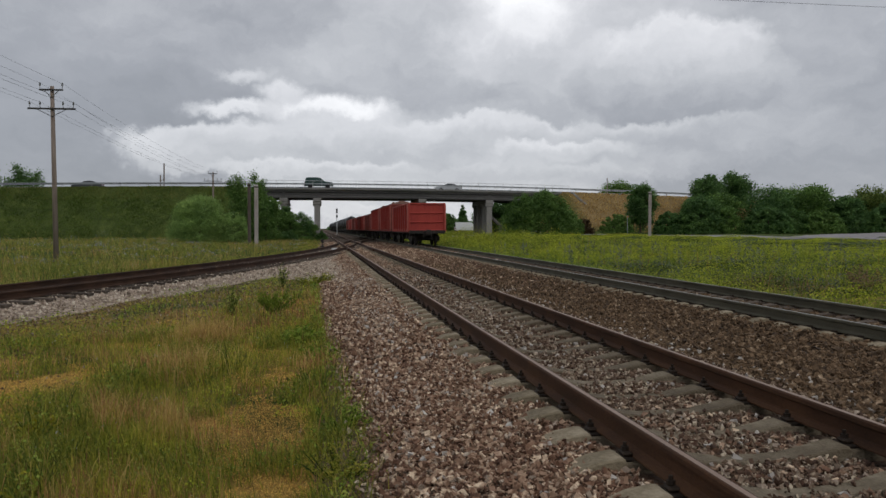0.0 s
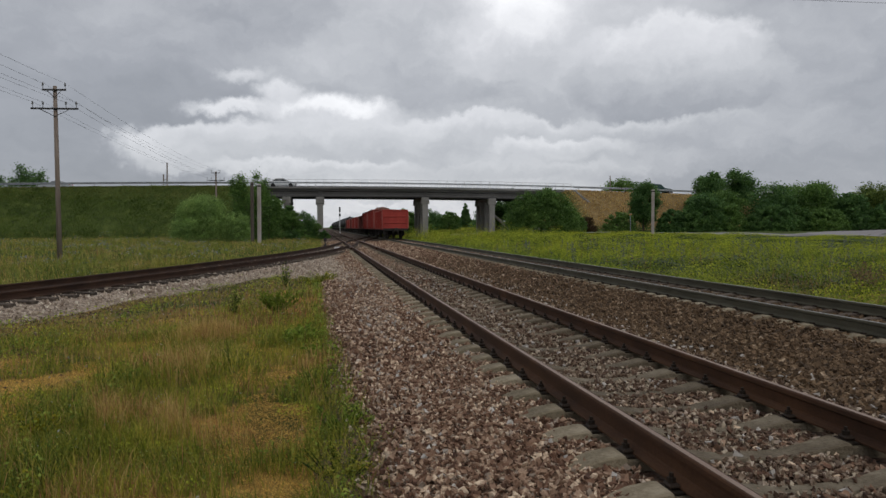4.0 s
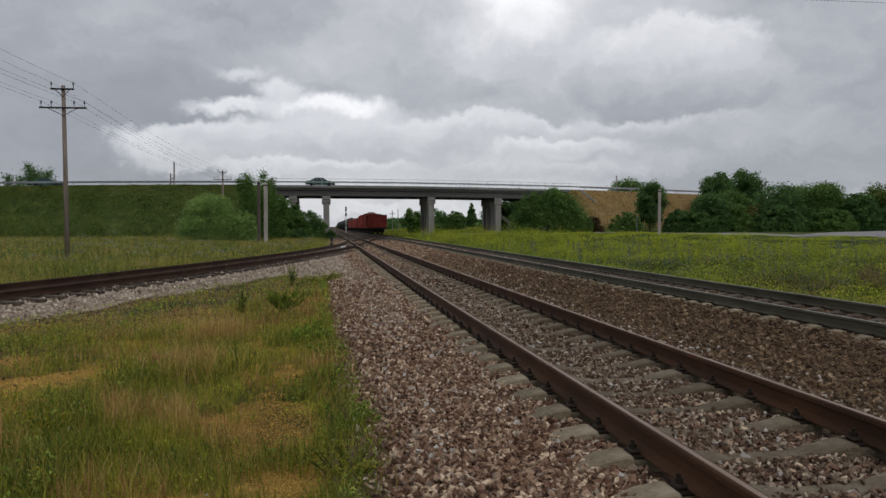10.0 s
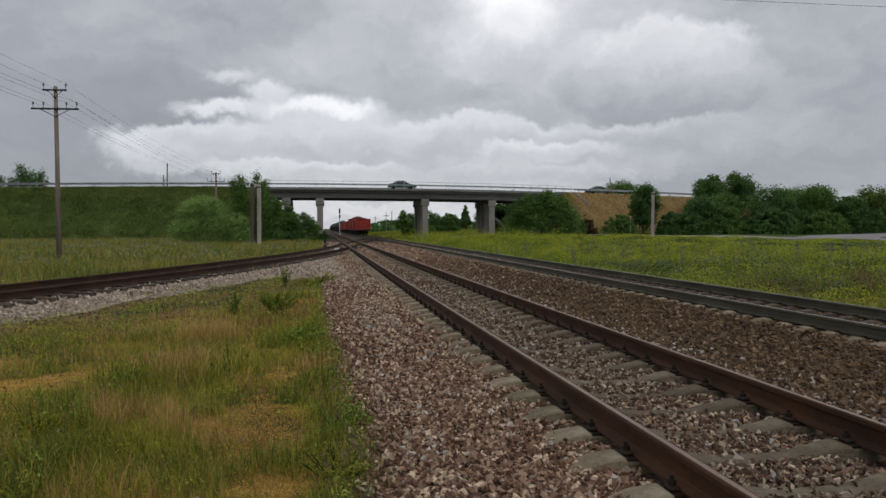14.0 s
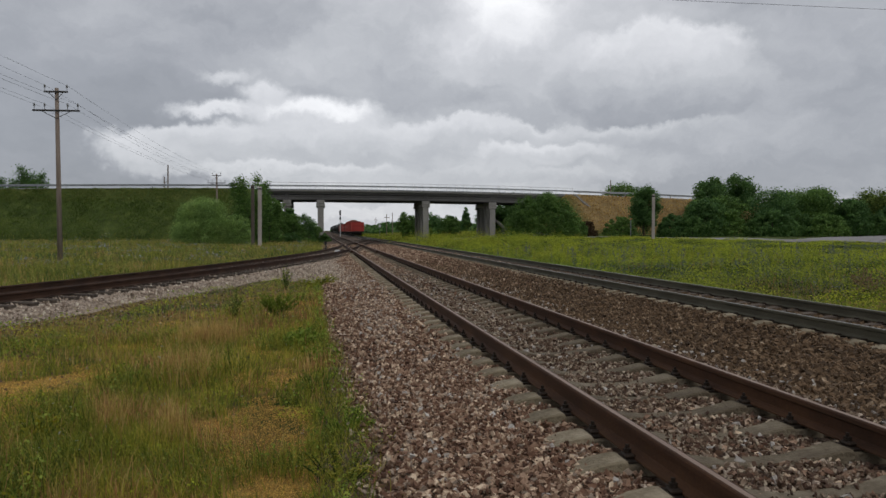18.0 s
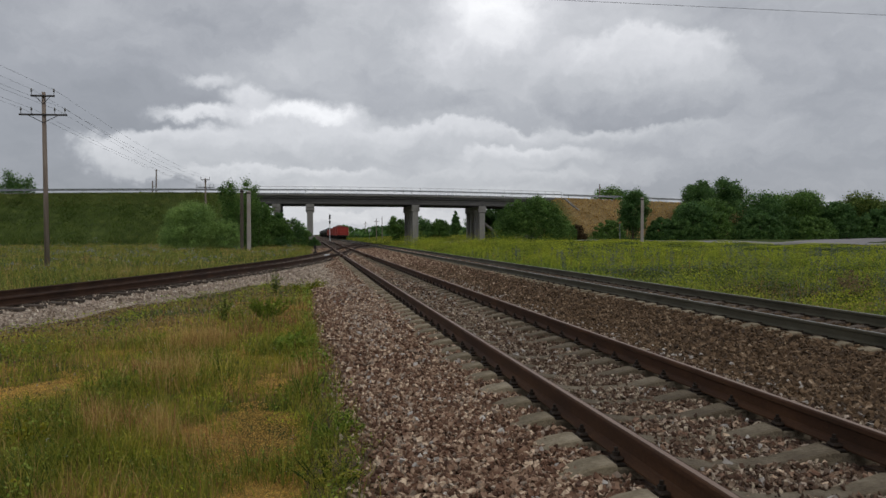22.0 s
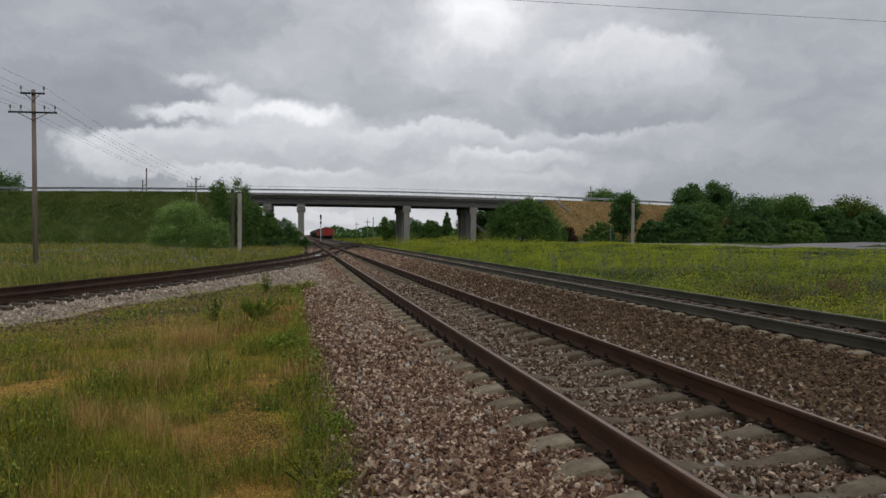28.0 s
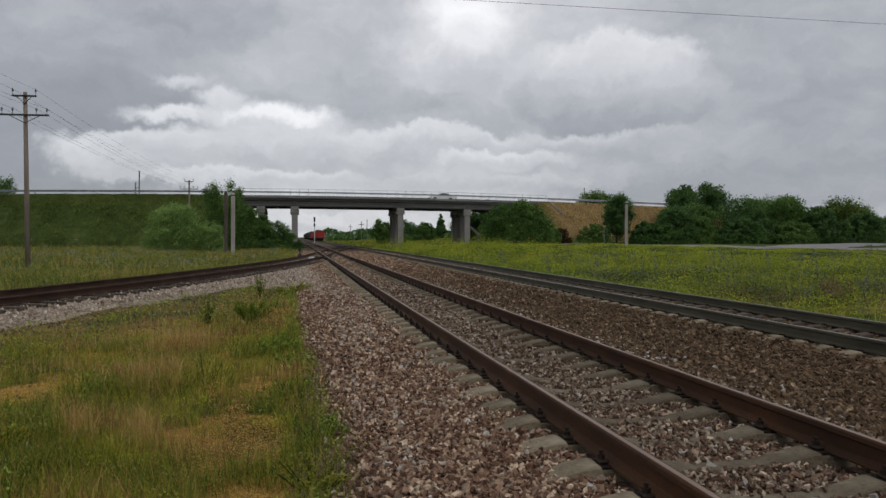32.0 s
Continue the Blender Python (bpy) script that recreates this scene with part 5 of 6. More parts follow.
def view_scatter(y0, y1, per, seed, left=-0.62, right=1.15):
    """Random places in the wedge of ground before the camera."""
    r = np.random.default_rng(seed)
    n = int((right - left) * (y1 * y1 - y0 * y0) / 2 * per)
    y = np.sqrt(r.uniform(y0 * y0, y1 * y1, n))
    x = r.uniform(left, right, n) * y
    return x, y, r


def on_grass(x, y, r):
    """The near verge between the siding and the nearer track."""
    d = (x - left_x(y)) * np.cos(np.arcsin(np.clip((TURN_Y - y) / TURN_R, -1, 1)))
    return (x < edge_x(y) + r.normal(0, 0.07, len(x))) & (d > 1.9 + 0.3 * r.normal(0, 1, len(x))) & ((y < 26) | (x < 1.0 - (y - 25.5) * 0.75))


def patch(x, y, size, seed, a, b):
    return smooth(a, b, lumps(x, y, size, seed))


def sown(x, y, lift=0.0):
    return np.stack([x, y, ground_z(x, y) + lift], -1)


def spots(x, y, places):
    """1 at the middle of each place (x, y, radius), falling off around it."""
    out = np.zeros(len(x))
    for px, py, rad in places:
        d = np.hypot(x - px + 0.25 * lumps(x, y, 0.9, 28), (y - py) * 0.8 + 0.25 * lumps(x, y, 0.8, 29)) / rad
        out = np.maximum(out, smooth(1.25, 0.55, d))
    return out


MOSSY = ((-0.55, 7.0, 0.6), (-3.3, 8.8, 0.6), (-0.25, 5.6, 0.4), (-0.5, 6.7, 0.4), (-0.5, 9.0, 0.3), (-0.42, 6.0, 0.5), (-0.45, 7.5, 0.4), (-3.2, 9.3, 0.45), (-0.35, 4.9, 0.35), (-0.95, 7.0, 0.35), (-3.2, 8.3, 0.3), (-4.2, 10.5, 0.4))
LUSH = ((-2.2, 5.6, 0.5), (-2.1, 9.0, 0.5), (-2.3, 7.3, 0.4), (0.1, 6.0, 0.3), (-0.05, 8.0, 0.3), (-0.3, 11.4, 0.5), (-2.3, 4.8, 0.5))
STRAWY = ((-1.25, 6.15, 0.3), (-1.75, 6.4, 0.25), (-1.4, 9.3, 0.45), (-1.9, 12.0, 0.7))
RUSTY = ((-0.3, 16.6, 1.1), (-0.25, 14.6, 0.6), (-1.4, 15.3, 0.6), (-2.7, 15.6, 0.5), (-0.9, 13.4, 0.6), (-1.2, 18.5, 0.6))


# near verge
def verge(y0, y1, per, scale, seed):
    x, y, r = view_scatter(y0, y1, per, seed, -0.62, 0.14)
    ok = on_grass(x, y, r)
    x, y = x[ok], y[ok]
    bare = np.maximum(0.6 * patch(x, y, 1.6, 21, 0.25, 0.7), spots(x, y, MOSSY))          # mossy bare ground
    lush = np.maximum(spots(x, y, LUSH), np.maximum(0.6 * smooth(0.55, 0.15, edge_x(y) - x), 0.7 * patch(x, y, 2.6, 22, 0.45, 0.9)))
    bare = bare * (1 - 0.8 * lush)
    straw, rusty = spots(x, y, STRAWY), spots(x, y, RUSTY)
    stony = smooth(3.6, 2.4, (x - left_x(y)) * 0.93)
    u = r.random(len(x))
    wild = smooth(2.8, 8.0, (x - left_x(y)) * 0.93 + 1.1 * lumps(x, y, 2.4, 27))
    keep = (r.random(len(x)) < 0.15 + 0.7 * wild) & (u > np.clip(bare * 0.85 - lush * 0.5, 0, 0.9) + stony * 0.5 + 0.22)
    kind = r.random(len(x))
    dry = np.clip(0.09 + 0.5 * lumps(x, y, 1.9, 23) - 0.3 * lush + 0.6 * straw + 0.35 * rusty, 0.02, 0.85)
    cut = dry * np.clip(0.68 + 0.3 * straw - 0.55 * rusty, 0.05, 1)
    h = (0.07 + 0.15 * r.random(len(x)) ** 1.5 + 0.16 * lush * r.random(len(x)) + 0.12 * straw) * (1 - 0.45 * stony)
    for name, lab, sel, mt, hm, wm, ln in (("verge_grass", "short green verge grass", keep & (kind > dry) & (kind > lush * 0.6), L_grass, 1.0, 0.0065, 0.55), ("lush_grass", "lush dark green grass in the verge", keep & (kind > dry) & (kind <= lush * 0.6), L_lush, 1.1, 0.008, 0.5), ("dry_grass", "dry straw-coloured grass stems", keep & (kind <= cut), L_straw, 1.5, 0.0045, 0.35),
                                           ("sorrel", "thin rusty red sorrel stems", keep & (kind > cut) & (kind <= dry), L_rust, 1.55, 0.0045, 0.25)):
        m = int(sel.sum())
        blades(name, lab, sown(x[sel], y[sel], -0.01), h[sel] * hm, np.full(m, wm) * scale * r.uniform(0.7, 1.4, m), np.clip(r.normal(ln, 0.25, m), 0, 1.1), mt, seed=seed + 1)
    # moss cushions
    sel = np.repeat(np.flatnonzero((bare > 0.3) & (wild > 0.3)), 4)
    flakes("moss", "low yellow moss on bare ground", sown(x[sel] + r.normal(0, 0.03, len(sel)), y[sel] + r.normal(0, 0.03, len(sel)), 0.010), np.full(len(sel), 0.0065 * scale), L_moss, "moss", seed + 2, 0.6)
    # low leafy cover
    for lab, sel, mt in (("low green leafy cover in the verge", (lumps(x, y, 2.3, 25) + lush - bare + r.normal(0, 0.3, len(x)) > 0.1) & (r.random(len(x)) < 0.45), L_meadow), ("yellow-green low flowering cover in the verge", (lumps(x, y, 1.1, 26) + r.normal(0, 0.15, len(x)) > 0.55) & (r.random(len(x)) < 0.55), L_top)):
        p = sown(x[sel], y[sel])
        p[:, 2] += r.random(len(p)) * 0.11
        flakes("verge_cover", lab, p, np.full(len(p), 0.012 * scale), mt, "weeds", seed + 6, 0.4)
    # bright broad weeds along the ballast edge
    sel = (lush > 0.55) & (r.random(len(x)) < 0.28)
    p = sown(x[sel], y[sel])
    p[:, 2] += r.random(len(p)) * 0.20
    flakes("broadleaf_weeds", "fresh green broadleaf weeds at the ballast edge", p, np.full(len(p), 0.017 * scale), L_bright, "weeds", seed + 3, 0.3)


verge(3.0, 7.5, 3000, 0.9, 41)
verge(7.5, 14, 1200, 1.3, 42)
verge(14, 31, 320, 2.1, 43)
# single flowers and shrubs of the verge
x, y, r = view_scatter(3.5, 22, 1.3, 51, -0.6, 0.12)
ok = on_grass(x, y, r)
p = sown(x[ok], y[ok], 0.16)
flakes("white_flowers", "tiny white flowers in the verge", np.repeat(p, 3, 0) + r.normal(0, 0.012, (len(p) * 3, 3)), np.full(len(p) * 3, 0.009), L_white, seed=52, flat=0.5)
x, y, r = view_scatter(3.5, 24, 2.2, 53, -0.6, 0.12)
ok = on_grass(x, y, r) & (lumps(x, y, 3.0, 24) > 0.15)
p = sown(x[ok], y[ok], 0.20)
flakes("yellow_flowers", "small yellow flower heads in the verge", np.repeat(p, 7, 0) + r.normal(0, 0.03, (len(p) * 7, 3)), np.full(len(p) * 7, 0.014), L_yellow, seed=54, flat=0.4)


def clump(name, label, x, y, rad, height, n, leaf, material, category="weed", stems=18):
    """A low plant: stems from one root and leaves along them."""
    r = np.random.default_rng(int(abs(x * 131 + y * 17)) + n)
    root = tagged(empty(name), label, category)
    a, q = r.uniform(0, 6.283, stems), np.sqrt(r.random(stems)) * rad
    tips = np.stack([q * np.cos(a), q * np.sin(a), height * r.uniform(0.55, 1.0, stems) * (1 - 0.35 * (q / rad) ** 2)], -1)
    k = r.integers(0, stems, n)
    f = r.uniform(0.15, 1.0, n)[:, None]
    pts = tips[k] * f ** np.array([1.2, 1.2, 1.0]) + r.normal(0, leaf * 0.9, (n, 3))
    u = r.normal(size=(n, 3)) * (1, 1, 0.6)
    u /= np.linalg.norm(u, axis=1)[:, None]
    v = np.cross(u, r.normal(size=(n, 3)))
    v /= np.linalg.norm(v, axis=1)[:, None]
    s = (leaf * r.uniform(0.6, 1.4, n))[:, None]
    w = np.stack([pts - u * s, pts + v * s * 0.45, pts + u * s, pts - v * s * 0.45], 1)
    t = np.array([[0, 1, 2], [0, 2, 3]])[None] + (np.arange(n) * 4)[:, None, None]
    part("leaves", raw_mesh("leaves", w, t, material), root)
    for tip in tips:
        bm = bmesh.new()
        rod(bm, (0, 0, -0.05), tuple(tip), 0.006, 0.003, 4)
        part("stalk", bm_mesh("stalk", bm, L_bank), root)
    root.matrix_basis = pose(x, y, float(ground_z(x, y)))
    return root


for x, y, rad, h, n, leaf, mt, lab in ((-0.92, 15.6, 0.48, 0.62, 3600, 0.021, L_weed, "dark green bushy weed in the verge"), (-1.75, 15.4, 0.20, 0.70, 420, 0.028, L_meadow, "tall slender green weed in the verge"),
                                       (-0.35, 11.4, 0.42, 0.30, 700, 0.04, L_bright, "fresh green low weed at the ballast edge"), (0.02, 9.9, 0.30, 0.22, 420, 0.04, L_bright, "fresh green low weed at the ballast edge"),
                                       (-1.05, 22.6, 0.16, 0.95, 220, 0.035, L_meadow, "dark upright weed before the gravel"), (-0.15, 23.9, 0.75, 0.42, 1500, 0.030, L_grass, "pale green tussock before the gravel"),
                                       (-2.35, 6.6, 0.22, 0.28, 260, 0.022, L_yellow, "small yellow flowering weed in the verge"), (-2.9, 4.9, 0.5, 0.38, 1700, 0.015, L_weed, "dark green weed clump in the verge"),
                                       (0.2, 6.3, 0.34, 0.34, 1800, 0.013, L_bright, "fresh green weed clump at the ballast edge"), (0.12, 5.2, 0.34, 0.30, 1700, 0.012, L_grass, "green weed clump at the ballast edge")):
    clump("verge_weed", lab, x, y, rad, h, n, leaf, mt)

def mounds(cx, cy, rad, top, kind, per, size, stock, seed):
    """Weed clumps: a dome of small leaves round each centre; each kind has a lower leaf, mostly of a colour darkened
    for shade, and an upper leaf.
    """
    r = np.random.default_rng(seed)
    for name, label, number, lower, upper, category in stock:
        sel = np.flatnonzero(kind == number)
        if not len(sel):
            continue
        j = np.repeat(sel, r.poisson(np.clip(per * (rad[sel] / 0.4) ** 2, 3, 620)))
        n = len(j)
        a, q = r.uniform(0, 6.283, n), np.sqrt(r.random(n))
        x, y = cx[j] + np.cos(a) * q * rad[j], cy[j] + np.sin(a) * q * rad[j]
        lim = top[j] * (1 - 0.55 * q ** 2) * r.uniform(0.75, 1.12, n)
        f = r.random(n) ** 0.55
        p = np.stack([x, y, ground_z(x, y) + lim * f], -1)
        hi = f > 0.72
        flakes(name, "shade-toned lower leaves of " + label, p[~hi], size[j][~hi], lower, category, seed + 1)
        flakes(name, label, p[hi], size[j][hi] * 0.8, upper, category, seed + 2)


# meadow beyond the siding
for y0, y1, per, sc, seed in ((15, 40, 44, 1.0, 61), (40, 104, 6.5, 2.0, 62)):
    x, y, r = view_scatter(y0, y1, per, seed, -0.68, 0.02)
    d = (x - left_x(y)) * np.cos(np.arcsin(np.clip((TURN_Y - y) / TURN_R, -1, 1)))
    ok = (d < -1.7 - 0.3 * r.random(len(x))) & (ground_z(x, y) < 1.2)
    x, y, d = x[ok], y[ok], d[ok]
    n = len(x)
    h = (0.14 + 0.36 * r.random(n) ** 1.3) * np.clip(0.35 + (-1.7 - d) * 0.35, 0.35, 1.25) * (1 + 0.35 * lumps(x, y, 5, 65))
    tone = lumps(x, y, 8, 66) + r.normal(0, 0.35, n)
    for lab, sel, mt in (("tall yellow-green meadow grass beyond the siding", tone > 0.35, L_grass), ("tall meadow grass beyond the siding", (tone > -0.45) & (tone <= 0.35), L_meadow), ("darker green meadow grass beyond the siding", tone <= -0.45, L_lush)):
        m = int(sel.sum())
        blades("meadow_grass", lab, sown(x[sel], y[sel], -0.03), h[sel], r.uniform(0.008, 0.024, m) * sc, np.clip(r.normal(0.55, 0.25, m), 0, 1.1), mt, seed=seed)
    sel = (0.10 + 0.55 * patch(x, y, 9, 63, -0.2, 0.6) > r.random(n)) & (d < -2.2)
    blades("meadow_straw", "pale dry stems in the meadow", sown(x[sel], y[sel]), h[sel] * 1.15, np.full(int(sel.sum()), 0.010) * sc, np.clip(r.normal(0.25, 0.15, int(sel.sum())), 0, 1), L_straw, seed=seed + 5)
    x, y, r = view_scatter(y0, y1, 1.6 if sc == 1.0 else 0.42, seed + 20, -0.66, 0.0)
    d = (x - left_x(y)) * np.cos(np.arcsin(np.clip((TURN_Y - y) / TURN_R, -1, 1)))
    ok = (d < -2.6) & (ground_z(x, y) < 1.0)
    x, y, d = x[ok], y[ok], d[ok]
    n = len(x)
    v = lumps(x, y, 7, 67) + 0.7 * lumps(x, y, 2.6, 68) + r.normal(0, 0.15, n)
    kind = np.select([(v > 0.6) & (d < -4), v > 0.1, v < -0.4], [2, 1, 3], 0)
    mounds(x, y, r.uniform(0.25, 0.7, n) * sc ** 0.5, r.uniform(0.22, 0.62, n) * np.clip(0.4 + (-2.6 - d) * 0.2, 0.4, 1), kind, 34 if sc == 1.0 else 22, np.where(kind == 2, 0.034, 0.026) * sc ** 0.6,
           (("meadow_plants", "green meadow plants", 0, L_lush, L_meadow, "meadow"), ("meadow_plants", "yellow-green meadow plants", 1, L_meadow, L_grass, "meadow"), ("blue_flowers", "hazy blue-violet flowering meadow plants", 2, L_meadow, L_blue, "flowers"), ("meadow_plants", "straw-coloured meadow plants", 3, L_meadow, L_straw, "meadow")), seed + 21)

x, y, r = view_scatter(14, 75, 9, 69, -0.62, 0.02)
d = (x - left_x(y)) * np.cos(np.arcsin(np.clip((TURN_Y - y) / TURN_R, -1, 1)))
ok = (d < -1.7) & (d > -4.2) & (r.random(len(x)) < 0.9)
m = int(ok.sum())
blades("siding_grass", "bright yellow-green grass along the siding", sown(x[ok], y[ok]), r.uniform(0.10, 0.32, m), 0.010 + 0.0005 * y[ok], np.clip(r.normal(0.5, 0.2, m), 0, 1), L_grass, seed=70)
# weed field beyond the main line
# lower weed leaves: the shade inside the clumps is put into this dark green
L_under = leafy("shade_toned_green_weed", [(0.1, (0.018, 0.031, 0.008)), (0.5, (0.043, 0.064, 0.013)), (0.9, (0.087, 0.107, 0.023))], 0.45, 0.15)
def on_field(x, y, r):
    """The weed field between the main line and the side road."""
    road_y = np.interp(x, [25, 29, 35, 42, 50, 62, 90, 150], [125, 108, 96, 86, 76, 69, 71, 84])
    return (x > 9.95 + 0.3 * r.random(len(x))) & (ground_z(x, y) < 0.8) & (y < road_y - 3.6)


def field_height(x, y):
    h = np.clip((x - 9.6) * np.where(y > 45, 0.7, 0.34), 0.16, 1.0) * (0.80 + 0.38 * lumps(x, y, 5.5, 74) + 0.20 * lumps(x, y, 2.0, 70))
    h = np.clip(h * np.where((x > 30) & (y > 38), np.clip(1 - (y - 38) / 14, 0.28, 1), 1), 0.12, 1.2)
    return h * (1 + 0.8 * smooth(42, 75, y) * smooth(25, 18, x))


for y0, y1, per, thin, sc, seed in ((11, 26, 1.0, 9, 1.0, 71), (26, 55, 0.48, 3.5, 1.4, 72), (55, 112, 0.22, 1.4, 2.3, 73)):
    for dense in (0, 1):
        x, y, r = view_scatter(y0, y1, thin if dense else per, seed + 40 * dense, 0.06, 0.9)
        ok = on_field(x, y, r)
        x, y = x[ok], y[ok]
        n = len(x)
        h = field_height(x, y)
        v = 1.15 * lumps(x, y, 7.5, 80) + 0.75 * lumps(x, y, 3.0, 81) + r.normal(0, 0.12, n) + 0.75 * smooth(18, 48, y) - 0.30
        if dense:
            h = h * r.uniform(0.45, 1.12, n) * np.where(r.random(n) < 0.04, 1.3, 1)
            for nm, lab, sel, mt in (("tall_weeds", "thin upright green stalks among the weeds", v < 0.2, L_weed), ("tall_weeds", "thin yellow-green stalks among the weeds", v >= 0.2, L_top), ("dry_stems", "rusty dry stems among the weeds", (r.random(n) < 0.10) & (h > 0.3), L_rust)):
                m = int(sel.sum())
                blades(nm, lab, sown(x[sel], y[sel], -0.03), h[sel], r.uniform(0.009, 0.020, m) * sc ** 0.8, np.clip(r.normal(0.4, 0.25, m), 0, 1.0), mt, "weeds", seed)
        else:
            v = v + r.normal(0, 0.4, n)
            kind = np.select([v > 1.7, v > -0.1, v < -1.5, (v < -0.6) & (y < 60)], [1, 0, 4, 2], 3)
            low = np.where(kind == 3, 0.62, np.where(kind == 2, 0.85, 1.0))
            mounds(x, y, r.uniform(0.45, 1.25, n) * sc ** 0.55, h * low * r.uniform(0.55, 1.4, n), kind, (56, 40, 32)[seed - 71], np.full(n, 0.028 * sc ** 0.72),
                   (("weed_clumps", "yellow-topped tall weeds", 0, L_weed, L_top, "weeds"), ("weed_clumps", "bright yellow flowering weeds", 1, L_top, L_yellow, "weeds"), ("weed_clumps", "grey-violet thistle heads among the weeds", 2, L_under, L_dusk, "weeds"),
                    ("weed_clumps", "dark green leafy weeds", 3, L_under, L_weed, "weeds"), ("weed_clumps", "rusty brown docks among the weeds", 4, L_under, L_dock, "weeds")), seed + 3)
# upright flower spikes standing in loose groups
x, y, r = view_scatter(12, 52, 0.7, 75, 0.2, 0.9)
ok = on_field(x, y, r) & (x > 11.2) & (lumps(x, y, 7.5, 80) + 0.5 * lumps(x, y, 2.4, 76) < -0.1)
x, y = x[ok], y[ok]
j = np.repeat(np.arange(len(x)), 46)
f = r.random(len(j))
tall = r.uniform(0.65, 1.15, len(x))[j]
wide = (0.055 * (1.15 - f) + 0.012)
p = sown(x[j] + r.normal(0, 1, len(j)) * wide, y[j] + r.normal(0, 1, len(j)) * wide) + np.stack([f * 0, f * 0, tall * (0.25 + 0.75 * f)], -1)
flakes("flower_spikes", "grey-blue upright flower spikes among the weeds", p, 0.012 + 0.0006 * y[j], L_dusk, "flowers", 77)
for x, y in ((14.5, 17.9), (15.2, 18.5)):
    clump("dock_plant", "rusty brown seeding dock among the weeds", x, y, 0.5, 0.95, 900, 0.030, L_dock, stems=14)
x, y, r = view_scatter(9, 100, 20, 78, 0.05, 1.0)
ok = np.abs(x - 10.6) < 1.25
m = int(ok.sum())
blades("track_edge_grass", "bright short grass along the main track", sown(x[ok], y[ok]), r.uniform(0.16, 0.46, m), 0.016 + 0.0006 * y[ok], np.clip(r.normal(0.5, 0.2, m), 0, 1), L_bright, seed=79)

# fields beyond the bridge
r = np.random.default_rng(86)
x, y = r.uniform(11, 75, 16000), 132 + 190 * r.random(16000) ** 1.5
x = np.concatenate([x, r.uniform(-30, 0.5, 3000)])
y = np.concatenate([y, r.uniform(130, 220, 3000)])
ok = ground_z(x, y) < 1.5
x, y = x[ok], y[ok]
tone = lumps(x, y, 22, 87) + r.normal(0, 0.3, len(x))
for lab, sel, mt in (("yellow-green grass of the field beyond the bridge", tone > -0.1, L_grass), ("green weeds of the field beyond the bridge", tone <= -0.1, L_weed)):
    m = int(sel.sum())
    blades("field_grass", lab, sown(x[sel], y[sel], -0.05), r.uniform(0.35, 0.9, m), r.uniform(0.15, 0.4, m), np.clip(r.normal(0.5, 0.25, m), 0, 1), mt, seed=88)

# embankment grass
L_slope = leafy("slope_grass", [(0.30, (0.040, 0.073, 0.010)), (0.5, (0.081, 0.131, 0.019)), (0.70, (0.158, 0.202, 0.036))], 0.08, 0.16)
L_crest = leafy("dry_crest_grass", [(0.1, (0.085, 0.105, 0.022)), (0.5, (0.150, 0.165, 0.040)), (0.9, (0.250, 0.235, 0.075))], 0.25, 0.2)
r = np.random.default_rng(81)
x, y = r.uniform(-78, -6, 90000), r.uniform(98, 116.2, 90000)
z = ground_z(x, y)
ok = z > 0.2
x, y, z = x[ok], y[ok], z[ok]
blades("embankment_grass", "rough green grass on the embankment slope", np.stack([x, y, z - 0.05], -1), r.uniform(0.14, 0.36, len(x)) * (1 + 0.5 * lumps(x, y, 6, 85)), r.uniform(0.03, 0.08, len(x)), np.clip(r.normal(0.9, 0.3, len(x)), 0, 1.3), L_slope, seed=82)
x, y = r.uniform(32, 90, 16000), r.uniform(100, 116.2, 16000)
z = ground_z(x, y)
ok = z > 0.5
blades("dry_embankment_grass", "dry tan grass on the embankment slope", np.stack([x, y, z - 0.05], -1)[ok], r.uniform(0.12, 0.35, int(ok.sum())), r.uniform(0.08, 0.2, int(ok.sum())), np.clip(r.normal(0.6, 0.25, int(ok.sum())), 0, 1), L_straw, seed=83)
x = r.uniform(-75, -11, 16000)
y = 115.7 - 4.2 * r.random(16000) ** 1.6
blades("crest_grass", "paler dry grass along the crest of the bank", np.stack([x, y, ground_z(x, y) - 0.05], -1), r.uniform(0.12, 0.3, len(x)), r.uniform(0.04, 0.10, len(x)), np.clip(r.normal(0.5, 0.25, len(x)), 0, 1), L_crest, seed=84)

# ---- trees and bushes ----
L_tree = leafy("mid_green_foliage", [(0.05, (0.036, 0.078, 0.022)), (0.45, (0.093, 0.175, 0.040)), (0.8, (0.176, 0.288, 0.065)), (1.0, (0.262, 0.392, 0.098))], 0.24, 0.35)
L_dark = leafy("dark_green_foliage", [(0.05, (0.027, 0.065, 0.023)), (0.45, (0.074, 0.152, 0.044)), (0.8, (0.140, 0.247, 0.063)), (1.0, (0.221, 0.347, 0.088))], 0.24, 0.35)
L_willow = leafy("grey_green_willow_foliage", [(0.05, (0.080, 0.148, 0.049)), (0.45, (0.215, 0.334, 0.088)), (0.8, (0.353, 0.492, 0.142)), (1.0, (0.511, 0.633, 0.203))], 0.4, 0.35)
L_light = leafy("light_green_foliage", [(0.05, (0.042, 0.076, 0.017)), (0.45, (0.101, 0.151, 0.034)), (0.8, (0.185, 0.235, 0.050)), (1.0, (0.252, 0.302, 0.076))], 0.4, 0.35)


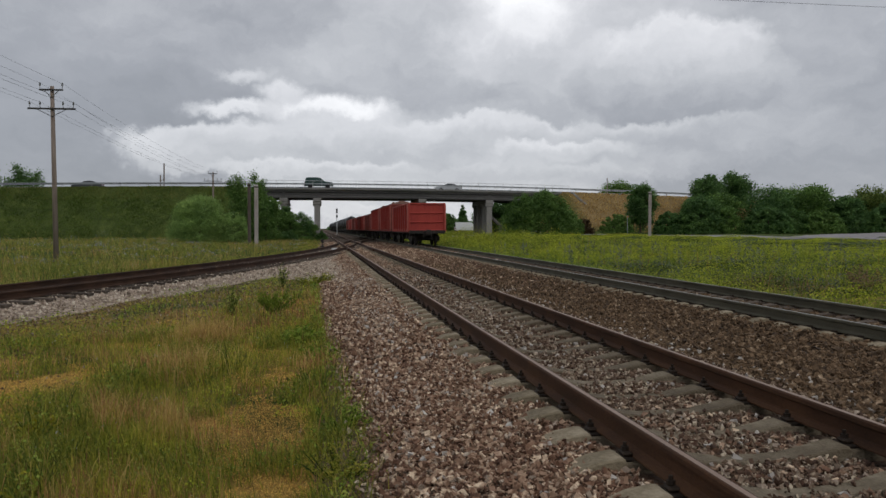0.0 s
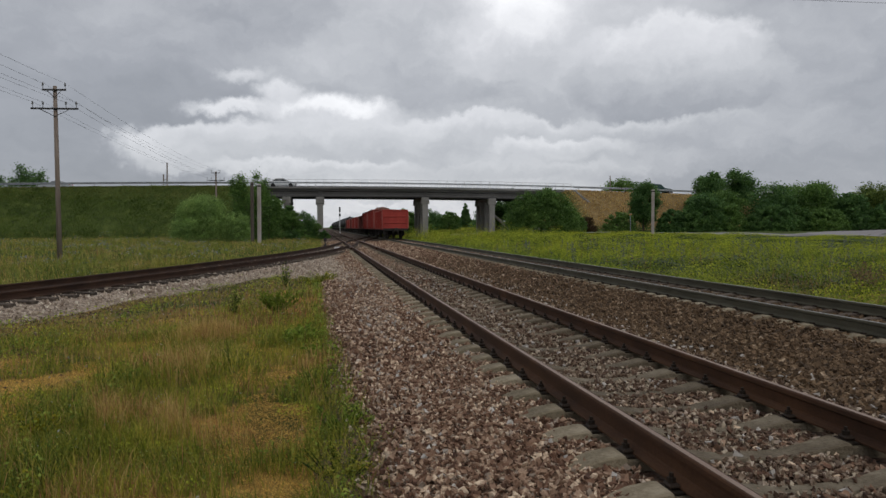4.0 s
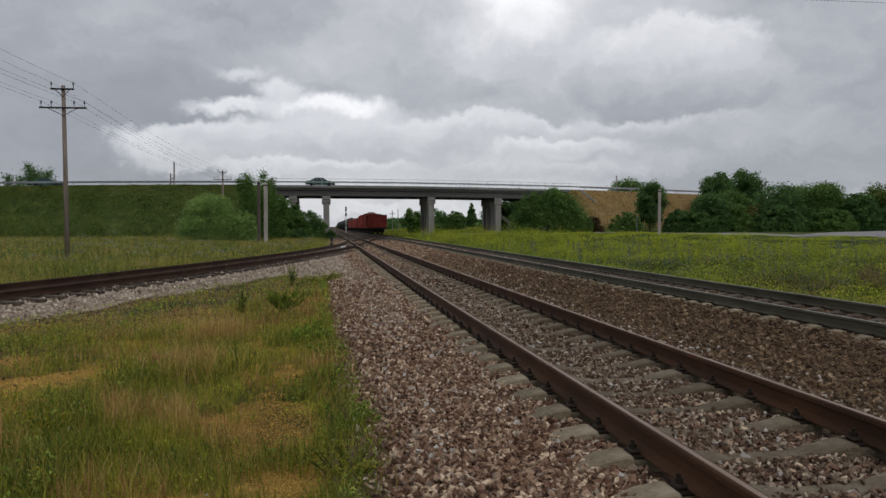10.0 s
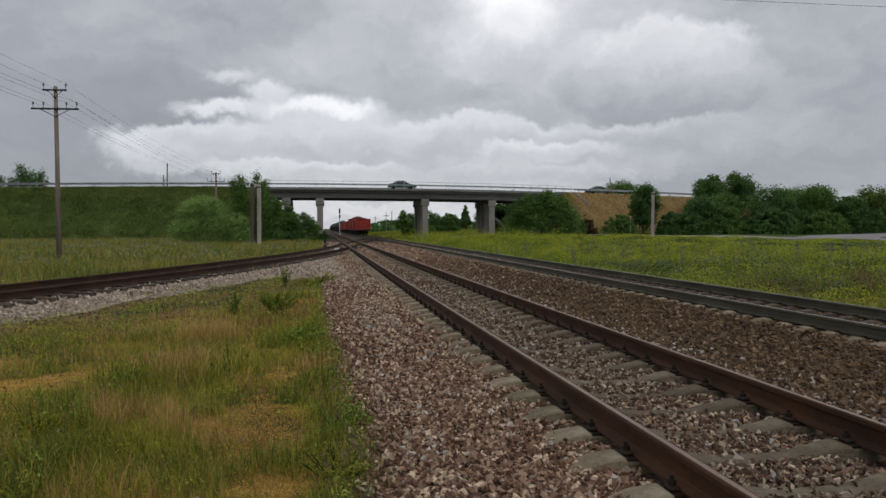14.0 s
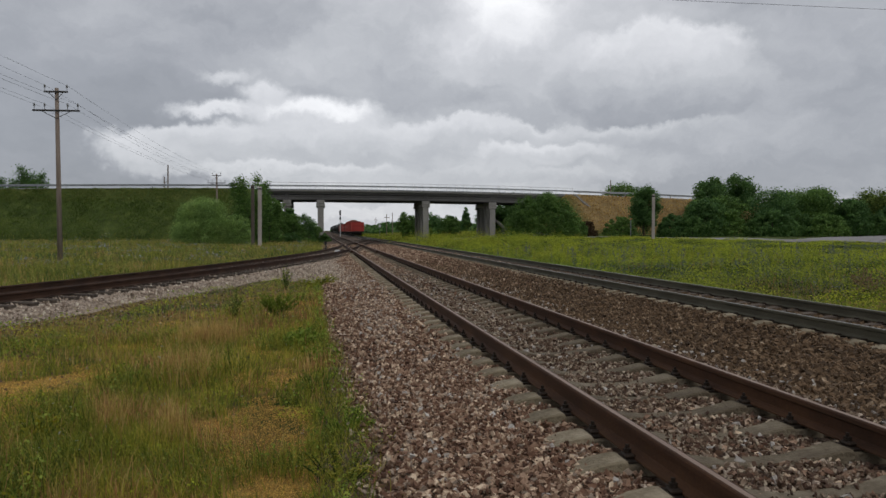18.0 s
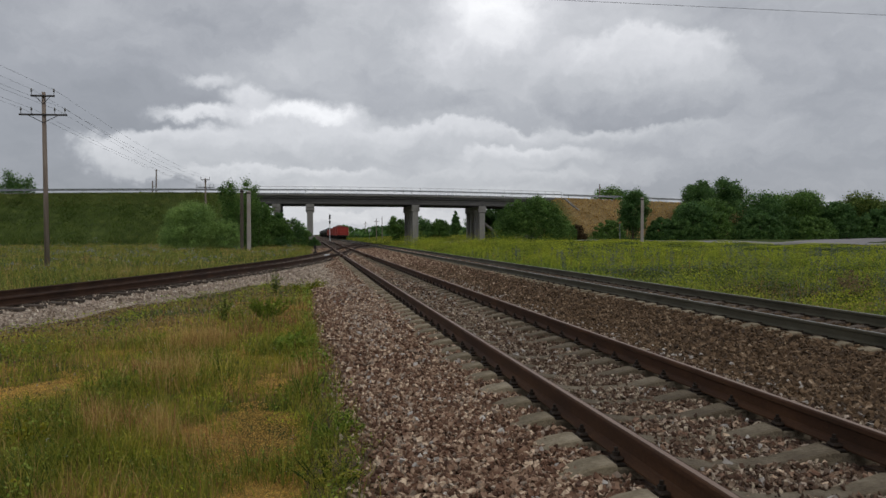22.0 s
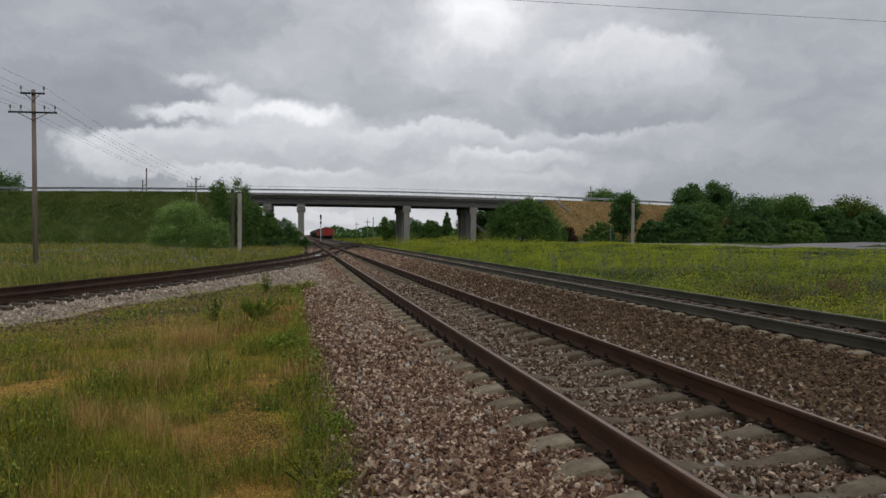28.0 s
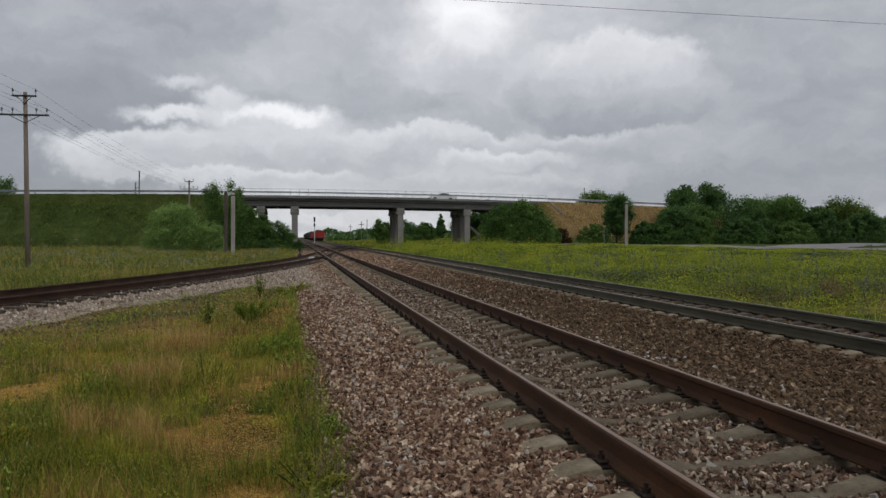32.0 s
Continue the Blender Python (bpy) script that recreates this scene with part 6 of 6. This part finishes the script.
def tree(name, label, x, y, width, height, material, leaves=5000, leaf=0.22, base=0.0, shape="round", seed=0, depth=None, sink=0.0, category="tree"):
    """Trunk, limbs and a crown of leaf clumps. base: how much of the height is bare trunk. shape: round, cone or mound."""
    r = np.random.default_rng(seed + int(abs(x) * 7 + y))
    t = tagged(empty(name), label, category)
    depth = width if depth is None else depth
    k = min(max(24, int(width * height * (3.6 if shape == "mound" else 2.4))), 230)
    u = r.normal(size=(k, 3))
    u /= np.linalg.norm(u, axis=1)[:, None]
    u *= (r.random((k, 1)) ** (0.22 if shape == "mound" else 0.45))
    zc = (u[:, 2] + 1) / 2
    taper = np.ones(k)
    if shape == "cone":
        taper = np.clip(1.05 - zc, 0.08, 1)
    elif shape == "mound":
        zc = np.abs(u[:, 2]) ** 0.8
    elif shape == "ragged":
        # several upright leaders of different height, with gaps between them
        lead = r.integers(0, 7, k)
        tops, at = r.uniform(0.6, 1.0, 7), r.uniform(-1, 1, (7, 2))
        zc = r.random(k) * tops[lead]
        u[:, :2] = at[lead] * (0.45 + 0.4 * zc[:, None]) + r.normal(0, 0.16, (k, 2))
        taper = np.clip(1.15 - zc / tops[lead], 0.25, 1)
        zc = zc / 0.9
    cz = height * (base + (1 - base) * (0.08 + 0.72 * zc))
    c = np.stack([u[:, 0] * width / 2 * 0.8 * (1 if shape == "ragged" else taper), u[:, 1] * depth / 2 * 0.8 * (1 if shape == "ragged" else taper), cz], -1)
    rad = r.uniform(*((0.06, 0.12) if shape in ('mound', 'ragged') and width > 3.5 else (0.07, 0.17)), k) * min(width, height) * (0.5 + 0.5 * taper)
    n, leaf = int(leaves * 2.1), leaf * 0.60
    j = r.choice(k, n, p=rad ** 2 / (rad ** 2).sum())
    q = r.normal(size=(n, 3))
    q /= np.linalg.norm(q, axis=1)[:, None]
    pts = c[j] + q * (rad[j] * (0.5 + 0.75 * r.random(n) ** 1.5))[:, None] * (1, 1, 0.8)
    if shape == "mound":
        low = r.random(n) < 0.16
        ang, rr = r.uniform(0, 6.283, n), np.sqrt(r.random(n)) * 0.47
        pts[low] = np.stack([np.cos(ang) * rr * width, np.sin(ang) * rr * depth, r.random(n) ** 1.3 * 0.34 * height], -1)[low]
    pts[:, 2] = np.maximum(pts[:, 2], 0.05 + 0.3 * r.random(n))
    if shape == "ragged":
        lead = lead[j]
        f = r.random(n) ** 0.8
        wide = width * (0.05 + 0.13 * (1 - f)) * (0.7 + 0.5 * np.sin(f * 17 + lead * 2.1) ** 2)
        pts = np.stack([at[lead, 0] * width * (0.16 + 0.24 * f), at[lead, 1] * depth * (0.16 + 0.24 * f), height * (base + 0.04 + (0.94 - base) * f * tops[lead])], -1) + r.normal(size=(n, 3)) * wide[:, None]
    a = np.cross(q, r.normal(size=(n, 3))) + 0.35 * r.normal(size=(n, 3))
    a /= np.linalg.norm(a, axis=1)[:, None]
    b = np.cross(a, q + 0.35 * r.normal(size=(n, 3)))
    b /= np.linalg.norm(b, axis=1)[:, None]
    s = (leaf * r.uniform(0.55, 1.45, n))[:, None]
    w = np.stack([pts - a * s, pts + b * s * 0.6, pts + a * s, pts - b * s * 0.6], 1)
    f = np.array([[0, 1, 2], [0, 2, 3]])[None] + (np.arange(n) * 4)[:, None, None]
    part("crown", raw_mesh("crown", w, f, material), t)
    bm = bmesh.new()
    rod(bm, (0, 0, -0.6), (0, 0, height * (0.45 + base / 2)), 0.045 * width ** 0.6 + 0.05, 0.04, 8)
    part("trunk", bm_mesh("trunk", bm, M_bark), t)
    bm = bmesh.new()
    for i in r.choice(k, min(k, 12), replace=False):
        z0 = height * (0.08 + 0.5 * base) + c[i, 2] * 0.25
        rod(bm, (0, 0, z0), tuple(c[i]), 0.05, 0.015, 5)
    part("branching", bm_mesh("branching", bm, M_bark), t)
    t.matrix_basis = pose(x, y, float(ground_z(x, y)) - sink, 0, 0, seed * 40)
    return t


T = tree
T("willow_bush", "broad rounded grey-green willow bush on the meadow", -13.4, 88, 8.6, 7.0, L_willow, 27000, 0.095, 0, "mound", 1, 5.5, 0.2, "bush")
T("willow_bush", "lower grey-green willow bush beside a larger one", -9.6, 88.5, 4.4, 4.9, L_willow, 9500, 0.095, 0, "mound", 2, 3.4, 0.2, "bush")
T("young_tree", "ragged green tree behind the concrete posts", -8.6, 97, 5.6, 9.9, L_tree, 8000, 0.16, 0.0, "ragged", 3)
T("young_tree", "ragged leaning green tree by the bridge end", -6.7, 99, 3.4, 8.0, L_tree, 2600, 0.17, 0.05, "ragged", 4)
T("bush", "small dark bush on the embankment slope", -15.2, 107, 2.5, 3.3, L_dark, 2600, 0.17, 0, "round", 5, category="bush")
for i, (x, y, w, h) in enumerate(((-7.6, 106, 3.6, 3.4), (-5.6, 107, 3.4, 2.8), (-3.9, 106.5, 3.2, 3.5), (-2.2, 107.5, 3.2, 4.2), (-8.9, 103, 3.6, 3.2), (-6.4, 103, 3.2, 2.3), (-4.2, 104, 3.2, 1.9), (-2.2, 105, 2.8, 1.5), (-0.9, 108.5, 2.6, 2.9), (0.5, 108, 1.8, 1.4), (-9.2, 110, 3.0, 2.6), (-7.0, 111, 2.6, 2.2), (-4.8, 111, 2.4, 2.0))):
    T("slope_bush", "dark green bush on the slope beside the bridge", x, y, w * 1.08, h * 1.15, (L_dark, L_tree, L_tree)[i % 3], 4200, 0.105, 0, "mound", 10 + i, category="bush")
T("tree", "dark green tree behind the embankment road", -55.6, 150, 9.0, 15.8, L_dark, 7000, 0.26, 0.1, "ragged", 30)
T("bush", "large dense green bush before the bridge abutment", 29.6, 97, 11.6, 7.5, L_tree, 16000, 0.18, 0, "mound", 31, 6.5, category="bush")
T("bush", "dense green bush beside a larger one", 34.4, 98, 4.4, 4.0, L_tree, 3500, 0.19, 0, "mound", 32, category="bush")
T("brown_bush", "low brownish bush at the foot of the bank", 37.0, 99, 2.6, 2.6, leafy("brown_foliage", [(0.1, (0.045, 0.028, 0.014)), (0.9, (0.13, 0.085, 0.04))], 0.4), 1800, 0.16, 0, "mound", 33, category="bush")
T("bush", "low green bush at the foot of the bank", 40.9, 97, 5.2, 3.3, L_tree, 5000, 0.18, 0, "mound", 34, category="bush")
T("tree", "dark ragged green tree before the embankment", 46.2, 101, 5.6, 9.8, L_dark, 7000, 0.20, 0, "round", 35)
T("tree", "green tree behind the embankment road", 63.0, 150, 9.0, 13.6, L_tree, 4500, 0.30, 0.2, "round", 36)
for i, (x, y, w, h, mt, b) in enumerate(((53.5, 97, 8, 6.6, L_dark, 0), (57.8, 100, 8, 7.4, L_tree, 0), (64.5, 98, 9, 8.6, L_dark, 0), (70.5, 97, 8, 9.0, L_tree, 0), (60.5, 108, 6, 9.0, L_dark, 0), (66.6, 110, 7, 8.6, L_dark, 0), (75.0, 95, 7, 6.6, L_dark, 0), (80.5, 97, 9, 8.2, L_light, 0), (79.0, 91, 8, 5.2, L_dark, 0), (87, 92, 9, 6.0, L_dark, 0), (93, 90, 10, 9.8, L_dark, 0), (62, 94, 8, 4.6, L_dark, 0), (69, 93, 8, 4.0, L_tree, 0), (49.8, 99, 5, 4.0, L_dark, 0), (101, 88, 10, 8.5, L_tree, 0), (110, 86, 11, 9.0, L_dark, 0), (71.5, 104, 9, 8.6, L_tree, 0), (77.5, 103, 8, 7.0, L_dark, 0), (84.0, 100, 9, 7.4, L_tree, 0), (56.5, 104, 6, 6.8, L_tree, 0))):
    T("tree", ("dark green leafy tree in the thicket by the side road", "mid green leafy tree in the thicket by the side road", "light green leafy tree in the thicket by the side road")[0 if mt is L_dark else 1 if mt is L_tree else 2], x, y, w, h, mt, 6000, 0.24, b, "mound" if h < 7 else "round", 40 + i)
for i in range(11):
    T("bush", "dense green undergrowth bush before the thicket", 51.5 + 4.6 * i, 96.5 - 0.8 * i, 6.4, 4.0 + 0.9 * math.sin(i * 2.3), (L_dark, L_tree)[i % 3 == 1], 2600, 0.21, 0, "mound", 130 + i, category="bush")
for i, (x, y, w, h, mt, sh) in enumerate(((17.2, 150, 5.0, 6.6, L_tree, "round"), (19.8, 152, 4.5, 5.6, L_tree, "round"), (25.5, 172, 7, 5.4, L_dark, "mound"), (30.0, 172, 6, 5.8, L_tree, "mound"), (33.5, 170, 4.2, 8.2, L_dark, "cone"), (37.0, 165, 6, 6.4, L_dark, "round"), (41, 160, 7, 8.0, L_dark, "round"), (22.4, 160, 5, 4.4, L_tree, "mound"), (46, 158, 8, 9.0, L_tree, "round"), (31.5, 131, 5, 6, L_dark, "round"), (35, 133, 5, 6.5, L_dark, "round"), (34.5, 113, 4, 3.5, L_tree, "mound"), (28, 190, 9, 7, L_dark, "mound"))):
    T("distant_tree", "green tree seen beyond the bridge", x, y, w, h, mt, 2000, 0.30, 0, sh, 70 + i)
# far woods on both sides of the line
r = np.random.default_rng(90)
pts = []
for x0, x1, y0, h in ((18, 330, 420, 7.5), (-420, -16, 520, 9), (10, 700, 800, 12), (-900, -5, 900, 13), (20, 60, 300, 4.5)):
    n = int((x1 - x0) * 14)
    x = r.uniform(x0, x1, n)
    top = h * (0.72 + 0.28 * lumps(x, x * 0, 34, 91)) * np.clip((x - x0) / 25, 0.3, 1)
    z = r.random(n) ** 0.7 * top
    pts.append(np.stack([x, y0 + r.normal(0, 6, n) + (top - z) * -0.5, z], -1))
flakes("far_woods", "hazy dark woods along the horizon", np.concatenate(pts), np.full(sum(map(len, pts)), 1.7), L_dark, "woods", 92)


# ---- cloud layer ----
BILLOWS = (
    (-282, 275, 321, 53, 0.40, 0.38, 0.60), (135, 278, 137, 68, 0.57, 0.53, 0.60), (-313, 195, 260, 82, 0.43, 0.27, 0.22), (66, 201, 183, 49, 0.55, 0.43, 0.40),
    (628, 205, 153, 91, 0.50, 0.43, 0.50), (610, 265, 176, 34, 0.44, 0.44, 0.50), (383, 278, 114, 42, 0.62, 0.60, 0.50), (249, 273, 65, 57, 1.00, 0.74, 0.70),
    (-119, 204, 34, 9, 0.70, 0.64, 0.70), (-68, 182, 29, 12, 0.74, 0.68, 0.70), (-1, 157, 80, 16, 0.93, 0.82, 0.70), (-133, 160, 57, 10, 0.80, 0.74, 0.60),
    (181, 236, 45, 45, 0.74, 0.62, 0.60), (-356, 76, 252, 53, 0.27, 0.23, 0.35), (-161, 103, 126, 35, 0.72, 0.52, 0.16), (-24, 119, 183, 27, 0.70, 0.54, 0.30),
    (74, 103, 107, 16, 0.57, 0.50, 0.40), (332, 190, 99, 53, 0.66, 0.48, 0.30), (446, 194, 137, 67, 0.76, 0.34, 0.12), (196, 131, 145, 19, 0.72, 0.58, 0.25),
    (418, 123, 199, 16, 0.62, 0.50, 0.30), (302, 105, 91, 15, 0.74, 0.58, 0.25), (610, 111, 206, 30, 0.47, 0.41, 0.35), (-35, 76, 130, 13, 0.70, 0.58, 0.25),
    (264, 71, 214, 12, 0.60, 0.52, 0.30), (640, 63, 260, 26, 0.38, 0.33, 0.40), (750, 127, 122, 114, 0.40, 0.36, 0.50), (-482, 127, 122, 153, 0.34, 0.28, 0.50),
    (35, 24, 199, 36, 0.70, 0.70, 0.50), (-1, 9, 153, 7, 0.62, 0.62, 0.50), (74, 41, 45, 6, 0.62, 0.62, 0.50),
)


def cloud_material():
    """A broken cloud cover that lets the sky's light through by its thickness."""
    m = bpy.data.materials.new("broken_cloud_cover")
    n, l, b = nodes_of(m)
    n.remove(b)

    def math_node(op, a, c=None, d=None):
        k = n.new("ShaderNodeMath")
        k.operation = op
        for i, v in enumerate((a, c, d)):
            if v is None:
                continue
            if isinstance(v, (int, float)):
                k.inputs[i].default_value = v
            else:
                l.new(v, k.inputs[i])
        return k.outputs[0]

    co = n.new("ShaderNodeTexCoord")
    unit = n.new("ShaderNodeVectorMath")
    unit.operation = "NORMALIZE"
    l.new(co.outputs["Object"], unit.inputs[0])
    sp = n.new("ShaderNodeSeparateXYZ")
    l.new(unit.outputs[0], sp.inputs[0])
    turn = math_node("ARCTAN2", sp.outputs["X"], sp.outputs["Y"])
    rise = math_node("ARCSINE", sp.outputs["Z"])
    flat = n.new("ShaderNodeCombineXYZ")
    l.new(turn, flat.inputs["X"])
    l.new(rise, flat.inputs["Y"])

    def noise_of(vec, scale, detail=6, rough=0.55):
        t = n.new("ShaderNodeTexNoise")
        t.inputs["Scale"].default_value, t.inputs["Detail"].default_value, t.inputs["Roughness"].default_value = scale, detail, rough
        l.new(vec, t.inputs["Vector"])
        return t

    warp = noise_of(flat.outputs[0], 15, 7, 0.62)
    cen = n.new("ShaderNodeVectorMath")
    cen.operation = "SUBTRACT"
    cen.inputs[1].default_value = (0.5, 0.5, 0.5)
    l.new(warp.outputs["Color"], cen.inputs[0])
    wv = n.new("ShaderNodeVectorMath")
    wv.operation = "MULTIPLY_ADD"
    wv.inputs[1].default_value = (0.11, 0.07, 0)
    l.new(cen.outputs[0], wv.inputs[0])
    l.new(flat.outputs[0], wv.inputs[2])
    mp = n.new("ShaderNodeMapping")
    mp.inputs["Scale"].default_value = (1.0, 1.9, 1.0)
    l.new(wv.outputs[0], mp.inputs["Vector"])
    coarse = noise_of(mp.outputs[0], 4.5, 5, 0.5)
    fine = noise_of(mp.outputs[0], 16, 6, 0.55)
    grain = math_node("MULTIPLY_ADD", math_node("SUBTRACT", coarse.outputs["Fac"], 0.5), 0.22, math_node("MULTIPLY", math_node("SUBTRACT", fine.outputs["Fac"], 0.5), 0.24))
    total = math_node("MULTIPLY_ADD", math_node("SUBTRACT", coarse.outputs["Fac"], 0.5), 0.35, 0.54)
    # billows from the farthest to the nearest: turn, rise and half sizes in milliradians, tone at the top and at the base, softness of the edge
    for ct, cr, rt, rr, top, base, edge in BILLOWS:
        sc = n.new("ShaderNodeVectorMath")
        sc.operation = "MULTIPLY_ADD"
        sc.inputs[1].default_value = (1000 / rt, 1000 / rr, 0)
        sc.inputs[2].default_value = (-ct / rt, -cr / rr, 0)
        l.new(wv.outputs[0], sc.inputs[0])
        ln = n.new("ShaderNodeVectorMath")
        ln.operation = "LENGTH"
        l.new(sc.outputs[0], ln.inputs[0])
        up = n.new("ShaderNodeSeparateXYZ")
        l.new(sc.outputs[0], up.inputs[0])
        cover = n.new("ShaderNodeMapRange")
        cover.interpolation_type = "SMOOTHSTEP"
        cover.inputs["From Min"].default_value, cover.inputs["From Max"].default_value = 1 + edge, 1 - edge
        l.new(ln.outputs["Value"], cover.inputs["Value"])
        tone = n.new("ShaderNodeMapRange")
        tone.interpolation_type = "SMOOTHSTEP"
        tone.inputs["From Min"].default_value, tone.inputs["From Max"].default_value = -0.8, 0.9
        tone.inputs["To Min"].default_value, tone.inputs["To Max"].default_value = base, top
        l.new(up.outputs["Y"], tone.inputs["Value"])
        mx = n.new("ShaderNodeMix")
        l.new(cover.outputs[0], mx.inputs["Factor"])
        l.new(total, mx.inputs["A"])
        l.new(tone.outputs[0], mx.inputs["B"])
        total = mx.outputs["Result"]
    total = math_node("ADD", total, grain)
    rp = ramp(n, [(0.1, (0.19, 0.206, 0.231)), (0.36, (0.283, 0.298, 0.326)), (0.53, (0.392, 0.406, 0.430)), (0.72, (0.53, 0.540, 0.562)), (1.0, (0.80, 0.805, 0.815))])
    l.new(total, rp.inputs["Fac"])
    tr = n.new("ShaderNodeBsdfTransparent")
    l.new(rp.outputs[0], tr.inputs["Color"])
    l.new(tr.outputs[0], n["Material Output"].inputs["Surface"])
    return m


bm = bmesh.new()
bmesh.ops.create_uvsphere(bm, u_segments=64, v_segments=24, radius=4700)
bmesh.ops.delete(bm, geom=[v for v in bm.verts if v.co.z < -700], context="VERTS")
cloud_cover = part("cloud_cover", bm_mesh("cloud_cover", bm, cloud_material(), True))
tagged(cloud_cover, "broken grey overcast cloud cover with brighter gaps", "clouds", kind="structure")


# ---- single ballast stones nearest to the view ----
M_piece = mat("single_granite_stone", STONE_DUSTY, scale=14, fine=80, rough=0.88, bump=0.5, vary="object", spread=0.50, dist=0.006)
shapes, tri = stone_shapes("block", 16, 95)
PIECES = [raw_mesh("stone", s * np.array([0.030, 0.021, 0.016]), tri, M_piece) for s in shapes]
beds = [ob for ob in bpy.data.objects if ob.name.startswith("ballast_bed")]
r = np.random.default_rng(96)
for bed, x0, x1, y0, y1 in ((beds[0], 0.55, 1.45, 3.4, 5.6), (beds[1], 2.25, 3.5, 3.6, 6.4)):
    count = 0
    while count < 280:
        x, y = r.uniform(x0, x1), r.uniform(y0, y1)
        if not off_track(np.array([x]), np.array([y]), r, 0.1)[0]:
            continue
        k = r.uniform(0.7, 1.25)
        part("stone", PIECES[int(r.integers(0, 16))], bed, m=pose(x, y, float(bed_z(x)) + 0.024, r.uniform(-40, 40), r.uniform(-40, 40), r.uniform(0, 360)) @ Matrix.Scale(k, 4))
        count += 1


# ---- what moves ----
TIMES = [0, 0.1, 0.3] + list(range(1, 32)) + [31.7, 31.9, 32]


def motions():
    for k, w in enumerate(TRAIN):
        walk(w, [(t, pose(MAIN_X, 55.6 + 6.75 * t - 0.017 * t * t + k * LEN, MAIN_Z)) for t in TIMES])
    for c, lane, (ta, xa), (tb, xb) in TRAFFIC:
        speed = (xb - xa) / (tb - ta)
        rows = []
        for t in TIMES:
            x = xa + speed * (t - ta)
            x = max(-640, min(640, x))
            tilt = math.degrees(math.atan2(float(road_z(x + 1)) - float(road_z(x - 1)), 2))
            m = pose(x, lane, float(road_z(x)) + 0.065, 0, -tilt, 0)
            rows.append((t, m if speed > 0 else m @ pose(0, 0, 0, 0, 0, 180)))
        walk(c, rows)
    walk(cloud_cover, [(t, pose(0, 0, 0, 0, 0, 0.085 * t - 1.69)) for t in TIMES])
    walk(VAN, [(t, pose(30.4 + 2.4 * min(t, 7), 150, float(ground_z(36, 150)) + 0.1)) for t in TIMES])


motions()
